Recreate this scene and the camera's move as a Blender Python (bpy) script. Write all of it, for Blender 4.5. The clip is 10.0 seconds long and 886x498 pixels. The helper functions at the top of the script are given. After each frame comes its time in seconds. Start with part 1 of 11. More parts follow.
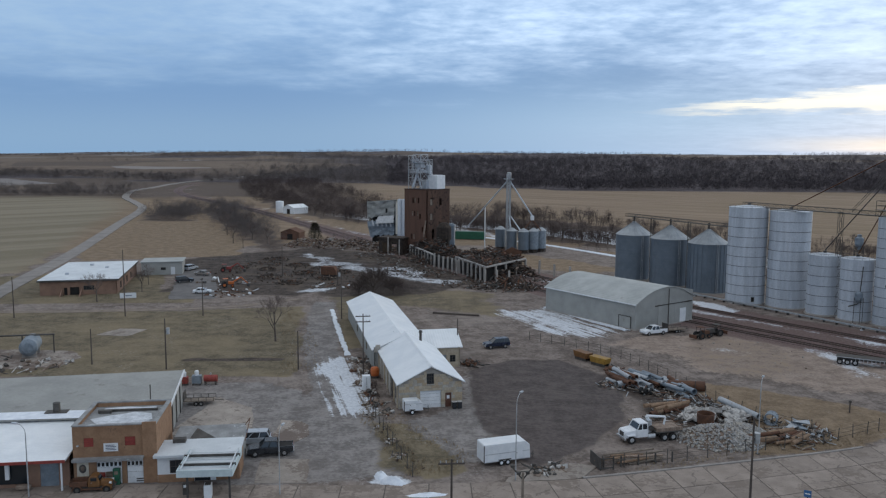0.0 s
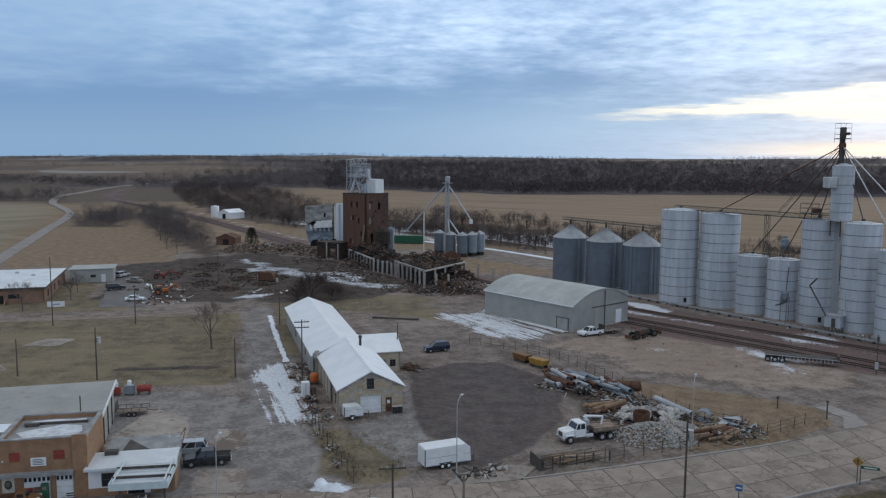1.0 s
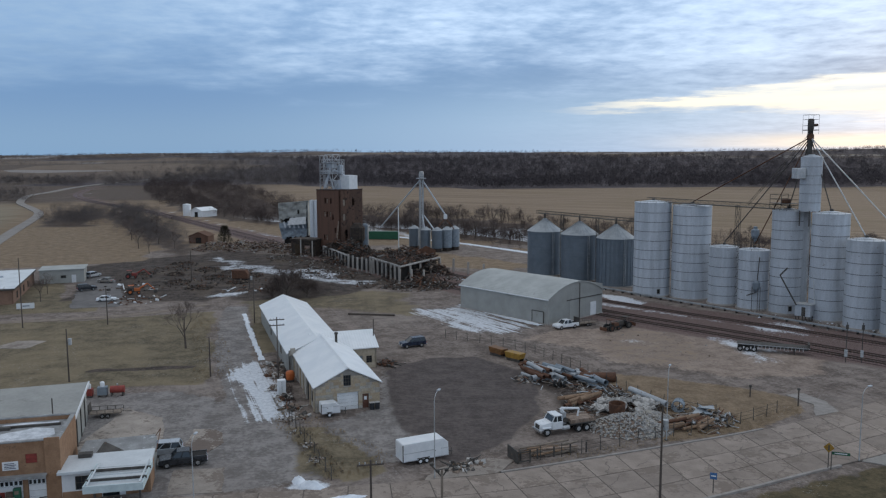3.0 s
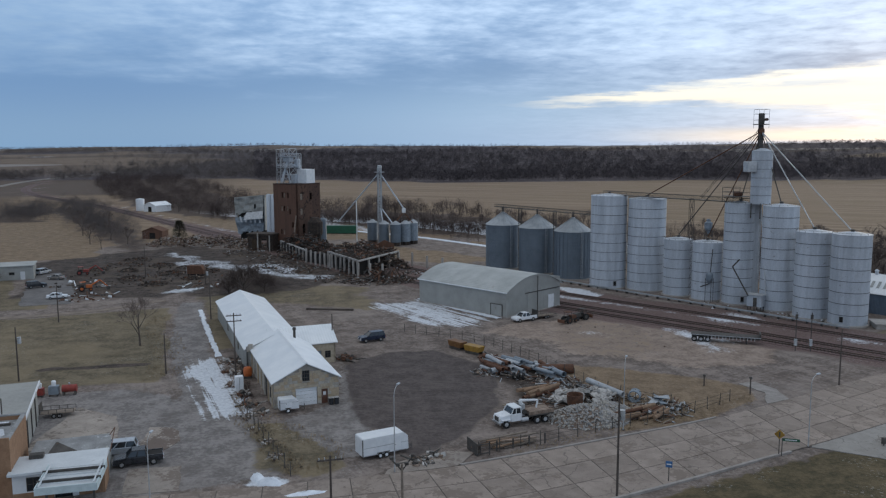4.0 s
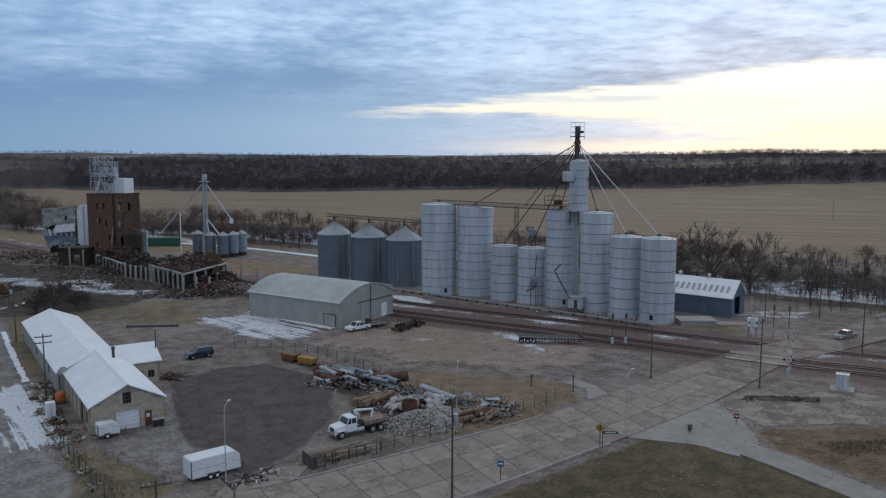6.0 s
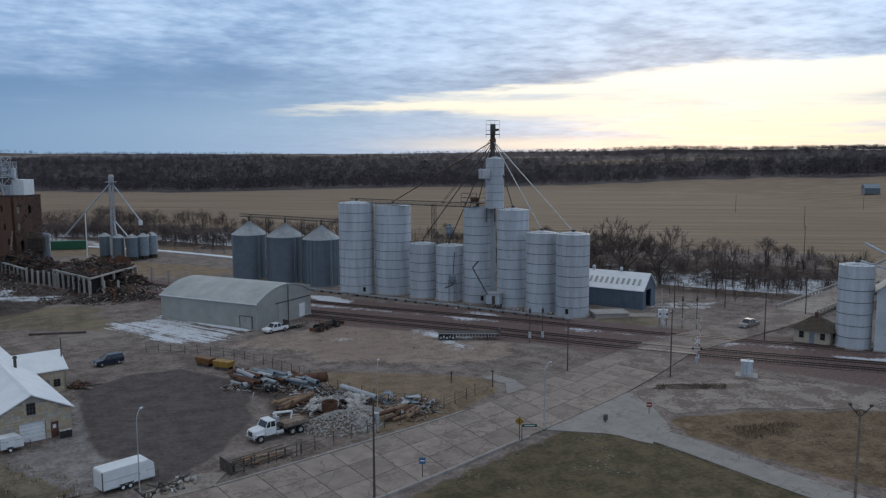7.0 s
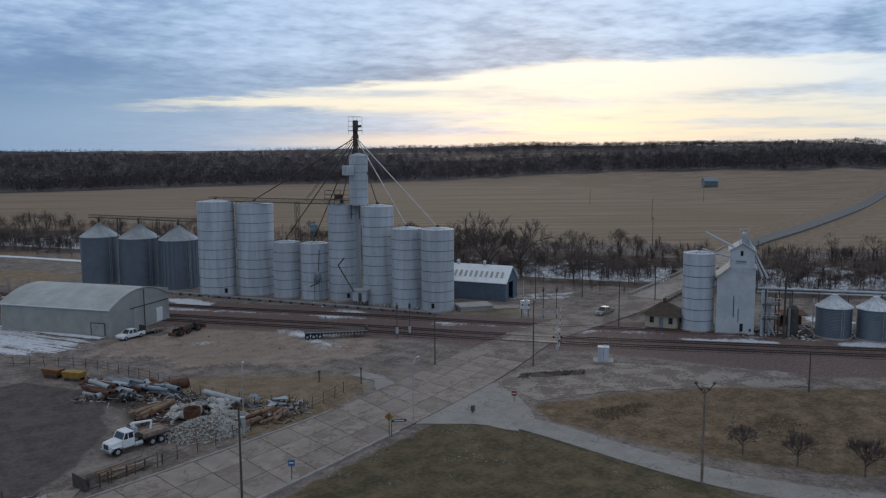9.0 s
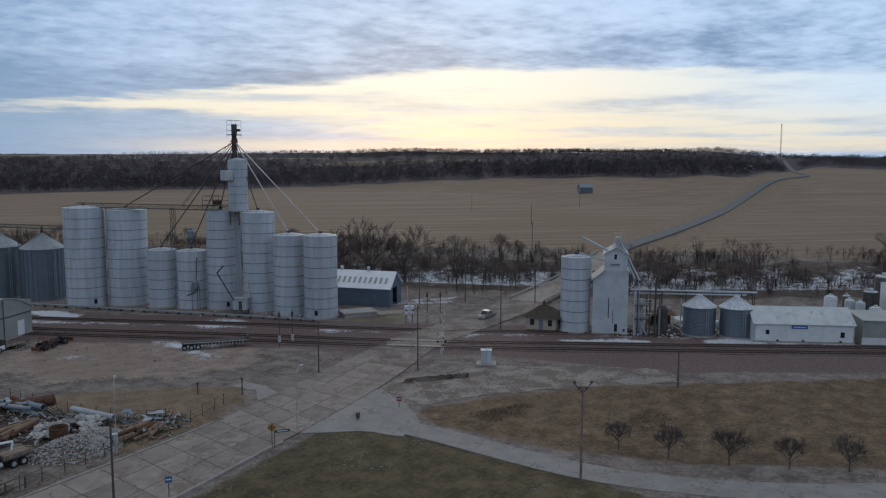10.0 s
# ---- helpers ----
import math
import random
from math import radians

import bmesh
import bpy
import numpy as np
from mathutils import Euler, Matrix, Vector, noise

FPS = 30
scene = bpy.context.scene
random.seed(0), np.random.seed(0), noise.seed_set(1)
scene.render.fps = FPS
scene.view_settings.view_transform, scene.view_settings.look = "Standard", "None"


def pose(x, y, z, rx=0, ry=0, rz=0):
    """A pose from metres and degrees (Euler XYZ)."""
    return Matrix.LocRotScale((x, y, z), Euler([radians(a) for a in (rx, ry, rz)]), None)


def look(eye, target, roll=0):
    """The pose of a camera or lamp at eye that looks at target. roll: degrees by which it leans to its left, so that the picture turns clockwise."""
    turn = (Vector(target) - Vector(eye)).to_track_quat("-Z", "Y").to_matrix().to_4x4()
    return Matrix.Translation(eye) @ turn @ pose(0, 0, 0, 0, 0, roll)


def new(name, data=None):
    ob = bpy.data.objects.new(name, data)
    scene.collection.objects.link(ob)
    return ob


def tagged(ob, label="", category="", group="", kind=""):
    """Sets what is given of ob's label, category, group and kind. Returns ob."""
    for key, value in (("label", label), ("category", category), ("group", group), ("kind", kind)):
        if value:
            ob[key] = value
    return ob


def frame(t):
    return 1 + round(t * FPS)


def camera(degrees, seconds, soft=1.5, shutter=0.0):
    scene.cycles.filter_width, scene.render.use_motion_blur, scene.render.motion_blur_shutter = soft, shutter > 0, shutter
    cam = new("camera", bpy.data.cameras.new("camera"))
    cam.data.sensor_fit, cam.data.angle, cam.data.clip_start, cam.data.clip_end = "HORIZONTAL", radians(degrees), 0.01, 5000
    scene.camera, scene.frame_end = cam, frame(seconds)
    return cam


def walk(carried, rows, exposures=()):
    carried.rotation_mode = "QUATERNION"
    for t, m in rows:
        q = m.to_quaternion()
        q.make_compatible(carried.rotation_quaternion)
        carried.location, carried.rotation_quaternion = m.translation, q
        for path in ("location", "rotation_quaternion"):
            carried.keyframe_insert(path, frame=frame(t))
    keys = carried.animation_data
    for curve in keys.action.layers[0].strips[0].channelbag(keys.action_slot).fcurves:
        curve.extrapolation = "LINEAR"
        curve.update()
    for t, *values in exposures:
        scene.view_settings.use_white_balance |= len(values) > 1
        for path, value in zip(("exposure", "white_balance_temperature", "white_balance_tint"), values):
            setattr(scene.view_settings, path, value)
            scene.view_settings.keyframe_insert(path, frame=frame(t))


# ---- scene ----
cam = camera(58.0, 10.0, 1.25)
PATH = [
    (0.0, 0.0, 0.0, 36.0, -0.000, -6.783, 0.353),
    (0.5, 0.0, 0.0, 36.0, -4.374, -6.721, 0.675),
    (1.0, 0.0, 0.0, 36.0, -4.384, -6.468, 0.382),
    (1.5, 0.0, 0.0, 36.0, -3.918, -6.123, 0.179),
    (2.0, 0.0, 0.0, 36.0, -3.096, -6.113, 0.012),
    (2.5, 0.0, 0.0, 36.0, -2.643, -6.473, -0.007),
    (3.0, 0.0, 0.0, 36.0, -6.195, -6.811, -0.225),
    (3.2, 0.0, 0.0, 36.0, -7.218, -6.830, -0.026),
    (4.3, 0.0, 0.0, 36.0, -11.617, -7.518, -0.537),
    (4.5, 0.0, 0.0, 36.0, -14.472, -7.494, -0.411),
    (5.0, 0.0, 0.0, 36.0, -18.791, -7.411, -0.126),
    (5.5, 0.0, 0.0, 36.0, -21.069, -7.029, 0.244),
    (5.7, 0.0, 0.0, 36.0, -21.179, -6.679, 0.187),
    (6.8, 0.0, 0.0, 36.0, -23.648, -6.873, -0.091),
    (7.0, 0.0, 0.0, 36.0, -27.155, -6.741, -0.133),
    (7.5, 0.0, 0.0, 36.0, -31.758, -6.552, 0.295),
    (8.0, 0.0, 0.0, 36.0, -33.694, -6.489, 0.257),
    (8.5, 0.0, 0.0, 36.0, -33.904, -6.501, 0.226),
    (9.0, 0.0, 0.0, 36.0, -36.848, -7.032, -0.332),
    (9.5, 0.0, 0.0, 36.0, -42.620, -6.657, -0.004),
    (10.0, 0.0, 0.0, 36.0, -45.234, -6.632, 0.149),
]

# the film camera closes down as it turns to the bright gap
EXPOSURES = [(0.0, 0.50, 6290, 9), (3.0, 0.41, 6250, 9), (5.5, 0.29, 6070, 9), (7.5, 0.12, 6020, 9), (10.0, -0.02, 5990, 9)]


def turned(yaw, pitch, roll):
    """A point one metre ahead, for a camera that turns by these degrees."""
    return pose(0, 0, 0, 90 + pitch, 0, yaw) @ Vector((0, 0, -1))


walk(cam, [(t, look((x, y, z), Vector((x, y, z)) + turned(yaw, pitch, roll), roll)) for t, x, y, z, yaw, pitch, roll in PATH], EXPOSURES)

# ---- light: an overcast evening sky with a bright gap over the western horizon ----
SUN_AZ, SUN_EL = 43.0, 7.0
scene.view_settings.exposure = 0.0


def link(tree, a, b):
    tree.links.new(a, b)


def calc(tree, op, a, b=None, c=None, clamp=False):
    n = tree.nodes.new("ShaderNodeMath")
    n.operation, n.use_clamp = op, clamp
    for i, v in enumerate((a, b, c)):
        if v is None:
            continue
        if isinstance(v, (int, float)):
            n.inputs[i].default_value = v
        else:
            tree.links.new(v, n.inputs[i])
    return n.outputs[0]


def ramp(tree, value, a, b, lo=0.0, hi=1.0, smooth=True):
    n = tree.nodes.new("ShaderNodeMapRange")
    n.interpolation_type = "SMOOTHSTEP" if smooth else "LINEAR"
    n.clamp = True
    for i, v in ((1, a), (2, b), (3, lo), (4, hi)):
        if isinstance(v, (int, float)):
            n.inputs[i].default_value = v
        else:
            tree.links.new(v, n.inputs[i])
    tree.links.new(value, n.inputs[0])
    return n.outputs[0]


def blend(tree, fac, a, b, mode="MIX"):
    n = tree.nodes.new("ShaderNodeMix")
    n.data_type, n.blend_type = "RGBA", mode
    if isinstance(fac, (int, float)):
        n.inputs[0].default_value = fac
    else:
        tree.links.new(fac, n.inputs[0])
    for i, v in ((6, a), (7, b)):
        if isinstance(v, tuple):
            n.inputs[i].default_value = (*v[:3], 1)
        else:
            tree.links.new(v, n.inputs[i])
    return n.outputs[2]


def grain(tree, vector, scale, detail=4.0, rough=0.55, lacunarity=2.0):
    n = tree.nodes.new("ShaderNodeTexNoise")
    n.inputs["Scale"].default_value = scale
    n.inputs["Detail"].default_value = detail
    n.inputs["Roughness"].default_value = rough
    if vector is not None:
        tree.links.new(vector, n.inputs["Vector"])
    return n.outputs[0]


def make_world():
    world = bpy.data.worlds.new("evening_sky")
    scene.world = world
    world.use_nodes = True
    t = world.node_tree
    t.nodes.clear()
    out = t.nodes.new("ShaderNodeOutputWorld")
    back = t.nodes.new("ShaderNodeBackground")
    coord = t.nodes.new("ShaderNodeTexCoord")
    xyz = t.nodes.new("ShaderNodeSeparateXYZ")
    link(t, coord.outputs["Generated"], xyz.inputs[0])
    x, y, z = xyz.outputs
    el = calc(t, "MULTIPLY", calc(t, "ARCSINE", z), 57.2958)
    az = calc(t, "MULTIPLY", calc(t, "ARCTAN2", x, y), 57.2958)
    # cloud layer seen in perspective
    lift = calc(t, "ADD", calc(t, "MAXIMUM", z, 0.0), 0.045)
    flat = t.nodes.new("ShaderNodeCombineXYZ")
    link(t, calc(t, "DIVIDE", x, lift), flat.inputs[0])
    link(t, calc(t, "DIVIDE", y, lift), flat.inputs[1])
    rise = calc(t, "ADD", calc(t, "MAXIMUM", z, 0.0), 0.10)
    deckmap = t.nodes.new("ShaderNodeCombineXYZ")
    link(t, calc(t, "DIVIDE", x, rise), deckmap.inputs[0])
    link(t, calc(t, "DIVIDE", y, rise), deckmap.inputs[1])
    big = grain(t, deckmap.outputs[0], 0.75, 5.0, 0.6)
    fine = grain(t, deckmap.outputs[0], 2.8, 4.5, 0.58)
    ripple = grain(t, deckmap.outputs[0], 8.5, 4.0, 0.6)
    cloud = calc(t, "ADD", calc(t, "MULTIPLY", big, 0.42), calc(t, "ADD", calc(t, "MULTIPLY", fine, 0.34), calc(t, "MULTIPLY", ripple, 0.24)))
    # clear sky behind, of which little shows
    sky = t.nodes.new("ShaderNodeTexSky")
    sky.sky_type, sky.sun_disc = "NISHITA", False
    sky.sun_elevation, sky.sun_rotation = radians(SUN_EL), radians(SUN_AZ)
    clear = blend(t, 1.0, sky.outputs[0], (0.1, 0.1, 0.1), "MULTIPLY")
    # overcast: slate blue low down, paler and broken higher up
    slate = blend(t, ramp(t, el, 0.5, 4.5), (0.178, 0.292, 0.440), (0.136, 0.240, 0.412))
    slate = blend(t, calc(t, "MULTIPLY", ramp(t, az, -14.0, 18.0), ramp(t, el, 6.5, 1.5)), slate, (0.250, 0.382, 0.545))
    pale = blend(t, ramp(t, cloud, 0.36, 0.66), (0.21, 0.33, 0.52), blend(t, ramp(t, az, -22.0, 6.0), (0.27, 0.385, 0.535), (0.53, 0.66, 0.84)))
    deck = blend(t, ramp(t, calc(t, "ADD", el, calc(t, "MULTIPLY", calc(t, "SUBTRACT", big, 0.5), 9.0)), 3.5, 9.0), slate, pale)
    high = blend(t, ramp(t, cloud, 0.35, 0.65), (0.355, 0.375, 0.405), (0.555, 0.58, 0.615))
    deck = blend(t, ramp(t, el, 11.0, 24.0), deck, high)
    # brightening round the gap
    near = calc(t, "MULTIPLY", ramp(t, az, 5.0, 50.0), ramp(t, az, 170.0, 90.0))
    deck = blend(t, calc(t, "MULTIPLY", near, calc(t, "MULTIPLY", ramp(t, cloud, 0.36, 0.64), 0.72)), deck, (0.60, 0.75, 0.95))
    # the gap
    wob = calc(t, "MULTIPLY", calc(t, "SUBTRACT", grain(t, flat.outputs[0], 0.9, 6.0, 0.65), 0.5), 2.2)
    e2 = calc(t, "ADD", el, wob)
    top = calc(t, "SUBTRACT", ramp(t, az, 13.0, 46.0, 2.95, 6.3, False), ramp(t, az, 50.0, 76.0, 0.0, 0.6))
    low = ramp(t, az, 24.0, 52.0, 2.75, 0.35)
    gap = calc(t, "MULTIPLY", ramp(t, calc(t, "SUBTRACT", top, e2), -0.15, 0.55), ramp(t, calc(t, "SUBTRACT", e2, low), -0.15, 0.75))
    gap = calc(t, "MULTIPLY", gap, calc(t, "MULTIPLY", ramp(t, az, 10.0, 17.0), ramp(t, az, 150.0, 85.0)))
    streak = grain(t, flat.outputs[0], 0.35, 5.0, 0.6)
    gap = calc(t, "MULTIPLY", gap, ramp(t, streak, 0.34, 0.56, 0.40, 1.0))
    glow = blend(t, ramp(t, el, 1.0, 6.0), (0.86, 0.765, 0.58), (0.93, 0.885, 0.77))
    # the gap is veiled by thin blue-white cloud further north, and crossed by a grey streak
    glow = blend(t, calc(t, "MULTIPLY", ramp(t, az, 54.0, 78.0), ramp(t, el, 1.6, 4.2, 0.25, 0.95)), glow, (0.66, 0.80, 0.93))
    bar = calc(t, "MULTIPLY", ramp(t, el, 3.65, 3.9), ramp(t, el, 4.35, 4.1))
    bar = calc(t, "MULTIPLY", bar, calc(t, "MULTIPLY", ramp(t, az, 22.0, 28.0), ramp(t, az, 42.0, 34.0)))
    glow = blend(t, calc(t, "MULTIPLY", bar, ramp(t, fine, 0.36, 0.58, 0.3, 0.8)), glow, (0.46, 0.56, 0.66))
    final = blend(t, gap, deck, glow)
    band = calc(t, "MULTIPLY", ramp(t, el, 0.15, 0.5), ramp(t, el, 1.5, 0.75))
    band = calc(t, "MULTIPLY", band, calc(t, "MULTIPLY", ramp(t, az, 18.0, 34.0), ramp(t, az, 120.0, 75.0)))
    final = blend(t, calc(t, "MULTIPLY", band, 0.6), final, (0.86, 0.74, 0.56))
    final = blend(t, 0.06, final, clear)
    below = blend(t, ramp(t, el, -4.0, -0.5), (0.10, 0.09, 0.08), final)
    link(t, below, back.inputs[0])
    back.inputs[1].default_value = 1.0
    link(t, back.outputs[0], out.inputs[0])


make_world()
sun_data = bpy.data.lights.new("sun", "SUN")
sun_data.energy, sun_data.angle, sun_data.color = 0.5, radians(14), (1.0, 0.86, 0.66)
sun = new("sun", sun_data)
sun.matrix_world = look(
    (400 * math.sin(radians(SUN_AZ)), 400 * math.cos(radians(SUN_AZ)), 400 * math.tan(radians(SUN_EL))), (0, 0, 0))


# ---- materials ----
def surface(name, dark, light, size=1.0, fine=0.08, rough=0.85, metal=0.0, bump=0.15, stain=None, stain_at=0.62,
            runs=False, vary=0.06, spec=0.4):
    """A weathered surface: two colours mixed at a large and a small scale (metres), a stain with a shape of its own, and relief."""
    m = bpy.data.materials.new(name)
    m.use_nodes = True
    t = m.node_tree
    p = t.nodes["Principled BSDF"]
    coord = t.nodes.new("ShaderNodeTexCoord")
    v = coord.outputs["Object"]
    info = t.nodes.new("ShaderNodeObjectInfo")
    shift = t.nodes.new("ShaderNodeVectorMath")
    shift.operation = "ADD"
    link(t, v, shift.inputs[0])
    spread = t.nodes.new("ShaderNodeVectorMath")
    spread.operation = "SCALE"
    spread.inputs[0].default_value = (37.0, 19.0, 53.0)
    link(t, info.outputs["Random"], spread.inputs["Scale"])
    link(t, spread.outputs[0], shift.inputs[1])
    v = shift.outputs[0]
    if runs:
        mp = t.nodes.new("ShaderNodeMapping")
        mp.inputs["Scale"].default_value = (1, 1, 0.09)
        link(t, v, mp.inputs[0])
        wide = grain(t, mp.outputs[0], 1.0 / size, 5.0, 0.65)
    else:
        wide = grain(t, v, 1.0 / size, 5.0, 0.6)
    tiny = grain(t, v, 1.0 / fine, 3.0, 0.6)
    f = calc(t, "ADD", calc(t, "MULTIPLY", wide, 0.7), calc(t, "MULTIPLY", tiny, 0.3))
    col = blend(t, ramp(t, f, 0.33, 0.67), dark, light)
    if stain:
        blot = grain(t, v, 1.7 / size, 6.0, 0.7)
        col = blend(t, calc(t, "MULTIPLY", ramp(t, blot, stain_at, stain_at + 0.1), 0.85), col, stain)
    tone = ramp(t, info.outputs["Random"], 0, 1, 1 - vary, 1 + vary, False)
    grey = t.nodes.new("ShaderNodeCombineColor")
    for i in range(3):
        link(t, tone, grey.inputs[i])
    col = blend(t, 1.0, col, grey.outputs[0], "MULTIPLY")
    link(t, col, p.inputs["Base Color"])
    link(t, ramp(t, f, 0.3, 0.7, max(0.05, rough - 0.1), min(1, rough + 0.1)), p.inputs["Roughness"])
    p.inputs["Metallic"].default_value = metal
    p.inputs["Specular IOR Level"].default_value = spec
    if bump:
        b = t.nodes.new("ShaderNodeBump")
        b.inputs["Strength"].default_value = bump
        b.inputs["Distance"].default_value = fine * 0.4
        link(t, tiny, b.inputs["Height"])
        link(t, b.outputs[0], p.inputs["Normal"])
    return m


def seamed(name, dark, light, pitch, rough=0.5, metal=0.3, axis=0, stain=None, size=2.0, depth=0.04, stain_at=0.62):
    """Ribbed sheet metal, its ribs a pitch apart along one local axis."""
    m = surface(name, dark, light, size, 0.15, rough, metal, 0.0, stain, stain_at)
    t = m.node_tree
    p = t.nodes["Principled BSDF"]
    coord = t.nodes.new("ShaderNodeTexCoord")
    xyz = t.nodes.new("ShaderNodeSeparateXYZ")
    link(t, coord.outputs["Object"], xyz.inputs[0])
    wave = calc(t, "SINE", calc(t, "MULTIPLY", xyz.outputs[axis], 6.2832 / pitch))
    b = t.nodes.new("ShaderNodeBump")
    b.inputs["Strength"].default_value = 0.8
    b.inputs["Distance"].default_value = depth
    link(t, wave, b.inputs["Height"])
    link(t, b.outputs[0], p.inputs["Normal"])
    return m


def glass_dark(name, tint=(0.02, 0.025, 0.03)):
    m = bpy.data.materials.new(name)
    m.use_nodes = True
    p = m.node_tree.nodes["Principled BSDF"]
    p.inputs["Base Color"].default_value = (*tint, 1)
    p.inputs["Roughness"].default_value = 0.08
    p.inputs["Specular IOR Level"].default_value = 0.6
    return m


GALV = surface("galvanised_white_steel", (0.39, 0.418, 0.455), (0.565, 0.598, 0.645), 1.6, 0.3, 0.6, 0.15, 0.05, (0.26, 0.25, 0.24), 0.62, True)
GALV_BAND = surface("dull_steel_band", (0.085, 0.085, 0.09), (0.19, 0.19, 0.195), 1.0, 0.1, 0.6, 0.3, 0.05)
BIN_GREY = seamed("corrugated_grey_steel", (0.128, 0.158, 0.190), (0.172, 0.206, 0.244), 0.28, 0.5, 0.45, 2, None, 2.0, 0.03)
BIN_ROOF = surface("pale_bin_roof", (0.27, 0.29, 0.305), (0.41, 0.43, 0.445), 1.5, 0.2, 0.5, 0.3, 0.05, (0.3, 0.27, 0.25))
FROSTED = surface("frosted_sheet_roof", (0.40, 0.42, 0.45), (0.70, 0.72, 0.75), 0.9, 0.15, 0.7, 0.0, 0.1, (0.28, 0.27, 0.26), 0.62)
STEEL_DARK = surface("weathered_dark_steel", (0.06, 0.055, 0.05), (0.13, 0.12, 0.11), 0.8, 0.06, 0.7, 0.4, 0.1, (0.16, 0.08, 0.045))
STEEL_PALE = surface("weathered_pale_steel", (0.36, 0.37, 0.38), (0.55, 0.56, 0.57), 0.8, 0.06, 0.5, 0.4, 0.1, (0.25, 0.16, 0.11))
RUST = surface("rusted_steel", (0.075, 0.040, 0.027), (0.17, 0.085, 0.052), 0.6, 0.05, 0.9, 0.1, 0.3)
ROOF_WHITE = seamed("white_metal_roof", (0.72, 0.745, 0.765), (0.84, 0.855, 0.865), 0.45, 0.45, 0.1, 1, (0.5, 0.5, 0.5), 3.0, 0.02, 0.7)
ROOF_WHITE_X = seamed("white_metal_roof_cross", (0.72, 0.745, 0.765), (0.84, 0.855, 0.865), 0.45, 0.45, 0.1, 0, (0.5, 0.5, 0.5), 3.0, 0.02, 0.7)
ROOF_GREY = seamed("grey_metal_roof", (0.31, 0.32, 0.31), (0.44, 0.45, 0.435), 0.5, 0.75, 0.0, 0, (0.28, 0.27, 0.24), 4.0, 0.02)
SHEET_GREY = seamed("grey_ribbed_cladding", (0.305, 0.308, 0.290), (0.405, 0.408, 0.388), 0.3, 0.6, 0.15, 0, (0.25, 0.22, 0.19), 3.0, 0.03)
SHEET_GREY_Y = seamed("grey_ribbed_cladding_long", (0.305, 0.308, 0.290), (0.405, 0.408, 0.388), 0.3, 0.6, 0.15, 1, (0.25, 0.22, 0.19), 3.0, 0.03)
SHEET_BLUE = seamed("blue_grey_cladding", (0.09, 0.12, 0.16), (0.13, 0.17, 0.22), 0.3, 0.55, 0.1, 0, None, 3.0, 0.03)
CLAD_WHITE = seamed("white_lapped_cladding", (0.44, 0.47, 0.50), (0.58, 0.61, 0.64), 0.28, 0.7, 0.0, 2, (0.30, 0.29, 0.28), 2.0, 0.005, 0.62)
STONE = [surface("limestone_%s" % k, a, b, 0.5, 0.06, 0.9, 0, 0.4, (0.20, 0.17, 0.14), 0.66) for k, a, b in (
    ("buff", (0.38, 0.32, 0.24), (0.52, 0.45, 0.35)), ("grey", (0.33, 0.30, 0.26), (0.46, 0.43, 0.38)), ("tan", (0.36, 0.28, 0.19), (0.48, 0.39, 0.28)))]
MORTAR = surface("old_mortar", (0.24, 0.22, 0.20), (0.34, 0.32, 0.29), 0.6, 0.05, 0.95, 0, 0.3)
BRICK_TAN = surface("tan_brick", (0.235, 0.135, 0.078), (0.335, 0.205, 0.125), 0.9, 0.14, 0.92, 0, 0.5, (0.15, 0.095, 0.065), 0.60)
BRICK_RED = surface("dark_red_brick", (0.095, 0.052, 0.037), (0.155, 0.085, 0.060), 2.0, 0.12, 0.92, 0, 0.4, (0.05, 0.033, 0.028), 0.60, True)
BRICK_CHAR = surface("charred_brick", (0.028, 0.02, 0.018), (0.085, 0.05, 0.038), 2.5, 0.12, 0.95, 0, 0.4, (0.012, 0.011, 0.011), 0.55, True)
BRICK_SOOT = surface("sooty_brick", (0.060, 0.036, 0.028), (0.125, 0.072, 0.052), 2.0, 0.12, 0.95, 0, 0.4, (0.014, 0.012, 0.012), 0.52, True)
BRICK_BROWN = surface("brown_brick", (0.20, 0.12, 0.085), (0.28, 0.175, 0.125), 1.5, 0.09, 0.9, 0, 0.3)
CONCRETE = surface("weathered_concrete", (0.30, 0.275, 0.25), (0.42, 0.39, 0.36), 2.2, 0.08, 0.9, 0, 0.25, (0.20, 0.175, 0.15), 0.62)


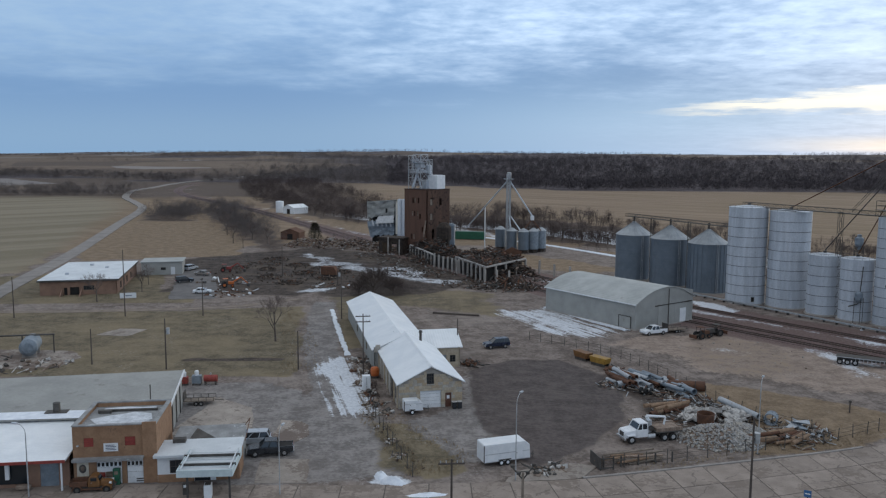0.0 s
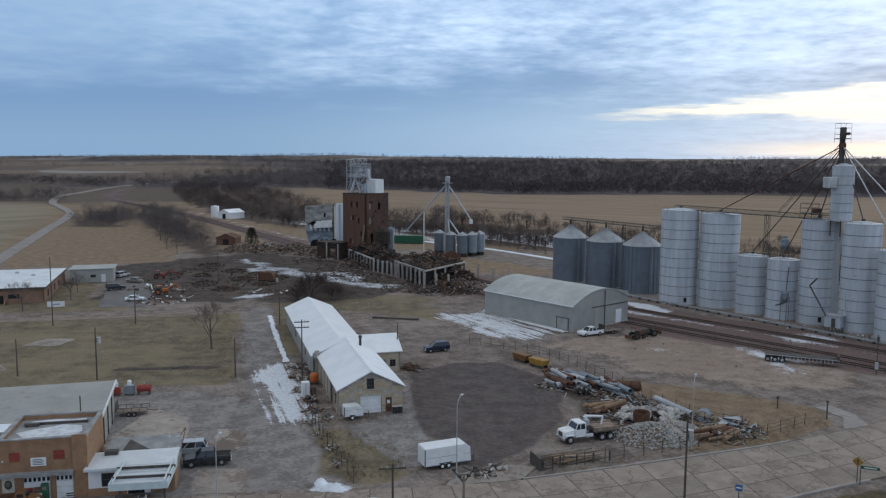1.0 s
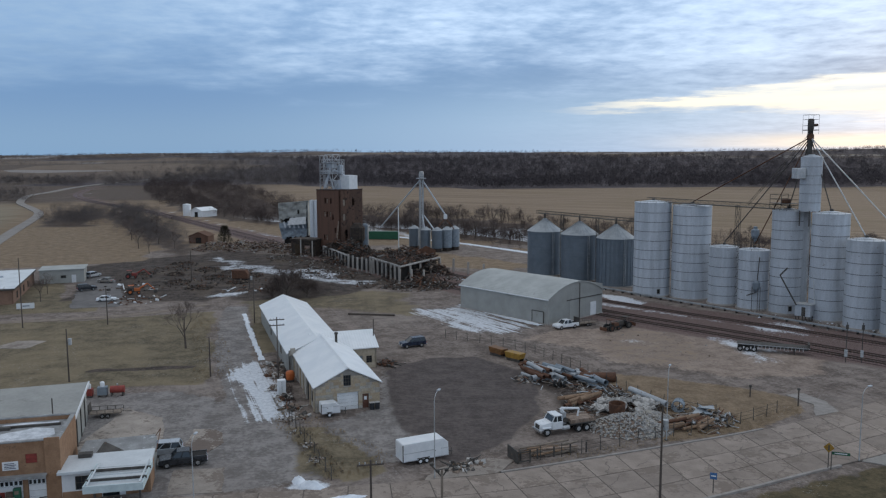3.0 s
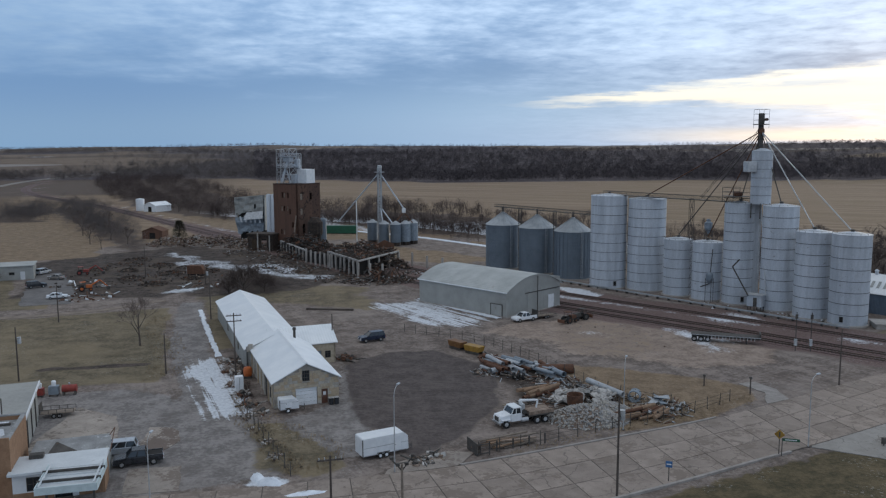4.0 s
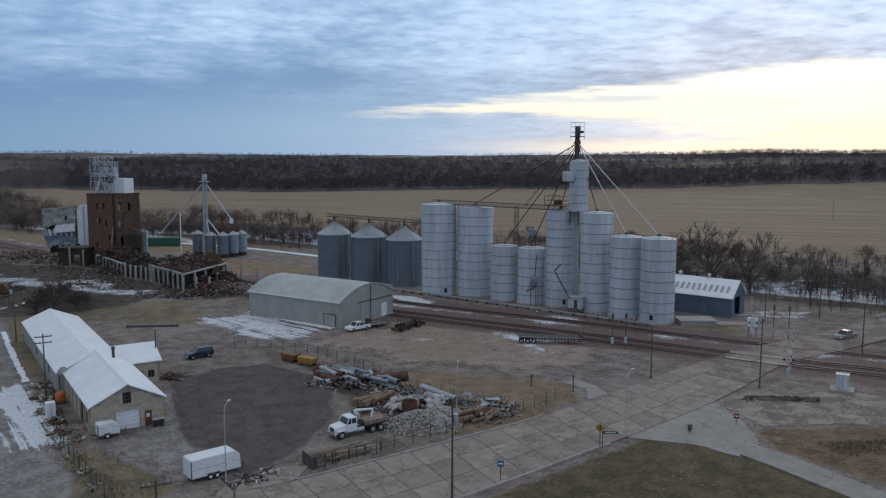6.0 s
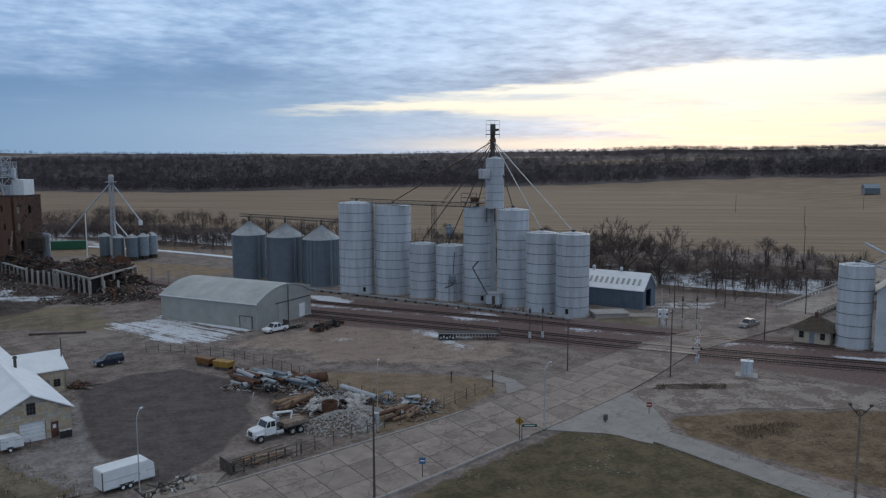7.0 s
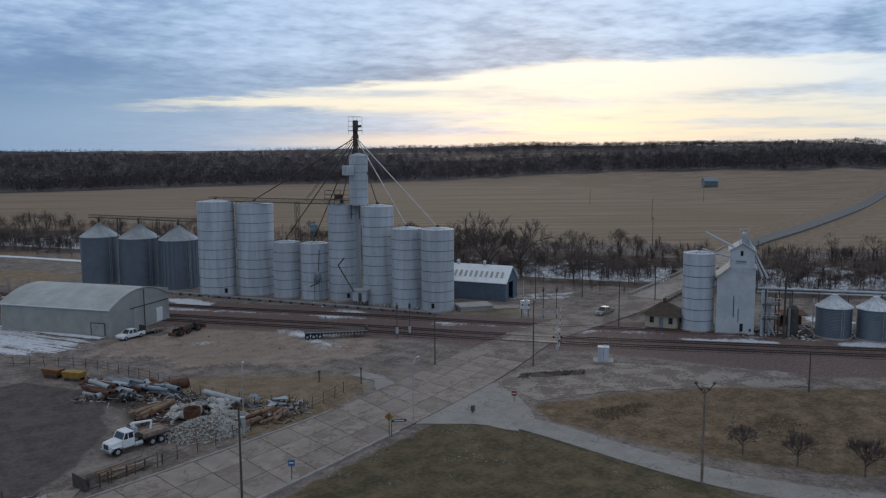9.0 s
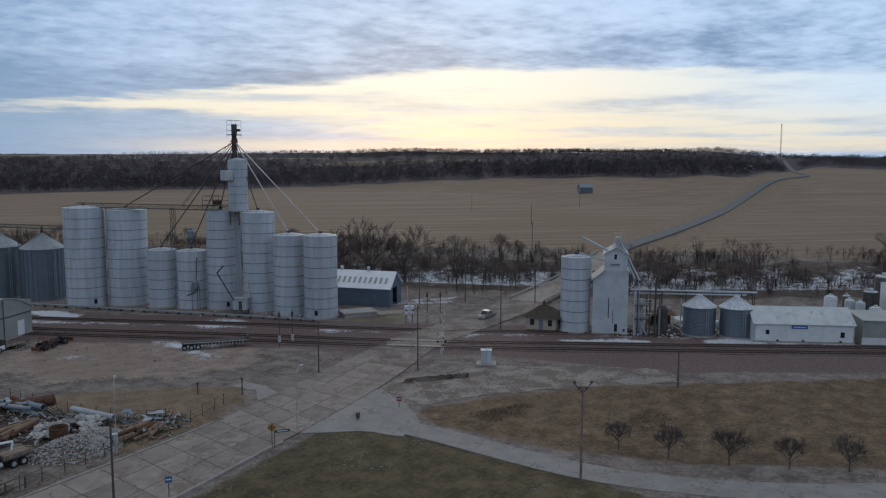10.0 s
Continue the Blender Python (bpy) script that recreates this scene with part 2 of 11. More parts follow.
def cracked(name, dark, light, dirt, cell, cover, rough=0.92):
    """Old concrete: broken into plates by cracks, with dirt spread over parts of it."""
    m = surface(name, dark, light, 2.4, 0.12, rough, 0, 0.3, dirt, 0.60, vary=0.12)
    t = m.node_tree
    p = t.nodes["Principled BSDF"]
    v = t.nodes.new("ShaderNodeTexCoord").outputs["Object"]
    info = t.nodes.new("ShaderNodeObjectInfo")
    shift = t.nodes.new("ShaderNodeVectorMath")
    shift.operation = "ADD"
    link(t, v, shift.inputs[0])
    link(t, calc(t, "MULTIPLY", info.outputs["Random"], 91.0), shift.inputs[1])
    wob = t.nodes.new("ShaderNodeVectorMath")
    wob.operation = "ADD"
    bend = t.nodes.new("ShaderNodeTexNoise")
    bend.inputs["Scale"].default_value = 0.9
    link(t, shift.outputs[0], bend.inputs["Vector"])
    link(t, shift.outputs[0], wob.inputs[0])
    link(t, bend.outputs["Color"], wob.inputs[1])
    vor = t.nodes.new("ShaderNodeTexVoronoi")
    vor.feature = "DISTANCE_TO_EDGE"
    vor.inputs["Scale"].default_value = 1.0 / cell
    link(t, wob.outputs[0], vor.inputs["Vector"])
    old = p.inputs["Base Color"].links[0].from_socket
    crack = calc(t, "MULTIPLY", ramp(t, vor.outputs["Distance"], 0.022, 0.006), ramp(t, grain(t, shift.outputs[0], 0.5, 3.0), 0.42, 0.58))
    col = blend(t, calc(t, "MULTIPLY", crack, 0.5), old, (0.06, 0.05, 0.043))
    spread = calc(t, "ADD", calc(t, "MULTIPLY", grain(t, shift.outputs[0], 0.22, 5.0, 0.65), 0.65), calc(t, "MULTIPLY", grain(t, shift.outputs[0], 1.9, 4.0, 0.6), 0.35))
    col = blend(t, calc(t, "MULTIPLY", ramp(t, spread, cover, cover + 0.06), 0.85), col, dirt)
    link(t, col, p.inputs["Base Color"])
    return m


SLAB = cracked("road_concrete", (0.222, 0.180, 0.150), (0.322, 0.267, 0.228), (0.185, 0.147, 0.120), 4.2, 0.52)
ROAD_WORN = cracked("patched_road_concrete", (0.190, 0.152, 0.127), (0.285, 0.236, 0.202), (0.138, 0.106, 0.086), 3.2, 0.48)
PAD = cracked("pale_cracked_concrete", (0.255, 0.218, 0.188), (0.375, 0.328, 0.285), (0.175, 0.140, 0.116), 1.7, 0.52)
BROKEN = cracked("broken_lane_concrete", (0.235, 0.200, 0.172), (0.350, 0.305, 0.265), (0.128, 0.094, 0.076), 1.3, 0.47)
TRODDEN = surface("trodden_dirt_track", (0.165, 0.130, 0.103), (0.255, 0.205, 0.165), 1.8, 0.1, 0.95, 0, 0.3, (0.13, 0.105, 0.07), 0.58)
GRAVEL_ROAD = surface("pale_gravel_road", (0.195, 0.175, 0.160), (0.300, 0.275, 0.255), 4.0, 0.3, 0.95, 0, 0.3, (0.165, 0.140, 0.115), 0.58)
MOUND_SOIL = surface("dark_weedy_soil", (0.050, 0.039, 0.032), (0.105, 0.081, 0.064), 1.2, 0.12, 0.95, 0, 0.5, (0.16, 0.12, 0.08), 0.62)
KERB = surface("kerb_concrete", (0.24, 0.215, 0.195), (0.36, 0.33, 0.305), 1.2, 0.08, 0.9, 0, 0.25, (0.22, 0.19, 0.165))
ASPHALT = surface("worn_asphalt", (0.095, 0.093, 0.096), (0.150, 0.146, 0.148), 2.2, 0.06, 0.92, 0, 0.3, (0.30, 0.29, 0.28), 0.66)
LOT_ASPHALT = surface("worn_lot_asphalt", (0.105, 0.098, 0.095), (0.185, 0.172, 0.165), 3.0, 0.2, 0.92, 0, 0.3, (0.075, 0.066, 0.060), 0.58)
LANE_GREY = cracked("worn_lane_concrete", (0.215, 0.200, 0.182), (0.300, 0.282, 0.260), (0.165, 0.140, 0.120), 2.6, 0.55)
TAR = surface("tar_joint", (0.080, 0.067, 0.058), (0.160, 0.136, 0.118), 0.5, 0.05, 0.85, 0, 0.2)
ROOF_GRAVEL = surface("grey_gravel_roof", (0.20, 0.20, 0.20), (0.34, 0.345, 0.345), 1.6, 0.1, 0.95, 0, 0.3, (0.52, 0.54, 0.56), 0.6)
MEMBRANE = surface("white_roof_membrane", (0.52, 0.55, 0.57), (0.68, 0.71, 0.73), 3.0, 0.2, 0.6, 0, 0.1, (0.36, 0.36, 0.36), 0.62)
PAINT_WHITE = surface("white_paint", (0.66, 0.68, 0.70), (0.78, 0.79, 0.80), 1.0, 0.1, 0.45, 0, 0.03, (0.5, 0.49, 0.47), 0.7)
POSTER_CREAM = surface("cream_board_paint", (0.50, 0.46, 0.38), (0.66, 0.62, 0.53), 0.5, 0.08, 0.7, 0, 0.03, (0.34, 0.29, 0.22), 0.64)
PAINT_RED = surface("faded_red_paint", (0.20, 0.035, 0.03), (0.30, 0.06, 0.045), 0.6, 0.06, 0.6, 0, 0.05)
PAINT_ORANGE = surface("faded_orange_paint", (0.42, 0.10, 0.025), (0.55, 0.16, 0.045), 0.6, 0.06, 0.6, 0, 0.05, (0.16, 0.07, 0.04))
PAINT_YELLOW = surface("yellow_paint", (0.24, 0.135, 0.025), (0.37, 0.215, 0.04), 0.6, 0.06, 0.55, 0, 0.05, (0.2, 0.12, 0.05))
PAINT_GREEN = surface("dark_green_paint", (0.02, 0.08, 0.05), (0.03, 0.13, 0.075), 0.6, 0.06, 0.5, 0, 0.03)
PAINT_BLUE = surface("blue_paint", (0.05, 0.13, 0.30), (0.07, 0.18, 0.38), 0.6, 0.06, 0.5, 0, 0.03)
PAINT_BROWN = surface("brown_door_paint", (0.10, 0.045, 0.03), (0.16, 0.075, 0.05), 0.6, 0.05, 0.6, 0, 0.05)
PAINT_OCHRE = surface("old_orange_brown_paint", (0.12, 0.055, 0.018), (0.24, 0.112, 0.036), 0.5, 0.05, 0.55, 0, 0.05, (0.12, 0.06, 0.035), 0.55)
CAR_NAVY = surface("dark_blue_car_paint", (0.016, 0.022, 0.042), (0.03, 0.04, 0.07), 0.6, 0.1, 0.3, 0.2, 0.0)
CAR_BLACK = surface("black_car_paint", (0.02, 0.022, 0.026), (0.04, 0.042, 0.047), 0.6, 0.1, 0.3, 0.1, 0.0)
CAR_SILVER = surface("silver_car_paint", (0.40, 0.43, 0.47), (0.50, 0.53, 0.57), 0.6, 0.1, 0.35, 0.4, 0.0)
CAR_WHITE = surface("white_car_paint", (0.66, 0.68, 0.70), (0.76, 0.77, 0.78), 0.6, 0.1, 0.35, 0, 0.0, (0.45, 0.42, 0.38), 0.68)
CAR_TAN = surface("tan_grey_car_paint", (0.22, 0.20, 0.18), (0.30, 0.275, 0.25), 0.6, 0.1, 0.35, 0.2, 0.0)
TANK_BROWN = surface("brown_steel_tank", (0.105, 0.088, 0.078), (0.170, 0.145, 0.130), 0.9, 0.1, 0.6, 0.2, 0.1, (0.09, 0.065, 0.05), 0.6)
RUBBER = surface("black_rubber", (0.014, 0.014, 0.014), (0.03, 0.029, 0.028), 0.3, 0.03, 0.85, 0, 0.1)
CHROME = surface("dull_chrome", (0.42, 0.43, 0.44), (0.55, 0.56, 0.57), 0.3, 0.05, 0.3, 0.8, 0.0)
GLASS = glass_dark("window_glass")
# near-black: shade of openings and hollows put into colour; also black parts
VOID = surface("shade_black", (0.012, 0.011, 0.011), (0.03, 0.027, 0.025), 0.8, 0.1, 0.95, 0, 0.1)
LAMP_LENS = surface("lamp_lens", (0.6, 0.62, 0.62), (0.75, 0.76, 0.76), 0.2, 0.03, 0.25, 0, 0.0)
RED_LENS = surface("red_lens", (0.30, 0.01, 0.01), (0.42, 0.02, 0.02), 0.2, 0.03, 0.25, 0, 0.0)
WOOD_POLE = surface("grey_brown_pole_wood", (0.062, 0.050, 0.043), (0.125, 0.104, 0.090), 0.6, 0.05, 0.9, 0, 0.3, None, 0.6, True)
WOOD_OLD = surface("weathered_timber", (0.15, 0.12, 0.095), (0.28, 0.23, 0.185), 0.8, 0.05, 0.9, 0, 0.3, (0.08, 0.06, 0.05))
WOOD_LOG = surface("tan_log_bark", (0.17, 0.11, 0.07), (0.30, 0.20, 0.13), 0.7, 0.05, 0.95, 0, 0.4, (0.08, 0.055, 0.04))
SHINGLE = surface("brown_shingles", (0.055, 0.04, 0.03), (0.10, 0.075, 0.055), 0.9, 0.12, 0.95, 0, 0.4)
BARK = surface("winter_bark", (0.075, 0.060, 0.050), (0.15, 0.122, 0.104), 0.6, 0.06, 0.95, 0, 0.4)
TWIG = surface("bare_twigs", (0.105, 0.082, 0.074), (0.170, 0.132, 0.115), 1.5, 0.2, 0.95, 0, 0.0, vary=0.2)
CEDAR = surface("dark_cedar", (0.035, 0.036, 0.022), (0.075, 0.068, 0.040), 0.8, 0.08, 0.95, 0, 0.2)
SNOW = surface("old_snow", (0.62, 0.66, 0.72), (0.80, 0.83, 0.87), 0.8, 0.06, 0.7, 0, 0.3, (0.4, 0.36, 0.33), 0.68)
RUBBLE_PALE = surface("broken_concrete", (0.24, 0.225, 0.21), (0.50, 0.48, 0.455), 0.5, 0.06, 0.9, 0, 0.3, vary=0.2)
RUBBLE_GREY = surface("crushed_concrete", (0.20, 0.195, 0.19), (0.40, 0.395, 0.385), 0.4, 0.05, 0.95, 0, 0.3, vary=0.25)
RUBBLE_DARK = surface("burnt_debris", (0.022, 0.018, 0.016), (0.082, 0.060, 0.047), 0.9, 0.1, 0.95, 0, 0.4, (0.12, 0.062, 0.042), 0.62, vary=0.3)
RUBBLE_TAN = surface("splintered_debris", (0.14, 0.10, 0.075), (0.32, 0.25, 0.20), 0.8, 0.1, 0.95, 0, 0.4, vary=0.3)
PIPE_GREY = surface("grey_pipe", (0.30, 0.32, 0.34), (0.46, 0.48, 0.50), 0.9, 0.06, 0.5, 0.3, 0.1, (0.22, 0.15, 0.11), 0.6)
TIE_WOOD = surface("creosoted_sleeper", (0.035, 0.028, 0.024), (0.075, 0.06, 0.05), 0.5, 0.05, 0.95, 0, 0.3)
RAIL_STEEL = surface("rail_steel", (0.07, 0.045, 0.035), (0.14, 0.10, 0.08), 0.7, 0.05, 0.5, 0.5, 0.1)
TANK_BLUE = surface("dull_blue_grey_tank", (0.16, 0.195, 0.23), (0.28, 0.32, 0.36), 0.9, 0.08, 0.6, 0.2, 0.1, (0.2, 0.15, 0.12), 0.6)
SIGN_TEXT = surface("sign_lettering", (0.05, 0.06, 0.09), (0.07, 0.08, 0.12), 0.4, 0.05, 0.6, 0, 0.0)


# ---- building helpers ----
rng = random.Random(7)
SITE = Vector((0, 0, 0))


def thing(name, label, category, x=0, y=0, z=0, rz=0, group="", kind="", m=None):
    ob = new(name)
    ob.empty_display_size = 0.3
    ob.matrix_world = Matrix.Translation(SITE) @ (m if m is not None else pose(x, y, z, 0, 0, rz))
    return tagged(ob, label, category, group, kind)


def mesh_of(name, bm, *materials, smooth=False):
    me = bpy.data.meshes.new(name)
    bm.to_mesh(me)
    bm.free()
    for m in materials:
        me.materials.append(m)
    if smooth:
        for p in me.polygons:
            p.use_smooth = True
    return me


def part(name, bm, material, parent, label="", smooth=False, m=None):
    """A bmesh (or a mesh) as one mesh object under a thing or a part."""
    me = bm if isinstance(bm, bpy.types.Mesh) else mesh_of(name, bm, material, smooth=smooth)
    ob = new(name, me)
    ob.parent = parent
    if m is not None:
        ob.matrix_basis = m
    return tagged(ob, label)


def apart(name, bm, material, parent, label=""):
    """Each loose piece of a bmesh as a part of its own."""
    left = set(bm.faces)
    while left:
        stack, island = [left.pop()], []
        while stack:
            f = stack.pop()
            island.append(f)
            for e in f.edges:
                for g in e.link_faces:
                    if g in left:
                        left.remove(g)
                        stack.append(g)
        piece, seen = bmesh.new(), {}
        for f in island:
            for v in f.verts:
                if v not in seen:
                    seen[v] = piece.verts.new(v.co)
            piece.faces.new([seen[v] for v in f.verts])
        part(name, piece, material, parent, label)
    bm.free()


def solid(name, bm, material, label, category, kind="", smooth=False, m=None, group=""):
    """A thing of one mesh."""
    ob = new(name, mesh_of(name, bm, material, smooth=smooth))
    if m is not None:
        ob.matrix_world = m
    return tagged(ob, label, category, group, kind)


def box(x0, y0, z0, x1, y1, z1, bm=None, bevel=0.0, m=None):
    bm = bm or bmesh.new()
    made = bmesh.ops.create_cube(bm, size=1.0)["verts"]
    for v in made:
        v.co = Vector((x0 + (v.co.x + 0.5) * (x1 - x0), y0 + (v.co.y + 0.5) * (y1 - y0), z0 + (v.co.z + 0.5) * (z1 - z0)))
    if bevel:
        edges = list({e for v in made for e in v.link_edges})
        made = list({v for f in bmesh.ops.bevel(bm, geom=edges, offset=bevel, segments=2, affect="EDGES", profile=0.5)["faces"] for v in f.verts} | set(v for v in made if v.is_valid))
    if m is not None:
        for v in made:
            v.co = m @ v.co
    return bm


def tube(p0, p1, r0, r1=None, seg=8, bm=None, cap=True):
    bm = bm or bmesh.new()
    p0, p1 = Vector(p0), Vector(p1)
    r1 = r0 if r1 is None else r1
    d = p1 - p0
    q = d.to_track_quat("Z", "Y")
    rings = []
    for p, r in ((p0, r0), (p1, r1)):
        rings.append([bm.verts.new(p + q @ Vector((r * math.cos(6.28319 * i / seg), r * math.sin(6.28319 * i / seg), 0))) for i in range(seg)])
    for i in range(seg):
        j = (i + 1) % seg
        bm.faces.new((rings[0][i], rings[0][j], rings[1][j], rings[1][i]))
    if cap:
        bm.faces.new(rings[0][::-1])
        bm.faces.new(rings[1])
    return bm


def lathe(profile, seg=40, bm=None, x=0.0, y=0.0):
    """Turns (radius, height) pairs round the vertical."""
    bm = bm or bmesh.new()
    rings = []
    for r, z in profile:
        if r < 1e-4:
            rings.append([bm.verts.new((x, y, z))])
        else:
            rings.append([bm.verts.new((x + r * math.cos(6.28319 * i / seg), y + r * math.sin(6.28319 * i / seg), z)) for i in range(seg)])
    for a, b in zip(rings, rings[1:]):
        for i in range(seg):
            j = (i + 1) % seg
            if len(a) == 1 and len(b) == 1:
                continue
            if len(a) == 1:
                bm.faces.new((a[0], b[j], b[i]))
            elif len(b) == 1:
                bm.faces.new((a[i], a[j], b[0]))
            else:
                bm.faces.new((a[i], a[j], b[j], b[i]))
    return bm


def prism(points, lo, hi, axis="y", bm=None):
    """A polygon of (a, b) pairs drawn out along an axis: axis y gives (a, ., b), x gives (., a, b), z gives (a, b, .)."""
    bm = bm or bmesh.new()
    place = {"y": lambda a, b, c: (a, c, b), "x": lambda a, b, c: (c, a, b), "z": lambda a, b, c: (a, b, c)}[axis]
    first = [bm.verts.new(place(a, b, lo)) for a, b in points]
    last = [bm.verts.new(place(a, b, hi)) for a, b in points]
    n = len(points)
    bm.faces.new(first)
    bm.faces.new(last[::-1])
    for i in range(n):
        j = (i + 1) % n
        bm.faces.new((first[j], first[i], last[i], last[j]))
    bmesh.ops.recalc_face_normals(bm, faces=bm.faces[:])
    return bm


def slab(a, b, c, d, thick, bm=None):
    """A sheet of even thickness over four corners, downwards."""
    bm = bm or bmesh.new()
    top = [Vector(p) for p in (a, b, c, d)]
    low = [p - Vector((0, 0, thick)) for p in top]
    t, l = [bm.verts.new(p) for p in top], [bm.verts.new(p) for p in low]
    bm.faces.new(t)
    bm.faces.new(l[::-1])
    for i in range(4):
        j = (i + 1) % 4
        bm.faces.new((t[j], t[i], l[i], l[j]))
    bmesh.ops.recalc_face_normals(bm, faces=bm.faces[:])
    return bm


def holed(width, height, thick, holes, top=None):
    """An upright wall in the xz plane, from y = 0 back to thick, with openings (x0, z0, x1, z1) that go through it.
    top(x): the height of the wall's head at x, for gables."""
    bm = bmesh.new()
    xs = sorted({0.0, width, *(v for h in holes for v in (h[0], h[2]))} | ({width / 2} if top else set()))
    for x0, x1 in zip(xs, xs[1:]):
        mid = (x0 + x1) / 2
        spans, z = [], 0.0
        for h in sorted((h for h in holes if h[0] <= mid <= h[2]), key=lambda h: h[1]):
            if h[1] > z:
                spans.append((z, h[1]))
            z = h[3]
        spans.append((z, None))
        for lo, hi in spans:
            ha, hb = (hi, hi) if hi is not None else ((top(x0), top(x1)) if top else (height, height))
            pts = [(x0, lo), (x1, lo), (x1, hb), (x0, ha)]
            prism(pts, 0.0, thick, "y", bm)
    bmesh.ops.remove_doubles(bm, verts=bm.verts[:], dist=1e-4)
    return bm


def along(line, step):
    """Points and headings every step metres along a polyline."""
    pts = [Vector((*p, 0)) for p in line]
    out, left = [], 0.0
    for a, b in zip(pts, pts[1:]):
        d = (b - a).length
        while left < d:
            out.append((a + (b - a) * (left / d), (b - a).normalized()))
            left += step
        left -= d
    return out


def curve_through(line, n=12):
    """A smooth polyline through the given points."""
    p = [Vector((*q, 0)) for q in line]
    p = [2 * p[0] - p[1], *p, 2 * p[-1] - p[-2]]
    out = []
    for i in range(1, len(p) - 2):
        for k in range(n):
            t = k / n
            a, b, c, d = p[i - 1 : i + 3]
            out.append(0.5 * (2 * b + (c - a) * t + (2 * a - 5 * b + 4 * c - d) * t * t + (3 * b - a - 3 * c + d) * t ** 3))
    out.append(p[-2])
    return [(v.x, v.y) for v in out]


def shifted(line, d):
    """A polyline set off to its left by d."""
    pts = [Vector(q) for q in line]
    out = []
    for i, q in enumerate(pts):
        a, b = pts[max(i - 1, 0)], pts[min(i + 1, len(pts) - 1)]
        h = (b - a).normalized()
        out.append((q.x - h.y * d, q.y + h.x * d))
    return out


def ribbon(left, right, z0, z1, bm=None, wave=0.0):
    """A strip between two polylines of equal length, with its edges down to z0."""
    bm = bm or bmesh.new()
    rows = []
    for a, b in zip(left, right):
        rows.append([bm.verts.new((a[0], a[1], z0)), bm.verts.new((a[0], a[1], z1)), bm.verts.new((b[0], b[1], z1)), bm.verts.new((b[0], b[1], z0))])
    for r, s in zip(rows, rows[1:]):
        for k in range(3):
            bm.faces.new((r[k], r[k + 1], s[k + 1], s[k]))
    bmesh.ops.recalc_face_normals(bm, faces=bm.faces[:])
    if bm.faces and sum(f.normal.z for f in bm.faces) < 0:
        bmesh.ops.reverse_faces(bm, faces=bm.faces[:])
    return bm


def sheet(points, z0, z1, ragged=0.0, seed=1):
    """A flat pad with a polygon outline, its sides down to z0; ragged breaks the outline up."""
    r = random.Random(seed)
    pts = [Vector(p) for p in points]
    if ragged:
        fine = []
        for a, b in zip(pts, pts[1:] + pts[:1]):
            n = max(1, int((b - a).length / 1.2))
            for k in range(n):
                q = a + (b - a) * (k / n)
                fine.append(q + Vector((r.uniform(-ragged, ragged), r.uniform(-ragged, ragged))))
        pts = fine
    return prism([(p.x, p.y) for p in pts], z0, z1, "z")


# ---- the ground ----
def dist_poly(px, py, poly):
    """How far points lie inside a polygon (metres, negative outside)."""
    inside = np.zeros(px.shape, bool)
    best = np.full(px.shape, 1e9)
    n = len(poly)
    for i in range(n):
        (x0, y0), (x1, y1) = poly[i], poly[(i + 1) % n]
        dx, dy = x1 - x0, y1 - y0
        t = np.clip(((px - x0) * dx + (py - y0) * dy) / (dx * dx + dy * dy + 1e-9), 0, 1)
        best = np.minimum(best, np.hypot(px - x0 - t * dx, py - y0 - t * dy))
        cross = ((y0 > py) != (y1 > py)) & (px < (x1 - x0) * (py - y0) / (y1 - y0 + 1e-12) + x0)
        inside ^= cross
    return np.where(inside, best, -best)


def dist_line(px, py, line):
    if px.size == 1:
        a = np.asarray(line, float)
        p, d = a[:-1], a[1:] - a[:-1]
        q = np.array([px.flat[0], py.flat[0]]) - p
        t = np.clip((q * d).sum(1) / ((d * d).sum(1) + 1e-9), 0, 1)[:, None]
        return np.array([np.sqrt((((q - t * d) ** 2).sum(1)).min())])
    best = np.full(px.shape, 1e9)
    for (x0, y0), (x1, y1) in zip(line, line[1:]):
        dx, dy = x1 - x0, y1 - y0
        t = np.clip(((px - x0) * dx + (py - y0) * dy) / (dx * dx + dy * dy + 1e-9), 0, 1)
        best = np.minimum(best, np.hypot(px - x0 - t * dx, py - y0 - t * dy))
    return best


def step(v, a, b):
    t = np.clip((v - a) / (b - a), 0, 1)
    return t * t * (3 - 2 * t)


TRACK = curve_through([(-420, 1300), (-320, 1080), (-282, 903), (-255, 778), (-216, 676), (-168, 591), (-126, 520), (-91, 451), (-47, 362), (-8, 283), (25, 220), (55.4, 176.4), (82, 142.5), (102, 115.5), (130, 83), (165, 44.3), (205, 0), (330, -140)])
FAR_ROAD = curve_through([(-88, 100), (-114, 203), (-130, 275), (-160, 390), (-191, 506), (-219, 568), (-254, 639), (-286, 740), (-294, 814), (-304, 901), (-300, 990), (-280, 1080), (-240, 1180)])
CREEK = curve_through([(-230, 1250), (-180, 900), (-125, 700), (-85, 560), (-40, 465), (40, 400), (90, 330), (140, 235), (178, 172), (215, 120), (262, 76), (330, 20), (480, -90)])
MAIN_FAR = curve_through([(152, 121.5), (175, 129.5), (201, 139.5), (235, 155), (273, 170), (345, 190), (462, 226), (728, 312), (861, 350), (985, 372), (1075, 400), (1200, 462), (1500, 600)], 8)


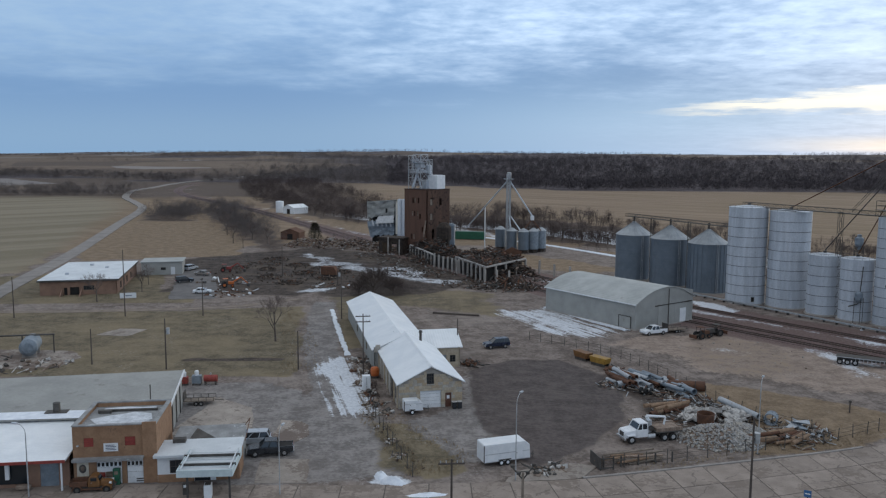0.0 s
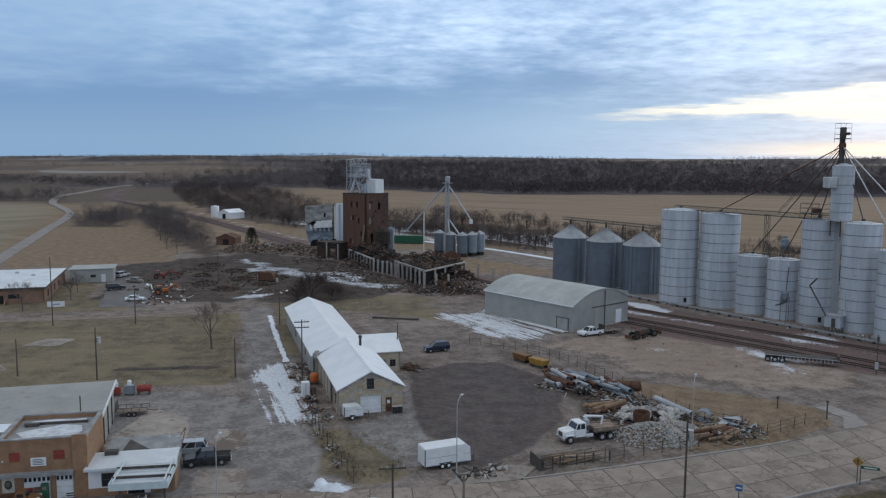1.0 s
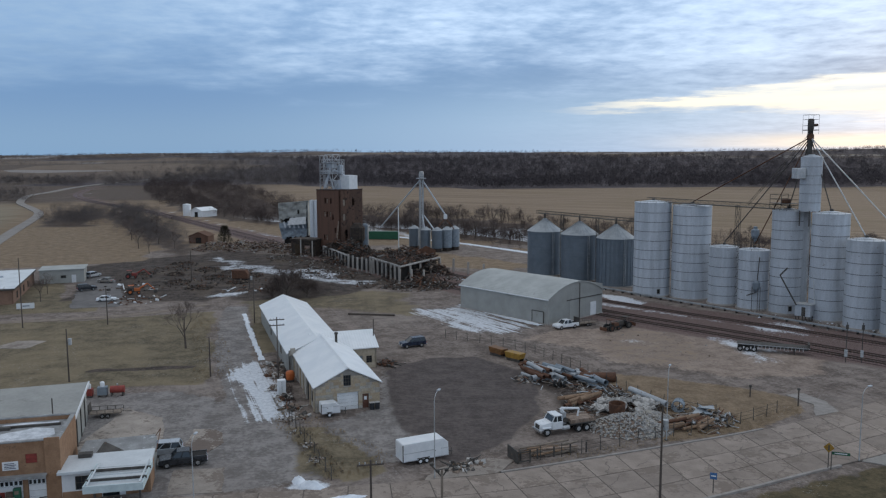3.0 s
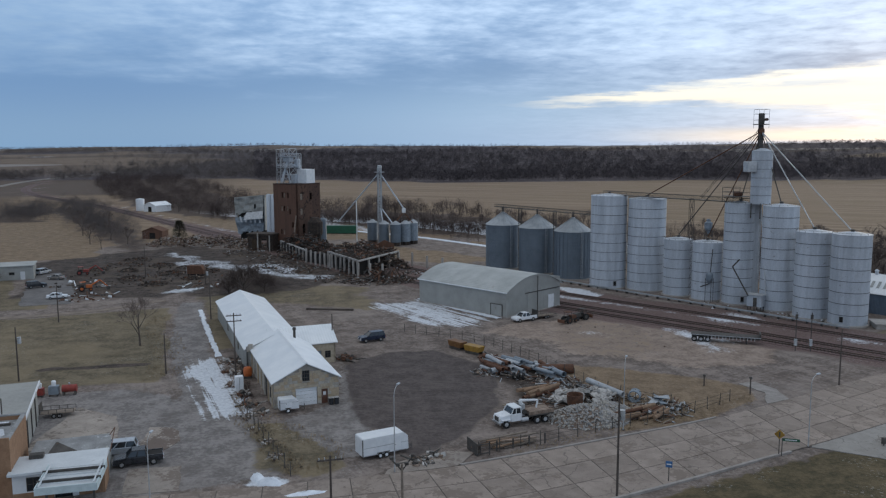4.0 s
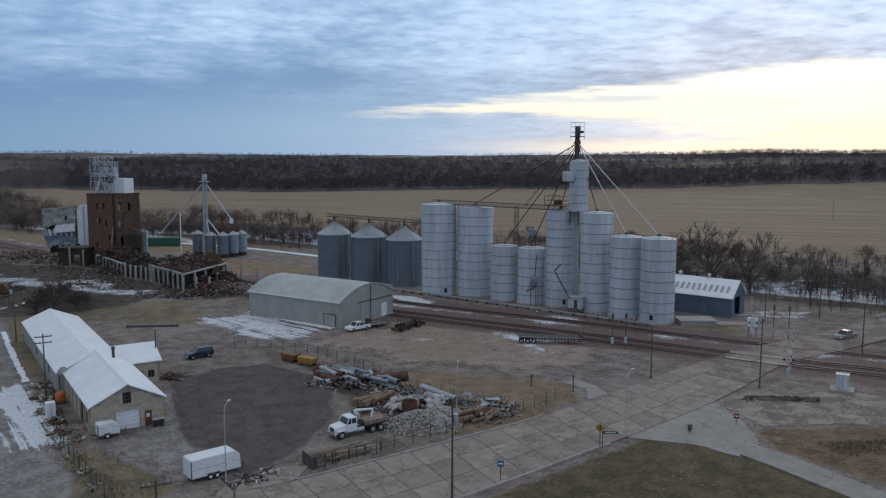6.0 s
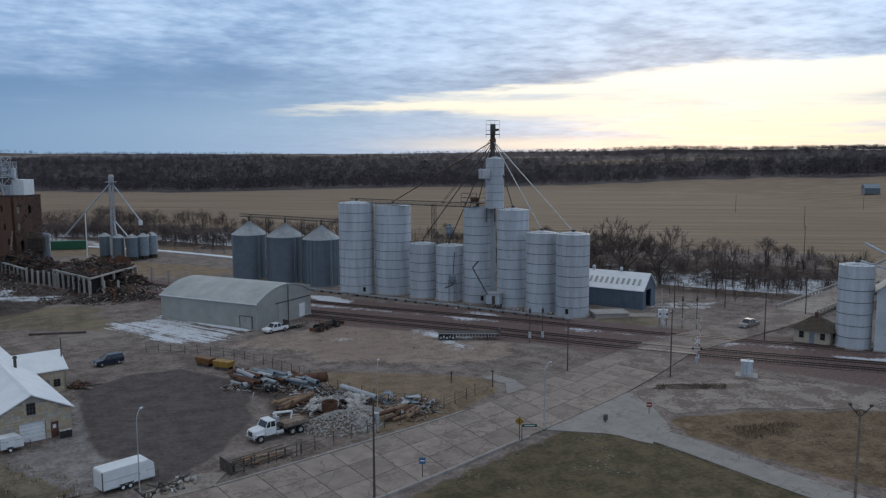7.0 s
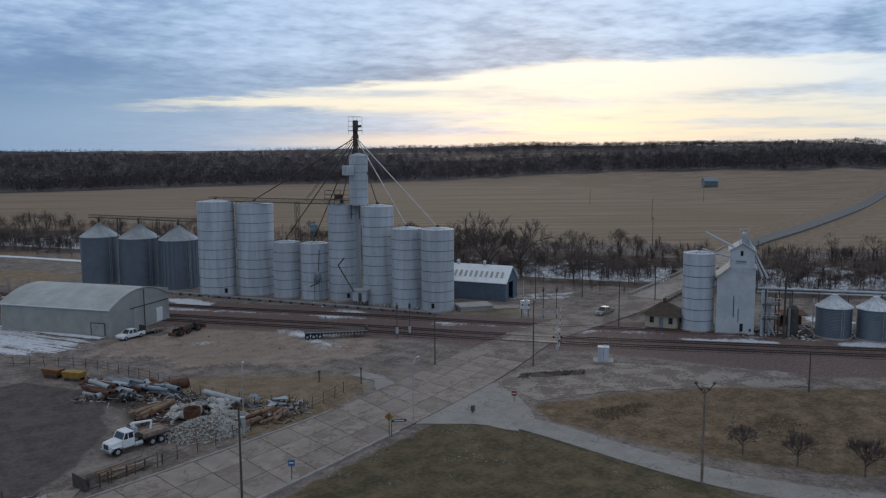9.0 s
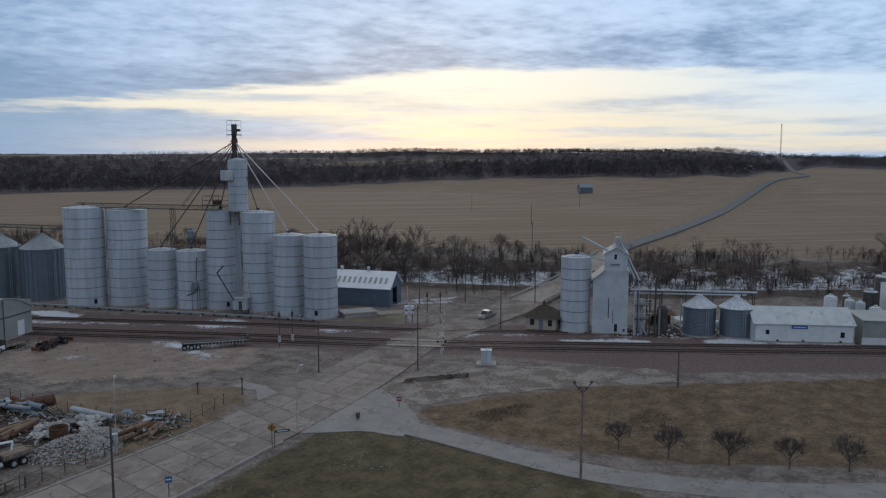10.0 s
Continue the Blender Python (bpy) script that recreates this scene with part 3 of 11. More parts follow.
def far_height(px, py):
    r = np.hypot(px, py)
    az = np.degrees(np.arctan2(px, py))
    crest = np.interp(az, [-180, -60, -29, -24, -13, -3, 4, 16, 29, 42, 50, 57, 64, 68.5, 74, 180], [22, 22, 20, 31, 39, 42, 38, 38, 41, 48, 46, 44, 47, 31, 27, 24])
    # the hills come closer towards the north
    q = r * np.interp(az, [-180, 30, 44, 56, 66, 72, 100, 180], [1.0, 1.0, 1.35, 1.7, 1.75, 1.5, 1.3, 1.0])
    z = 0.52 * crest * step(q, 880, 2000) + 0.48 * crest * step(q, 1700, 3300)
    roll = np.sin(px * 0.0031 + 1.3) * np.sin(py * 0.0023 + 0.4) + 0.6 * np.sin(px * 0.0072 + py * 0.0051) + 0.35 * np.sin(px * 0.013 - py * 0.011)
    z += 3.4 * roll * step(q, 1000, 2400)
    # the creek lies in a shallow trough
    c = dist_line(px, py, CREEK)
    z -= 2.6 * (1 - step(c, 4, 26)) * (1 - step(r, 700, 1100))
    return z


def ground_z(x, y):
    return float(far_height(np.array([x]), np.array([y]))[0])


WOOD_EDGE = ([-180, -40, -27, -18, -5, 10, 20, 45, 60, 66, 70, 180], [1400, 1300, 1150, 980, 930, 800, 860, 925, 860, 900, 1500, 1600])


def wood_share(px, py, w):
    """How thickly the far slopes are wooded; w is a slow noise."""
    r, azim = np.hypot(px, py), np.degrees(np.arctan2(px, py))
    edge = np.interp(azim, *WOOD_EDGE)
    reach = np.interp(azim, [-30, -5, 5, 33, 42, 50, 57, 62.4, 63.2, 66.6, 67.4, 80], [1050, 1250, 1900, 2300, 1900, 1550, 1450, 1350, 960, 960, 1350, 1900])
    full = np.clip(1.35 - step(r, reach, reach + 260) * 0.66 + 2.0 * w, 0, 1)
    patchy = np.clip(5.0 * (w - 0.24), 0, 1)
    s = step(azim, -17, -1)
    return step(r, edge, edge + 25) * (s * full + (1 - s) * patchy)


def make_ground():
    def lines(lo, hi, near, far_lo, far_hi):
        mid = list(np.arange(lo, hi, near))
        out, s = [], near
        x = hi
        while x < far_hi:
            out.append(x)
            s = min(s * 1.09, 110)
            x += s
        pre, s, x = [], near, lo
        while x > far_lo:
            s = min(s * 1.09, 110)
            x -= s
            pre.append(x)
        return np.array(pre[::-1] + mid + out + [far_hi])

    gx = lines(-125, 205, 1.1, -4700, 4700)
    gy = lines(34, 300, 1.1, -4700, 4800)
    px, py = (a.ravel() for a in np.meshgrid(gx, gy))
    z = far_height(px, py)
    jitter = np.array([noise.noise((x * 0.11, y * 0.11, 0)) for x, y in zip(px, py)])
    fine = np.array([noise.noise((x * 0.43, y * 0.43, 3.0)) for x, y in zip(px, py)])
    r = np.hypot(px, py)
    flatness = 1 - step(r, 300, 700)
    z += flatness * (0.07 * jitter + 0.03 * fine)

    def area(poly, soft=2.5, wild=1.5):
        return np.clip(0.5 + (dist_poly(px, py, poly) + wild * jitter + 0.8 * fine) / soft, 0, 1)

    def strip(line, half, soft=2.0, wild=0.8):
        return np.clip(0.5 + (half - dist_line(px, py, line) + wild * jitter + 0.5 * fine) / soft, 0, 1)

    yard_grass = np.maximum.reduce([
        area([(-160, 124), (-24, 126), (-26, 143), (-33, 186), (-60, 180), (-160, 172)]),
        area([(-160, 182), (-60, 190), (-66, 203), (-75, 208), (-82, 235), (-120, 235), (-160, 200)]),
        area([(-18.6, 144), (-26.0, 192), (-22.5, 194), (-14.5, 146)], 2, 1) * 0.8,
        area([(-12, 186), (12, 176), (14, 205), (-4, 215), (-35, 196)], 6, 4) * 0.7,
        area([(-5, 104), (4, 88), (-1, 85), (-7, 88), (-9.5, 104)], 2, 1) * 0.8,
        area([(104, 136), (124, 141), (118, 128), (106, 128)], 3, 1),
    ])
    tan_grass = np.maximum.reduce([
        area([(-121, 262), (-72, 280), (-86, 345), (-128, 420), (-160, 420), (-150, 330)], 4, 3),
        area([(38, 93), (50, 95), (60, 100.5), (62.8, 103), (64, 108), (59, 112.5), (48, 122), (36, 127), (42, 108)], 2, 1),
        area([(20, 300), (60, 250), (45, 240), (20, 262), (5, 300)], 6, 4),
        area([(-25, 330), (-45, 375), (-80, 450), (-40, 440), (10, 360), (30, 320)], 6, 5),
        area([(70, 250), (120, 165), (135, 160), (90, 250), (60, 300)], 5, 4),
        area([(52, 160), (66, 150), (64, 128), (50, 124), (40, 140)], 6, 3) * 0.4,
    ])
    lawn = area([(24, 70), (37.4, 75), (53.8, 80.5), (59.5, 82.8), (66, 82), (69, 72), (73.5, 48), (70, 30), (-20, 30), (-20, 60)], 2, 0.6)
    meadow = area([(76.5, 80), (88, 77), (101.2, 71), (115, 60), (150, 32), (170, 0), (104, 15), (99, 27), (86, 42), (78.5, 55), (73.5, 74)], 2, 0.8)
    snow = np.maximum.reduce([
        area([(-21.8, 131), (-19.8, 139), (-16.2, 139), (-12.8, 124), (-8.7, 107.5), (-14.4, 107), (-17.2, 118)], 4.5, 1.0) * 0.98,
        area([(13, 182), (24.3, 186), (38, 160.5), (35.5, 157), (28.1, 154), (18.8, 161)], 6, 3) * 0.72,
        area([(80, 134), (70, 141), (66, 139), (76, 131)], 4, 3) * 0.5,
        area([(48, 146), (54, 141), (60, 143), (53, 150)], 5, 3) * 0.42,
        area([(-24, 250), (-12, 238), (-2, 236), (-14, 256)], 5, 4) * 0.6,
        area([(60, 199), (68, 192), (70, 183), (64, 179)], 3, 1.5) * 0.85,
        area([(67, 147.5), (73.4, 146), (74, 127), (68, 128)], 4, 2) * 0.62,
        area([(79.7, 156.5), (93, 157), (91, 148), (79.9, 147.5)], 4, 3) * 0.66,
        area([(-49, 286), (-35.1, 270), (-16.5, 249), (3.6, 226), (0, 216), (-15.5, 228), (-33, 247), (-44, 257)], 7, 6) * 0.55,
        area([(-38, 205), (-30, 205), (-29, 213), (-37, 213)], 3, 2) * 0.6,
        area([(126, 94), (139, 80.8), (136.5, 76.5), (124, 89)], 2, 1.2) * 0.7,
        area([(147.5, 74), (168, 53), (163, 50), (143.5, 70)], 2.4, 1.2) * 0.72,
        area([(158, 82), (171, 64), (178, 68), (164, 88)], 4, 3) * 0.66,
        area([(147, 158), (141, 160), (128, 158), (133, 152)], 3, 2) * 0.46,
        area([(140, 133), (148, 141), (130, 150), (124, 146)], 3, 2) * 0.46,
        strip(shifted(TRACK, 7.5), 2.6, 6, 3.5) * 0.52,
        strip(CREEK, 20, 26, 12) * 0.60 * (1 - step(r, 420, 620)),
        area([(-60, 480), (-35, 470), (20, 372), (34, 338), (28, 334)], 5, 3) * 0.55,
        area([(-4, 82), (-8.5, 85), (-6, 87), (-3, 85)], 1, 0.2),
    ])
    rutted = area([(-27, 140), (-25, 124), (-16, 100), (-6, 100), (-12, 128), (-16, 142)], 4, 1)
    swept = area([(8, 186), (26, 192), (42, 160), (28, 150), (14, 158)], 4, 1)
    drive = np.maximum(area([(-62, 120), (-26, 123.5), (-18.5, 112), (-9.5, 112), (-3.5, 86), (-16, 84), (-62, 84)], 3, 1.5), area([(-32, 193), (-26.4, 145), (-22.5, 130), (-18.9, 113), (-9.6, 113), (-15.8, 130), (-19, 144), (-26.4, 192)], 1.6, 0.5) * 0.9)
    drive = np.maximum(drive, area([(3.6, 137), (6.2, 130), (4.6, 112), (6.6, 101), (9.5, 92), (4, 89), (-3, 92), (-6, 106), (3.4, 111)], 4, 2) * 0.85)
    dark_gravel = area([(4.5, 131), (12, 137.5), (20.5, 138), (26.3, 128), (27.6, 117), (24.5, 105), (16, 93), (10.5, 88.5), (8.6, 96), (5, 104)], 2.2, 0.7)
    # burnt ground, plus a dark ditch streak and dark ground under bushes and scrap
    char_and_dark = np.maximum.reduce([
        strip([(-45, 136.4), (-36, 136.6), (-28.7, 137.2)], 0.9, 1.6, 0.6),
        area([(-92, 266), (-48, 305), (-14, 280), (26, 240), (30, 222), (18, 212), (-12, 232), (-26, 220), (-37, 200), (-66, 205), (-72, 232)], 7, 5),
        area([(-73, 205), (-60, 205), (-56, 235), (-76, 240)], 4, 2),
        area([(-34, 197), (-4, 203), (6, 214), (-12, 236), (-32, 222)], 6, 4) * 0.85,
        area([(26, 123), (40, 118), (50, 105), (46, 97), (34, 96), (28, 108)], 4, 2) * 0.7,
    ])
    ballast = np.maximum.reduce([strip(TRACK, 9.5, 5, 2) * 0.9 * (1 - step(r, 330, 460)), strip(shifted(TRACK, 10), 7, 4, 2) * 0.9 * (1 - step(r, 230, 270)), strip(TRACK, 5, 3, 1) * 0.8,
                                 area([(106, 96), (121, 64), (165, 20), (175, 30), (112, 103)], 3, 1)])
    litter = strip(CREEK, 34, 14, 12) * (1 - step(r, 900, 1300))
    litter = np.maximum(litter, np.maximum(area([(-182, 505), (-152, 500), (-136, 422), (-158, 422)], 12, 8), area([(-64, 288), (-105, 385), (-150, 490), (-156, 530), (-140, 515), (-92, 404), (-58, 300)], 10, 6)) * 0.8)
    # woods on the slopes beyond the fields
    w = np.array([noise.fractal((x * 0.0016, y * 0.0016, 5.0), 0.9, 2.0, 4) for x, y in zip(px, py)])
    azim = np.degrees(np.arctan2(px, py))
    woods = wood_share(px, py, w)
    patchwork = np.maximum((1 - step(azim, -9, -4)) * step(r, 660, 690), step(r, 1500, 1600))
    tan_grass = np.maximum(tan_grass, strip(MAIN_FAR, 20, 14, 9) * step(r, 230, 300) * (1 - step(r, 900, 1000)) * 0.9)
    litter = np.maximum(litter, strip([(-700, 640), (-360, 660), (-262, 685)], 22, 20, 14) * 0.8)
    west_field = area([(-125, 235), (-140, 290), (-175, 395), (-205, 510), (-240, 590), (-275, 640), (-900, 640), (-900, 235)], 8, 4)
    sand = area([(34, 150), (40, 158), (58, 158), (70, 150), (82, 131), (76, 119), (62, 120), (46, 132)], 6, 4)
    fields = np.clip(1 - woods, 0, 1) * np.maximum(step(r, 300, 330), west_field) * (1 - litter)

    me = bpy.data.meshes.new("ground")
    nx, ny = len(gx), len(gy)
    idx = np.arange(nx * ny).reshape(ny, nx)
    quads = np.stack([idx[:-1, :-1], idx[:-1, 1:], idx[1:, 1:], idx[1:, :-1]], -1).reshape(-1, 4)
    me.vertices.add(nx * ny)
    me.vertices.foreach_set("co", np.stack([px, py, z], -1).ravel())
    me.loops.add(quads.size)
    me.loops.foreach_set("vertex_index", quads.ravel().astype(np.int32))
    me.polygons.add(len(quads))
    me.polygons.foreach_set("loop_start", np.arange(0, quads.size, 4, dtype=np.int32))
    me.polygons.foreach_set("use_smooth", np.ones(len(quads), bool))
    me.update(calc_edges=True)
    for name, values in (("yard_grass", yard_grass), ("tan_grass", tan_grass), ("lawn", lawn), ("meadow", meadow), ("snow", snow), ("dark_gravel", dark_gravel),
                         ("char_and_dark", char_and_dark), ("ballast", ballast), ("litter", litter), ("woods", woods), ("fields", fields), ("patchwork", patchwork), ("rutted", rutted), ("swept", swept), ("drive", drive), ("west_field", west_field), ("sand", sand)):
        at = me.attributes.new(name, "FLOAT", "POINT")
        at.data.foreach_set("value", values.astype(np.float32))
    me.materials.append(ground_material())
    ob = new("ground", me)
    return tagged(ob, "open winter ground of bare dirt, dry grass, fields and old snow", "ground", kind="structure")


def ground_material():
    m = bpy.data.materials.new("winter_ground")
    m.use_nodes = True
    t = m.node_tree
    p = t.nodes["Principled BSDF"]
    v = t.nodes.new("ShaderNodeTexCoord").outputs["Object"]
    g1, g2, g3, g4 = (grain(t, v, s, d, 0.62) for s, d in ((0.045, 5), (0.33, 5), (1.7, 4), (7.0, 3)))
    edge = calc(t, "ADD", calc(t, "MULTIPLY", calc(t, "SUBTRACT", g3, 0.5), 0.75), calc(t, "MULTIPLY", calc(t, "SUBTRACT", g2, 0.5), 1.0))

    def drawn(heading, across, lengthwise):
        """Coordinates stretched along a heading (degrees left of +y)."""
        mp = t.nodes.new("ShaderNodeMapping")
        mp.vector_type = "TEXTURE"
        mp.inputs["Rotation"].default_value = (0, 0, radians(heading))
        mp.inputs["Scale"].default_value = (across, lengthwise, 1)
        link(t, v, mp.inputs[0])
        return mp.outputs[0]

    def zone(name, soft=0.16):
        a = t.nodes.new("ShaderNodeAttribute")
        a.attribute_name = name
        return ramp(t, calc(t, "ADD", a.outputs["Fac"], edge), 0.5 - soft, 0.5 + soft)

    def duo(a, b, f, lo=0.36, hi=0.64):
        return blend(t, ramp(t, f, lo, hi), a, b)

    mix = calc(t, "ADD", calc(t, "MULTIPLY", g2, 0.55), calc(t, "MULTIPLY", g3, 0.45))
    dirt = duo((0.130, 0.106, 0.093), (0.268, 0.222, 0.194), mix, 0.41, 0.59)
    dirt = blend(t, calc(t, "MULTIPLY", ramp(t, g1, 0.5, 0.68), 0.6), dirt, (0.300, 0.256, 0.226))
    dirt = blend(t, calc(t, "MULTIPLY", ramp(t, g4, 0.6, 0.75), 0.35), dirt, (0.33, 0.30, 0.27))
    grassy = duo((0.100, 0.084, 0.056), (0.216, 0.176, 0.120), mix, 0.36, 0.64)
    grassy = blend(t, calc(t, "MULTIPLY", ramp(t, g1, 0.46, 0.62), 0.55), grassy, (0.255, 0.204, 0.132))
    tan = duo((0.165, 0.120, 0.080), (0.285, 0.213, 0.145), mix, 0.36, 0.64)
    lawn = duo((0.064, 0.055, 0.032), (0.136, 0.106, 0.062), mix, 0.38, 0.62)
    lawn = blend(t, calc(t, "MULTIPLY", ramp(t, calc(t, "ADD", calc(t, "MULTIPLY", g1, 0.6), calc(t, "MULTIPLY", g2, 0.4)), 0.50, 0.62), 0.8), lawn, (0.165, 0.125, 0.075))
    meadow = duo((0.096, 0.067, 0.041), (0.205, 0.145, 0.092), mix, 0.38, 0.62)
    meadow = blend(t, calc(t, "MULTIPLY", ramp(t, g2, 0.60, 0.72), 0.7), meadow, (0.27, 0.205, 0.125))
    gravel = duo((0.074, 0.062, 0.059), (0.132, 0.110, 0.102), mix, 0.38, 0.62)
    gravel = blend(t, calc(t, "MULTIPLY", ramp(t, grain(t, drawn(70, 0.8, 9.0), 1.0, 5.0, 0.65), 0.52, 0.64), 0.5), gravel, (0.150, 0.128, 0.115))
    driven = duo((0.165, 0.149, 0.140), (0.292, 0.267, 0.252), mix, 0.40, 0.60)
    driven = blend(t, calc(t, "MULTIPLY", ramp(t, g1, 0.50, 0.66), 0.5), driven, (0.158, 0.136, 0.124))
    sandy = duo((0.205, 0.158, 0.128), (0.365, 0.290, 0.240), mix, 0.36, 0.64)
    charred = duo((0.028, 0.023, 0.021), (0.112, 0.089, 0.075), mix, 0.36, 0.62)
    charred = blend(t, calc(t, "MULTIPLY", ramp(t, grain(t, v, 0.09, 5.0, 0.65), 0.52, 0.60), 0.5), charred, (0.125, 0.098, 0.075))
    stones = duo((0.116, 0.080, 0.072), (0.206, 0.150, 0.136), calc(t, "ADD", calc(t, "MULTIPLY", g3, 0.5), calc(t, "MULTIPLY", g4, 0.5)))
    leaf = duo((0.062, 0.047, 0.040), (0.142, 0.107, 0.085), mix)
    # forest floor shares the hazed tint of the far woods
    wood = duo((0.060, 0.050, 0.054), (0.108, 0.090, 0.095), g1)
    # harvested fields with faint rows
    rows = grain(t, drawn(56, 7.0, 190.0), 1.0, 6.0, 0.62)
    big = grain(t, v, 0.006, 4.0, 0.6)
    stubble = duo((0.196, 0.142, 0.098), (0.276, 0.206, 0.142), rows, 0.36, 0.64)
    stubble = blend(t, calc(t, "MULTIPLY", ramp(t, big, 0.48, 0.62), 0.6), stubble, (0.205, 0.152, 0.096))
    # the far farmland is parcelled out in brown, tan and frosted fields
    plots = t.nodes.new("ShaderNodeTexVoronoi")
    plots.inputs["Scale"].default_value = 0.0042
    link(t, v, plots.inputs["Vector"])
    plot = t.nodes.new("ShaderNodeSeparateColor")
    link(t, plots.outputs["Color"], plot.inputs[0])
    parcel = blend(t, ramp(t, plot.outputs[0], 0.2, 0.8), (0.112, 0.086, 0.070), (0.174, 0.133, 0.101))
    parcel = blend(t, calc(t, "MULTIPLY", ramp(t, plot.outputs[1], 0.86, 0.90), 0.6), parcel, (0.30, 0.285, 0.28))
    parcel = blend(t, calc(t, "MULTIPLY", ramp(t, grain(t, v, 0.02, 5.0, 0.65), 0.52, 0.62), 0.6), parcel, (0.115, 0.085, 0.066))
    far_at = t.nodes.new("ShaderNodeAttribute")
    far_at.attribute_name = "patchwork"
    stubble = blend(t, far_at.outputs["Fac"], stubble, parcel)
    west = t.nodes.new("ShaderNodeAttribute")
    west.attribute_name = "west_field"
    bands = grain(t, drawn(-48, 16.0, 400.0), 1.0, 3.0, 0.5)
    olive = blend(t, ramp(t, bands, 0.42, 0.60), (0.200, 0.170, 0.118), (0.252, 0.215, 0.156))
    stubble = blend(t, west.outputs["Fac"], stubble, olive)
    # wheel marks, in two directions, and pale specks of stone and ice
    for heading, across, lengthwise in ((40, 1.5, 42.0), (-66, 1.8, 46.0), (14, 1.3, 38.0)):
        mark = grain(t, drawn(heading, across, lengthwise), 1.0, 5.0, 0.65)
        dirt = blend(t, calc(t, "MULTIPLY", ramp(t, mark, 0.54, 0.66), 0.30), dirt, (0.120, 0.094, 0.078))
        dirt = blend(t, calc(t, "MULTIPLY", ramp(t, mark, 0.44, 0.34), 0.28), dirt, (0.330, 0.280, 0.245))
    wet = grain(t, v, 0.10, 6.0, 0.7)
    dirt = blend(t, calc(t, "MULTIPLY", ramp(t, wet, 0.52, 0.64), 0.38), dirt, (0.105, 0.080, 0.066))
    speck = ramp(t, calc(t, "MULTIPLY", grain(t, v, 2.6, 4.0, 0.7), ramp(t, grain(t, v, 0.16, 3.0), 0.42, 0.62)), 0.56, 0.62)
    col = dirt
    for name, c in (("fields", stubble), ("drive", driven), ("yard_grass", grassy), ("sand", sandy), ("char_and_dark", charred), ("tan_grass", tan), ("lawn", lawn), ("meadow", meadow),
                    ("ballast", stones), ("dark_gravel", gravel), ("litter", leaf), ("woods", wood)):
        col = blend(t, zone(name), col, c)
    bare = t.nodes.new("ShaderNodeAttribute")
    bare.attribute_name = "dark_gravel"
    col = blend(t, calc(t, "MULTIPLY", calc(t, "MULTIPLY", speck, 0.34), calc(t, "SUBTRACT", 1.0, bare.outputs["Fac"])), col, (0.46, 0.44, 0.42))
    white = duo((0.60, 0.63, 0.68), (0.76, 0.79, 0.83), g3)
    ruts = grain(t, drawn(14, 0.55, 26.0), 1.0, 4.0, 0.6)
    swept = grain(t, drawn(27, 0.8, 30.0), 1.0, 4.0, 0.6)
    swept_at = t.nodes.new("ShaderNodeAttribute")
    swept_at.attribute_name = "swept"
    rut_at = t.nodes.new("ShaderNodeAttribute")
    rut_at.attribute_name = "rutted"
    snow_at = t.nodes.new("ShaderNodeAttribute")
    snow_at.attribute_name = "snow"
    lie = calc(t, "ADD", snow_at.outputs["Fac"], calc(t, "ADD", calc(t, "MULTIPLY", edge, 0.85), calc(t, "ADD", calc(t, "MULTIPLY", calc(t, "MULTIPLY", calc(t, "SUBTRACT", ruts, 0.54), 2.0), rut_at.outputs["Fac"]), calc(t, "MULTIPLY", calc(t, "MULTIPLY", calc(t, "SUBTRACT", swept, 0.53), 2.0), swept_at.outputs["Fac"]))))
    lie = ramp(t, lie, 0.36, 0.70)
    col = blend(t, calc(t, "MULTIPLY", lie, 0.84), col, white)
    link(t, col, p.inputs["Base Color"])
    p.inputs["Roughness"].default_value = 0.95
    p.inputs["Specular IOR Level"].default_value = 0.15
    b = t.nodes.new("ShaderNodeBump")
    b.inputs["Strength"].default_value = 0.8
    b.inputs["Distance"].default_value = 0.16
    link(t, calc(t, "ADD", g3, calc(t, "MULTIPLY", g4, 0.6)), b.inputs["Height"])
    link(t, b.outputs[0], p.inputs["Normal"])
    return m


make_ground()


# ---- roads and tracks ----
FAR_KERB = curve_through([(-58, 83.5), (-16, 83.2), (1.9, 84.2), (11.9, 84.9), (20.4, 86.6), (36.3, 90.8), (49.6, 94.6), (60, 98.6), (75, 105), (88, 110.4), (99, 114.6)], 4)
NEAR_KERB = curve_through([(-58, 70.5), (-16, 70.2), (2, 70.4), (14, 71.2), (23, 72.6), (37.4, 77.0), (50.5, 81.7), (60, 84.9), (78, 92.0), (92, 98.8), (103.5, 105)], 4)


def over_land(name, line, half, material, label, floor=-9.0):
    """A road that follows the lie of the land."""
    bm = bmesh.new()
    rows = []
    for a, b in zip(shifted(line, half), shifted(line, -half)):
        mx, my = (a[0] + b[0]) / 2, (a[1] + b[1]) / 2
        z = max(floor, ground_z(mx, my) + 0.12 + 0.0011 * max(0, math.hypot(mx, my) - 300))
        rows.append([bm.verts.new((*a, z - 2.0)), bm.verts.new((*a, z)), bm.verts.new((*b, z)), bm.verts.new((*b, z - 2.0))])
    for r0, r1 in zip(rows, rows[1:]):
        for k in range(3):
            bm.faces.new((r0[k + 1], r0[k], r1[k], r1[k + 1]))
    bmesh.ops.recalc_face_normals(bm, faces=bm.faces[:])
    if sum(f.normal.z for f in bm.faces) < 0:
        bmesh.ops.reverse_faces(bm, faces=bm.faces[:])
    return solid(name, bm, material, label, "road", "structure")


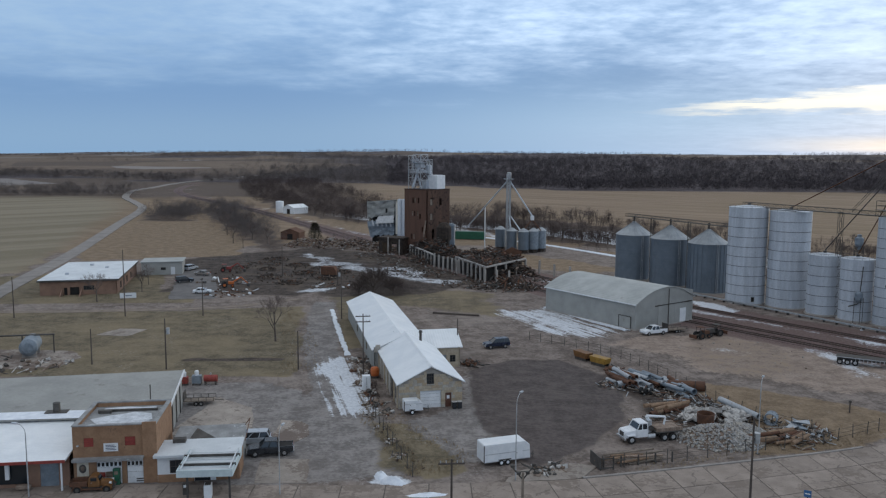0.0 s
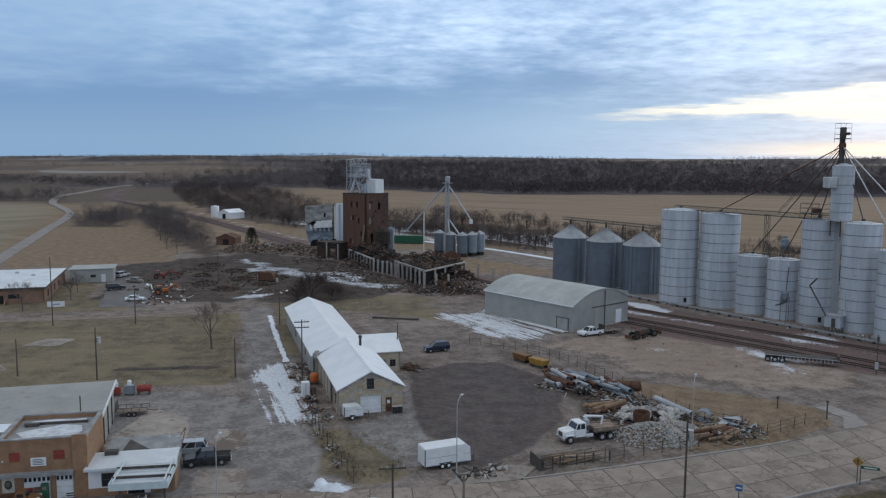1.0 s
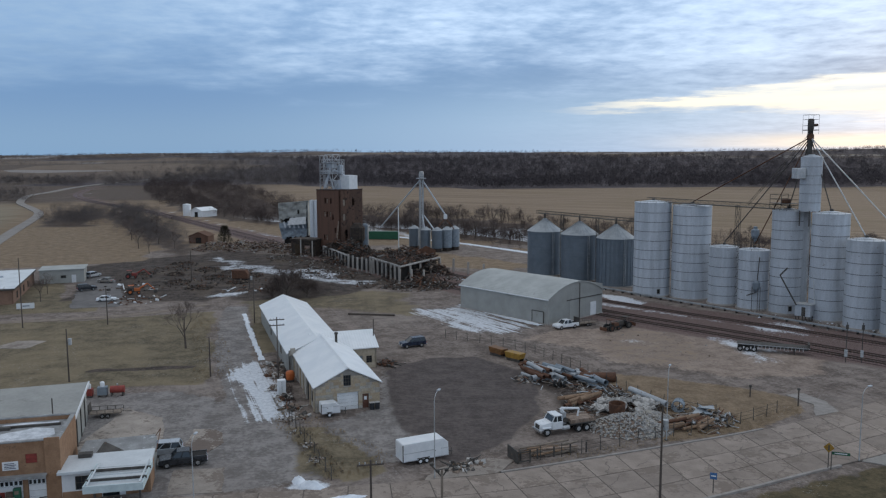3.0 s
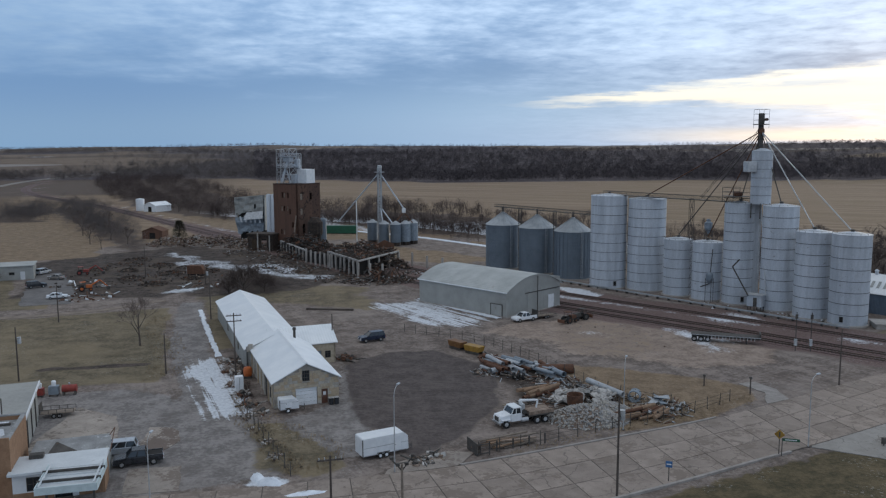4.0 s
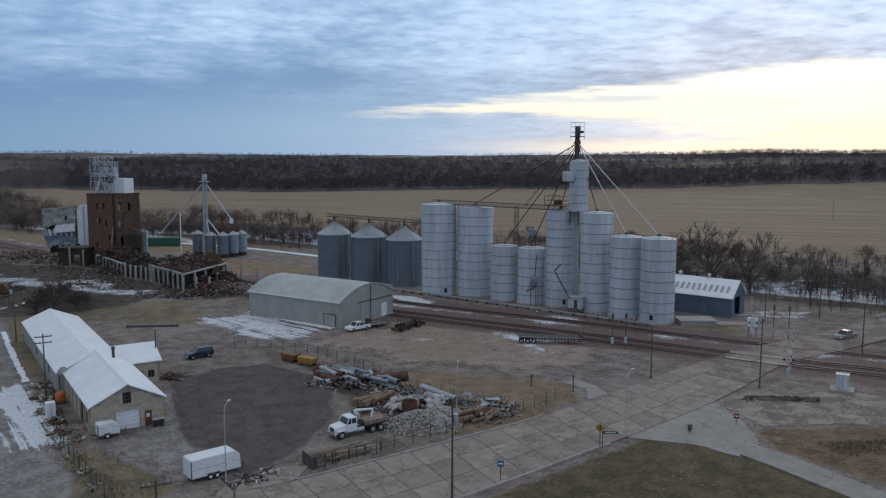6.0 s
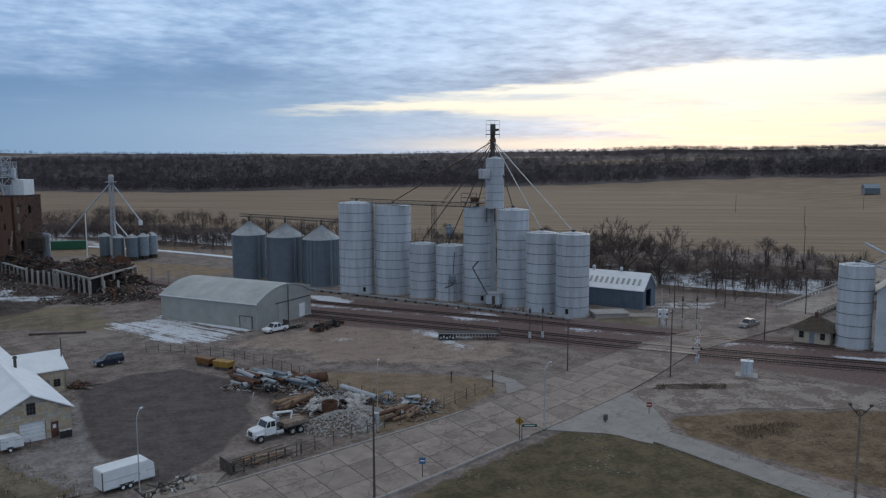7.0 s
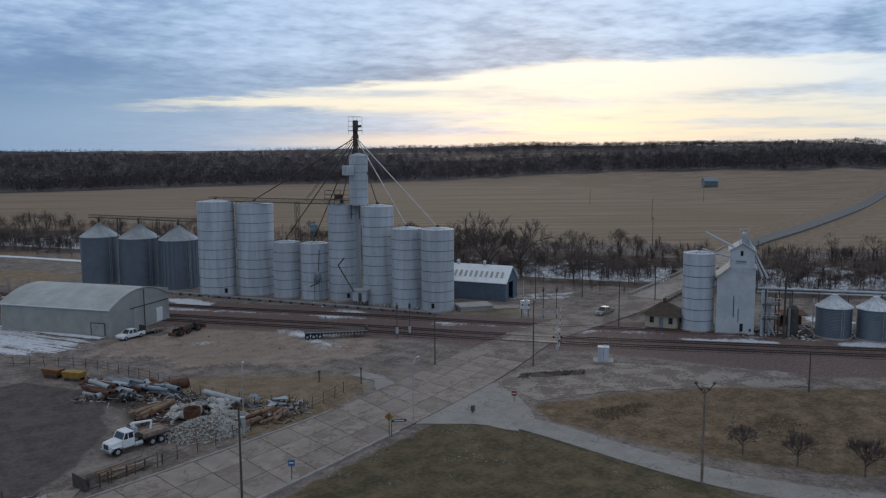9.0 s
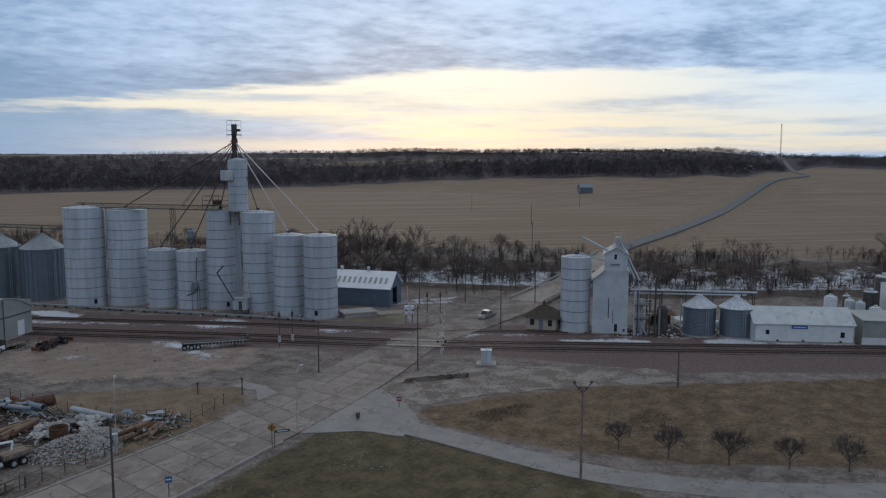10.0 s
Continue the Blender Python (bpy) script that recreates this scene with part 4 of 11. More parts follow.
def strip_object(name, line, half, z0, z1, material, label, category):
    return solid(name, ribbon(shifted(line, half), shifted(line, -half), z0, z1), material, label, category, "structure")


solid("road_bed", ribbon(FAR_KERB, NEAR_KERB, -0.2, 0.10), TAR, "dark tarred bed between the road slabs", "road", "structure")
solid("kerb_far", ribbon(shifted(FAR_KERB[14:26], 0.35), FAR_KERB[14:26], -0.2, 0.24), KERB, "low pale concrete kerb along the yard", "kerb", "structure")
solid("kerb_near", ribbon(NEAR_KERB[8:27], shifted(NEAR_KERB[8:27], -0.35), -0.2, 0.24), KERB, "low pale concrete kerb along the lawn", "kerb", "structure")
APPROACH = curve_through([(101, 109.8), (112, 112.8), (124, 115.2), (138, 117.8), (152, 121.5)], 5)
bm = bmesh.new()
rows = []
for k, (a, b) in enumerate(zip(shifted(APPROACH, 5.2), shifted(APPROACH, -5.2))):
    z = 0.16 + 0.64 * float(step(np.array([float(k)]), 9, len(APPROACH) - 1)[0])
    rows.append([bm.verts.new((*a, -0.3)), bm.verts.new((*a, z)), bm.verts.new((*b, z)), bm.verts.new((*b, -0.3))])
for r0, r1 in zip(rows, rows[1:]):
    for k in range(3):
        bm.faces.new((r0[k + 1], r0[k], r1[k], r1[k + 1]))
solid("road_over_tracks", bm, ROAD_WORN, "worn concrete road over the level crossing", "road", "structure")
over_land("road_beyond_creek", MAIN_FAR, 3.7, ASPHALT, "grey asphalt road running to the hills", 0.75)
over_land("field_road", FAR_ROAD, 2.7, GRAVEL_ROAD, "pale gravel road along the fields")
LANE = curve_through([(62, 86.5), (68, 80.5), (70.7, 72), (73.6, 53), (78.2, 41.5), (85.8, 31), (95, 22), (110, 7)], 6)
strip_object("side_road", LANE, 2.3, -0.2, 0.07, LANE_GREY, "narrow worn grey lane through the grass", "road")
solid("side_road_mouth", sheet([(58.5, 84), (66.5, 92.5), (79, 92.6), (77, 84.5), (72.5, 76), (67, 74), (64, 80)], -0.2, 0.085, 0.3, 3), LANE_GREY, "patched concrete apron where the lane meets the road", "pavement", "structure")
solid("gravel_lane", sheet([(79, 91), (86, 95), (91, 92), (101.5, 89.5), (110, 80), (121.4, 66), (115.2, 61), (101.2, 71.5), (88, 78.5), (78, 81)], -0.2, 0.05, 0.55, 5), BROKEN, "broken pale concrete lane beside the tracks", "pavement", "structure")
solid("yard_apron", sheet([(62.2, 100), (66.5, 101.3), (67.3, 106), (66.2, 110.2), (63.2, 109.6), (64.8, 105)], -0.2, 0.07, 0.15, 6), KERB, "pale concrete apron at the yard entrance", "pavement", "structure")
solid("shop_apron", sheet([(-35.5, 97), (-33, 115), (-27, 110), (-24.2, 99.5), (-25.5, 95), (-31, 94)], -0.2, 0.06, 0.2, 7), PAD, "pale concrete pad beside the shop", "pavement", "structure")
solid("drive_patch", sheet([(-21.6, 104.5), (-18.6, 104.5), (-16.8, 99), (-18.5, 96), (-21.4, 97)], -0.2, 0.05, 0.4, 8), BROKEN, "broken pale concrete patch in the drive", "pavement", "structure")
solid("drive_slab", sheet([(-21.3, 91), (-15.6, 91), (-14.8, 84), (-20.6, 84)], -0.2, 0.05, 0.15, 9), PAD, "pale concrete slab at the drive entrance", "pavement", "structure")
solid("ground_slab", sheet([(-68.5, 155), (-62, 154), (-60.5, 160), (-66, 161)], -0.2, 0.05, 0.2, 10), PAD, "bare concrete slab in the grass", "pavement", "structure")
solid("field_lane", ribbon(*[shifted(curve_through([(-170, 170), (-99.7, 176.9), (-81, 178.5), (-51, 184.4), (-36, 196)], 5), d) for d in (1.3, -1.3)], -0.2, 0.05), TRODDEN, "trodden brown track across the grass", "road", "structure")
solid("office_lot", sheet([(-80.5, 241), (-73.7, 246), (-66, 228), (-59, 208), (-56.6, 195.2), (-67.5, 193.7), (-71, 207), (-75, 222)], -0.2, 0.06, 0.5, 14), LOT_ASPHALT, "worn dark asphalt lot beside the office", "pavement", "structure")
solid("mouth_yard", sheet([(7, 84.3), (16, 85.6), (18.5, 89.5), (14, 90), (9, 88)], -0.2, 0.12, 0.3, 12), PAD, "cracked concrete mouth of the yard", "pavement", "structure")


def make_track(line, name, label):
    t = thing(name, label, "railway track", kind="structure")
    rails = {d: bmesh.new() for d in (-0.72, 0.72)}
    for d, bm in rails.items():
        a = shifted(line, d)
        for (x0, y0), (x1, y1) in zip(a, a[1:]):
            h = Vector((x1 - x0, y1 - y0, 0)).normalized() * 0.02
            w = Vector((-h.y, h.x, 0)).normalized() * 0.07
            c = [Vector((x0, y0, 0.24)) - h, Vector((x1, y1, 0.24)) + h]
            slab(c[0] - w, c[1] - w, c[1] + w, c[0] + w, 0.18, bm)
        part("rail", bm, RAIL_STEEL, t)
    ties = bmesh.new()
    for p, h in along(line, 0.62):
        if p.length > 330:
            continue
        w = Vector((-h.y, h.x, 0))
        a, b = p - w * 1.28, p + w * 1.28
        z = Vector((0, 0, 0.1 + rng.uniform(-0.01, 0.02)))
        k = h * 0.12
        slab(a - k + z, a + k + z, b + k + z, b - k + z, 0.12, ties)
    tagged(part("sleepers", ties, TIE_WOOD, t), kind="stuff")
    bed = ribbon(shifted(line, 2.0), shifted(line, -2.0), -0.1, 0.065)
    part("ballast", bed, BALLAST, t)
    return t


BALLAST = surface("track_ballast", (0.090, 0.056, 0.052), (0.170, 0.115, 0.107), 1.2, 0.09, 0.95, 0, 0.6)
make_track(TRACK, "main_track", "main railway track on reddish ballast")
make_track(shifted(TRACK, -4.4), "second_track", "second railway track on reddish ballast")
SIDING = shifted([p for p in TRACK if p[1] < 330 and p[0] > -40], 10.2)
make_track(SIDING, "siding_track", "rusty siding track beside the grain silos")
for d in (0.0, -4.4):
    c = Vector((105.4, 111.6, 0)) + Vector((-0.78, -0.62, 0)) * (-d)
    solid("crossing_panel", box(-5.3, -0.62, 0.02, 5.3, 0.62, 0.232, bevel=0.03), PAD, "pale concrete crossing panel between the rails", "crossing panel", "structure",
          m=pose(c.x, c.y, 0, 0, 0, -53.5))


# ---- grain silos along the siding ----
SITE = Vector((-1.55, 0.95, 0))
def silo_mesh(r, h, rings, seg=44, dome=0.6):
    prof = [(r, 0.0)]
    for k in range(1, rings + 1):
        z = h * k / rings
        prof += [(r, z - 0.05), (r + 0.03, z - 0.045), (r + 0.03, z - 0.005), (r, z)]
    prof += [(r + 0.05, h), (r + 0.05, h + 0.12), (r - 0.1, h + 0.13), (0.5, h + dome), (0, h + dome)]
    return lathe(prof, seg)


def ring_mesh(r, z, w=0.09):
    return lathe([(r + 0.005, z - w / 2), (r + 0.04, z - w / 2), (r + 0.04, z + w / 2), (r + 0.005, z + w / 2)], 44)


def make_silo(x, y, r, h, rings, label, door=0, group="white silos by the siding"):
    """A bolted steel silo with darker hoops, a roof hatch, rim rail and a foot ledge."""
    t = thing("silo", label, "silo", x, y, group=group)
    part("body", silo_mesh(r, h, rings), GALV, t, smooth=False)
    for k in range(1, rings):
        part("hoop", ring_mesh(r, h * k / rings, 0.11), GALV_BAND, t)
    part("foundation", lathe([(r + 0.35, -0.2), (r + 0.35, 0.28), (r, 0.3), (0, 0.3)], 32), CONCRETE, t, "low round concrete footing")
    bm = bmesh.new()
    n = 14
    for i in range(n):
        a = 6.28319 * i / n
        tube((r * math.cos(a), r * math.sin(a), h), (r * math.cos(a), r * math.sin(a), h + 0.5), 0.03, seg=4, bm=bm)
        b = 6.28319 * (i + 1) / n
        tube((r * math.cos(a), r * math.sin(a), h + 0.5), (r * math.cos(b), r * math.sin(b), h + 0.5), 0.025, seg=4, bm=bm)
    part("rim_rail", bm, STEEL_DARK, t)
    part("hatch", lathe([(0.4, h + 0.3), (0.4, h + 0.95), (0.45, h + 1.0), (0, h + 1.1)], 14), STEEL_DARK, t)
    if door:
        a = math.atan2(-y, -x) + door
        m = pose(0, 0, 0, 0, 0, math.degrees(a) - 90) @ Matrix.Translation((0, r, 0))
        d = part("manhole", box(-0.35, -0.06, 0.9, 0.35, 0.1, 2.0, bevel=0.04), VOID, t, "dark manhole door", m=m)
        part("manhole_frame", box(-0.45, -0.05, 0.8, 0.45, 0.04, 2.1), STEEL_PALE, t, m=m)
    return t


SILOS = [
    (76.4, 194.4, 4.62, 23.5, 10, "tall white steel silo with dark hoops"),
    (84.4, 189.0, 4.66, 22.9, 10, "tall white steel silo with dark hoops"),
    (88.8, 180.2, 3.40, 13.6, 6, "short white steel silo with a flat rim"),
    (92.9, 173.5, 3.38, 13.6, 6, "short white steel silo with a vent on its roof"),
    (97.6, 167.8, 3.42, 23.0, 11, "tall slender white silo under the elevator leg"),
    (102.5, 159.5, 3.75, 22.9, 10, "tall slender white silo under the elevator leg"),
    (104.9, 150.8, 3.56, 18.1, 8, "mid-height white steel silo by the siding"),
    (108.2, 143.4, 3.70, 18.3, 8, "mid-height white steel silo by the siding"),
]
for i, (x, y, r, h, k, text) in enumerate(SILOS):
    make_silo(x, y, r, h, k, text, (0.4, 0.0, 0.0, 0.0, 0.35, 0.0, 0.0, -0.3)[i])


def make_bin(x, y, r, h, roof, label, group, ladder=True, turn=0.0, cover=None):
    """A corrugated grain bin with a ribbed conical roof, stiffeners, a ladder and a cap."""
    t = thing("grain_bin", label, "grain bin", x, y, rz=turn, group=group)
    prof = []
    n = max(4, int(h / 0.8))
    for k in range(n + 1):
        prof += [(r, h * k / n), (r + 0.03, h * k / n + 0.02)]
    part("body", lathe(prof, 40), BIN_GREY, t)
    part("roof", lathe([(r + 0.18, h - 0.05), (r + 0.18, h + 0.02), (0.55, h + roof), (0.55, h + roof + 0.25), (0, h + roof + 0.35)], 40), cover or BIN_ROOF, t, "pale conical sheet roof")
    for k in range(20):
        a = 6.28319 * k / 20
        bm = tube(((r + 0.1) * math.cos(a), (r + 0.1) * math.sin(a), h + 0.07), (0.6 * math.cos(a), 0.6 * math.sin(a), h + roof + 0.04), 0.05, seg=4)
        part("roof_rib", bm, cover or BIN_ROOF, t)
    part("foundation", lathe([(r + 0.3, -0.2), (r + 0.3, 0.25), (0, 0.26)], 32), CONCRETE, t)
    if ladder:
        bm = bmesh.new()
        a = math.atan2(-y, -x) - radians(turn) + 0.5
        c, s = math.cos(a), math.sin(a)
        for o in (-0.25, 0.25):
            tube(((r + 0.15) * c - o * s, (r + 0.15) * s + o * c, 0.5), ((r + 0.15) * c - o * s, (r + 0.15) * s + o * c, h + 0.4), 0.04, seg=4, bm=bm)
        for k in range(int(h / 0.35)):
            z = 0.6 + 0.35 * k
            tube(((r + 0.15) * c + 0.25 * s, (r + 0.15) * s - 0.25 * c, z), ((r + 0.15) * c - 0.25 * s, (r + 0.15) * s + 0.25 * c, z), 0.02, seg=4, bm=bm)
        part("ladder", bm, STEEL_PALE, t)
    return t


BINS = [(57.6, 232.6, 5.1), (65.1, 221.5, 5.25), (72.0, 210.0, 5.1)]
bins = [make_bin(x, y, r, 13.0, 3.4, "dark grey corrugated grain bin with pale cone roof", "grey grain bins") for x, y, r in BINS]
bm = bmesh.new()
for k in range(26):
    a = 6.28319 * k / 26
    box(-0.06, -0.1, 0.2, 0.06, 0.05, 12.9, bm, m=pose(5.16 * math.cos(a), 5.16 * math.sin(a), 0, 0, 0, math.degrees(a) - 90))
apart("stiffener", bm, BIN_GREY, bins[2])


def lattice(bm, x, y, z0, z1, w, bay, r=0.05):
    """A square lattice mast."""
    c = [(x - w / 2, y - w / 2), (x + w / 2, y - w / 2), (x + w / 2, y + w / 2), (x - w / 2, y + w / 2)]
    for p in c:
        tube((*p, z0), (*p, z1), r, seg=4, bm=bm)
    n = max(1, int((z1 - z0) / bay))
    for k in range(n):
        a, b = z0 + (z1 - z0) * k / n, z0 + (z1 - z0) * (k + 1) / n
        for i in range(4):
            p, q = c[i], c[(i + 1) % 4]
            tube((*p, a), (*q, b) if k % 2 else (*q, b), r * 0.7, seg=4, bm=bm)
            tube((*p, b), (*q, b), r * 0.7, seg=4, bm=bm)
    return bm


def truss(bm, a, b, depth, bay=2.0, r=0.05):
    """A flat truss from a to b with a lower chord."""
    a, b = Vector(a), Vector(b)
    down = Vector((0, 0, -depth))
    n = max(2, int((b - a).length / bay))
    tube(a, b, r, seg=4, bm=bm)
    tube(a + down, b + down, r, seg=4, bm=bm)
    for k in range(n):
        p, q = a.lerp(b, k / n), a.lerp(b, (k + 1) / n)
        tube(p, q + down if k % 2 else q + down, r * 0.7, seg=4, bm=bm)
        tube(p, p + down, r * 0.7, seg=4, bm=bm)
    return bm


# overhead conveyor from the elevator leg over the tall silos to the grey bins
conv = thing("overhead_conveyor", "brown steel conveyor bridge over silos and bins", "conveyor")
bm = truss(bmesh.new(), (75.2, 195.6, 24.7), (98.6, 165.6, 24.2), 1.0)
truss(bm, (76.1, 196.3, 24.7), (99.5, 166.3, 24.2), 1.0)
part("gallery", bm, STEEL_DARK, conv)
part("walkway", slab((75.1, 195.5, 23.85), (98.5, 165.5, 23.35), (99.5, 166.3, 23.35), (76.1, 196.3, 23.85), 0.12), STEEL_DARK, conv)
bm = truss(bmesh.new(), (55.4, 234.6, 18.9), (73.6, 199.5, 18.9), 0.7)
truss(bm, (56.2, 235.1, 18.9), (74.4, 200.0, 18.9), 0.7)
part("bin_gallery", bm, STEEL_DARK, conv)
part("bin_walkway", slab((55.3, 234.5, 18.2), (73.5, 199.4, 18.2), (74.5, 200.1, 18.2), (56.3, 235.2, 18.2), 0.12), STEEL_DARK, conv)
for x, y in ((61.4, 227.0), (68.6, 215.8)):
    part("support_post", lattice(bmesh.new(), x, y, 0.0, 18.2, 0.7, 1.6), STEEL_DARK, conv)
for (x, y, r) in BINS:
    part("drop_pipe", tube((x, y, 18.3), (x, y, 16.5), 0.28, seg=10), STEEL_DARK, conv)
part("support_tower", lattice(bmesh.new(), 90.6, 177.6, 0.0, 23.6, 0.9, 2.0), STEEL_DARK, conv)

# the elevator leg with its head and spouts
leg = thing("elevator_leg", "tall bucket elevator on a small white silo with spouts", "grain elevator", 99.9, 164.6)
part("surge_silo", silo_mesh(2.2, 11.6, 6, 32, 0.7), GALV, leg, "small white silo raised above the others", m=pose(0.0, -1.0, 23.2))
for k in range(1, 6):
    part("hoop", ring_mesh(2.2, 11.6 * k / 6, 0.08), GALV_BAND, leg, m=pose(0.0, -1.0, 23.2))
for a in range(6):
    x, y = 2.2 * math.cos(a * 1.047), -1.0 + 2.2 * math.sin(a * 1.047)
    part("stand_leg", tube((x, y, 20.0), (x, y, 23.4), 0.14, seg=6), STEEL_DARK, leg)
part("leg_casing", box(-1.5, 0.4, 0.0, 1.3, 2.8, 23.0, bevel=0.08), GALV, leg, "white sheeted elevator shaft between two silos")
part("shaft_pipe", tube((-0.2, -1.6, 3.0), (-0.2, -1.4, 23.2), 0.16, seg=8), STEEL_PALE, leg)
part("upper_casing", box(-0.5, -0.4, 34.9, 0.35, 0.4, 41.0), STEEL_DARK, leg)
part("head", box(-0.6, -0.5, 40.8, 0.55, 0.5, 43.2, bevel=0.25), STEEL_DARK, leg, "dark rounded elevator head")
part("motor", tube((0.85, -0.9, 41.8), (0.85, 0.3, 41.8), 0.3, seg=12), RUST, leg)
bm = bmesh.new()
for x, y in ((-1.25, -1.1), (1.15, -1.1), (1.15, 1.1), (-1.25, 1.1)):
    tube((x, y, 39.9), (x, y, 44.0), 0.035, seg=4, bm=bm)
for z in (40.8, 41.7, 43.0, 44.0):
    for p, q in (((-1.25, -1.1), (1.15, -1.1)), ((1.15, -1.1), (1.15, 1.1)), ((1.15, 1.1), (-1.25, 1.1)), ((-1.25, 1.1), (-1.25, -1.1))):
        tube((*p, z), (*q, z), 0.03, seg=4, bm=bm)
part("head_frame", bm, STEEL_DARK, leg)
part("platform", box(-1.35, -1.2, 40.65, 1.25, 1.2, 40.77), STEEL_DARK, leg)
part("distributor", lathe([(0.35, 40.2), (0.7, 39.7), (0.75, 39.0), (0.4, 38.4), (0, 38.3)], 14), RUST, leg)
part("side_hopper", box(-4.2, -2.4, 30.3, -2.0, -0.4, 32.6, bevel=0.15), STEEL_PALE, leg, "pale sheet-metal hopper on the side")


def spout(target, z, mat, start=39.2):
    a, b = Vector((-0.1, -0.3, start)), Vector((target[0] - 99.9, target[1] - 164.6, z))
    part("spout", tube(a, b, 0.125, seg=8), mat, leg)


spout((108.2, 143.4), 18.9, STEEL_PALE)
spout((104.9, 150.8), 18.7, STEEL_PALE)
spout((92.9, 173.5), 14.8, RUST)
spout((88.8, 180.2), 14.8, STEEL_DARK)
spout((84.6, 189.0), 24.0, RUST)
spout((97.6, 167.8), 24.0, STEEL_DARK)
spout((102.5, 159.5), 23.4, STEEL_DARK)
spout((98.6, 157.6), 3.4, STEEL_PALE, 30.0)
bm = truss(bmesh.new(), (-0.5, 0.3, 39.6), (-8.2, 10.6, 24.4), 0.7, 2.2, 0.04)
part("brace_truss", bm, STEEL_DARK, leg)
deck = box(-5.5, 1.0, 24.6, -1.0, 6.0, 24.72)
for x, y in ((-5.4, 1.1), (-1.1, 1.1), (-5.4, 5.9), (-1.1, 5.9)):
    tube((x, y, 23.4), (x, y, 26.6), 0.07, seg=4, bm=deck)
for z in (25.6, 26.6):
    for p, q in (((-5.4, 1.1), (-1.1, 1.1)), ((-5.4, 5.9), (-1.1, 5.9)), ((-5.4, 1.1), (-5.4, 5.9))):
        tube((*p, z), (*q, z), 0.05, seg=4, bm=deck)
part("transfer_deck", deck, STEEL_DARK, leg)
part("conveyor_drive", box(-4.2, 2.4, 24.72, -2.4, 3.6, 25.7, bevel=0.2), RUST, leg)

# control shed and pipework at the foot of the leg
ctl = thing("control_shed", "small pale sheet-metal shed at the silo foot", "shed", 96.9, 158.6, 0, -50)
part("wall", box(-1.6, -1.1, 1.1, 1.6, 1.1, 3.6, bevel=0.04), GALV, ctl)
part("roof", box(-1.8, -1.3, 3.6, 1.8, 1.3, 3.75), STEEL_PALE, ctl)
part("door", box(-0.2, -1.16, 1.15, 0.6, -1.1, 3.1), STEEL_DARK, ctl)
for x in (-1.4, 0, 1.4):
    for y in (-0.9, 0.9):
        part("stilt", tube((x, y, 0), (x, y, 1.1), 0.1, seg=5), STEEL_DARK, ctl)
part("auger_pipe", tube((-1.2, -1.4, 3.4), (-5.0, -1.2, 9.5), 0.16, seg=8, bm=tube((-5.0, -1.2, 9.5), (-3.6, -0.9, 11.2), 0.16, seg=8)), STEEL_DARK, ctl)

vent = thing("roof_vent", "blue-grey cyclone vent on the short silo roof", "vent", 92.9, 173.5, 14.0)
part("stand", lattice(bmesh.new(), 0, 0, 0.0, 2.4, 1.4, 1.2, 0.06), STEEL_DARK, vent)
part("cone", lathe([(0.2, 1.6), (0.9, 2.9), (0.9, 4.2), (0.45, 4.5), (0.45, 5.0), (0, 5.1)], 16), TANK_BLUE, vent)
tank = thing("hopper_tank", "small blue-grey hopper hung on a silo side", "tank", 91.7, 169.8, 0, -55)
part("body", lathe([(0.12, 4.2), (0.8, 5.2), (0.8, 6.6), (0.3, 7.0), (0, 7.05)], 16), TANK_BLUE, tank)
for x, y in ((-0.7, -0.5), (0.7, -0.5), (0.7, 0.6), (-0.7, 0.6)):
    part("leg", tube((x, y, 0.0), (x, y, 5.6), 0.06, seg=5), STEEL_DARK, tank)
part("pipe", tube((0, -0.3, 4.3), (-2.1, -0.2, 3.4), 0.12, seg=8, bm=tube((0.2, 0, 7.0), (0.3, 0.5, 12.4), 0.1, seg=8)), STEEL_DARK, tank)


# foot conveyor that runs along the silos
foot = thing("reclaim_conveyor", "long low steel trough along the silo feet", "conveyor")
bm = bmesh.new()
a, b = Vector((62.0, 209.5, 0)), Vector((104.6, 137.8, 0))
d = (b - a).normalized()
n = Vector((-d.y, d.x, 0))
slab(a - n * 0.28 + Vector((0, 0, 0.72)), b - n * 0.28 + Vector((0, 0, 0.72)), b + n * 0.28 + Vector((0, 0, 0.72)), a + n * 0.28 + Vector((0, 0, 0.72)), 0.28, bm)
part("trough", bm, BIN_ROOF, foot)
for p, h in along([(62.0, 209.5), (104.6, 137.8)], 3.0):
    part("trestle", box(-0.4, -0.06, 0.0, 0.4, 0.06, 0.5), STEEL_DARK, foot, m=pose(p.x, p.y, 0, 0, 0, -58.7 + 90))


SITE = Vector((0, 0, 0))


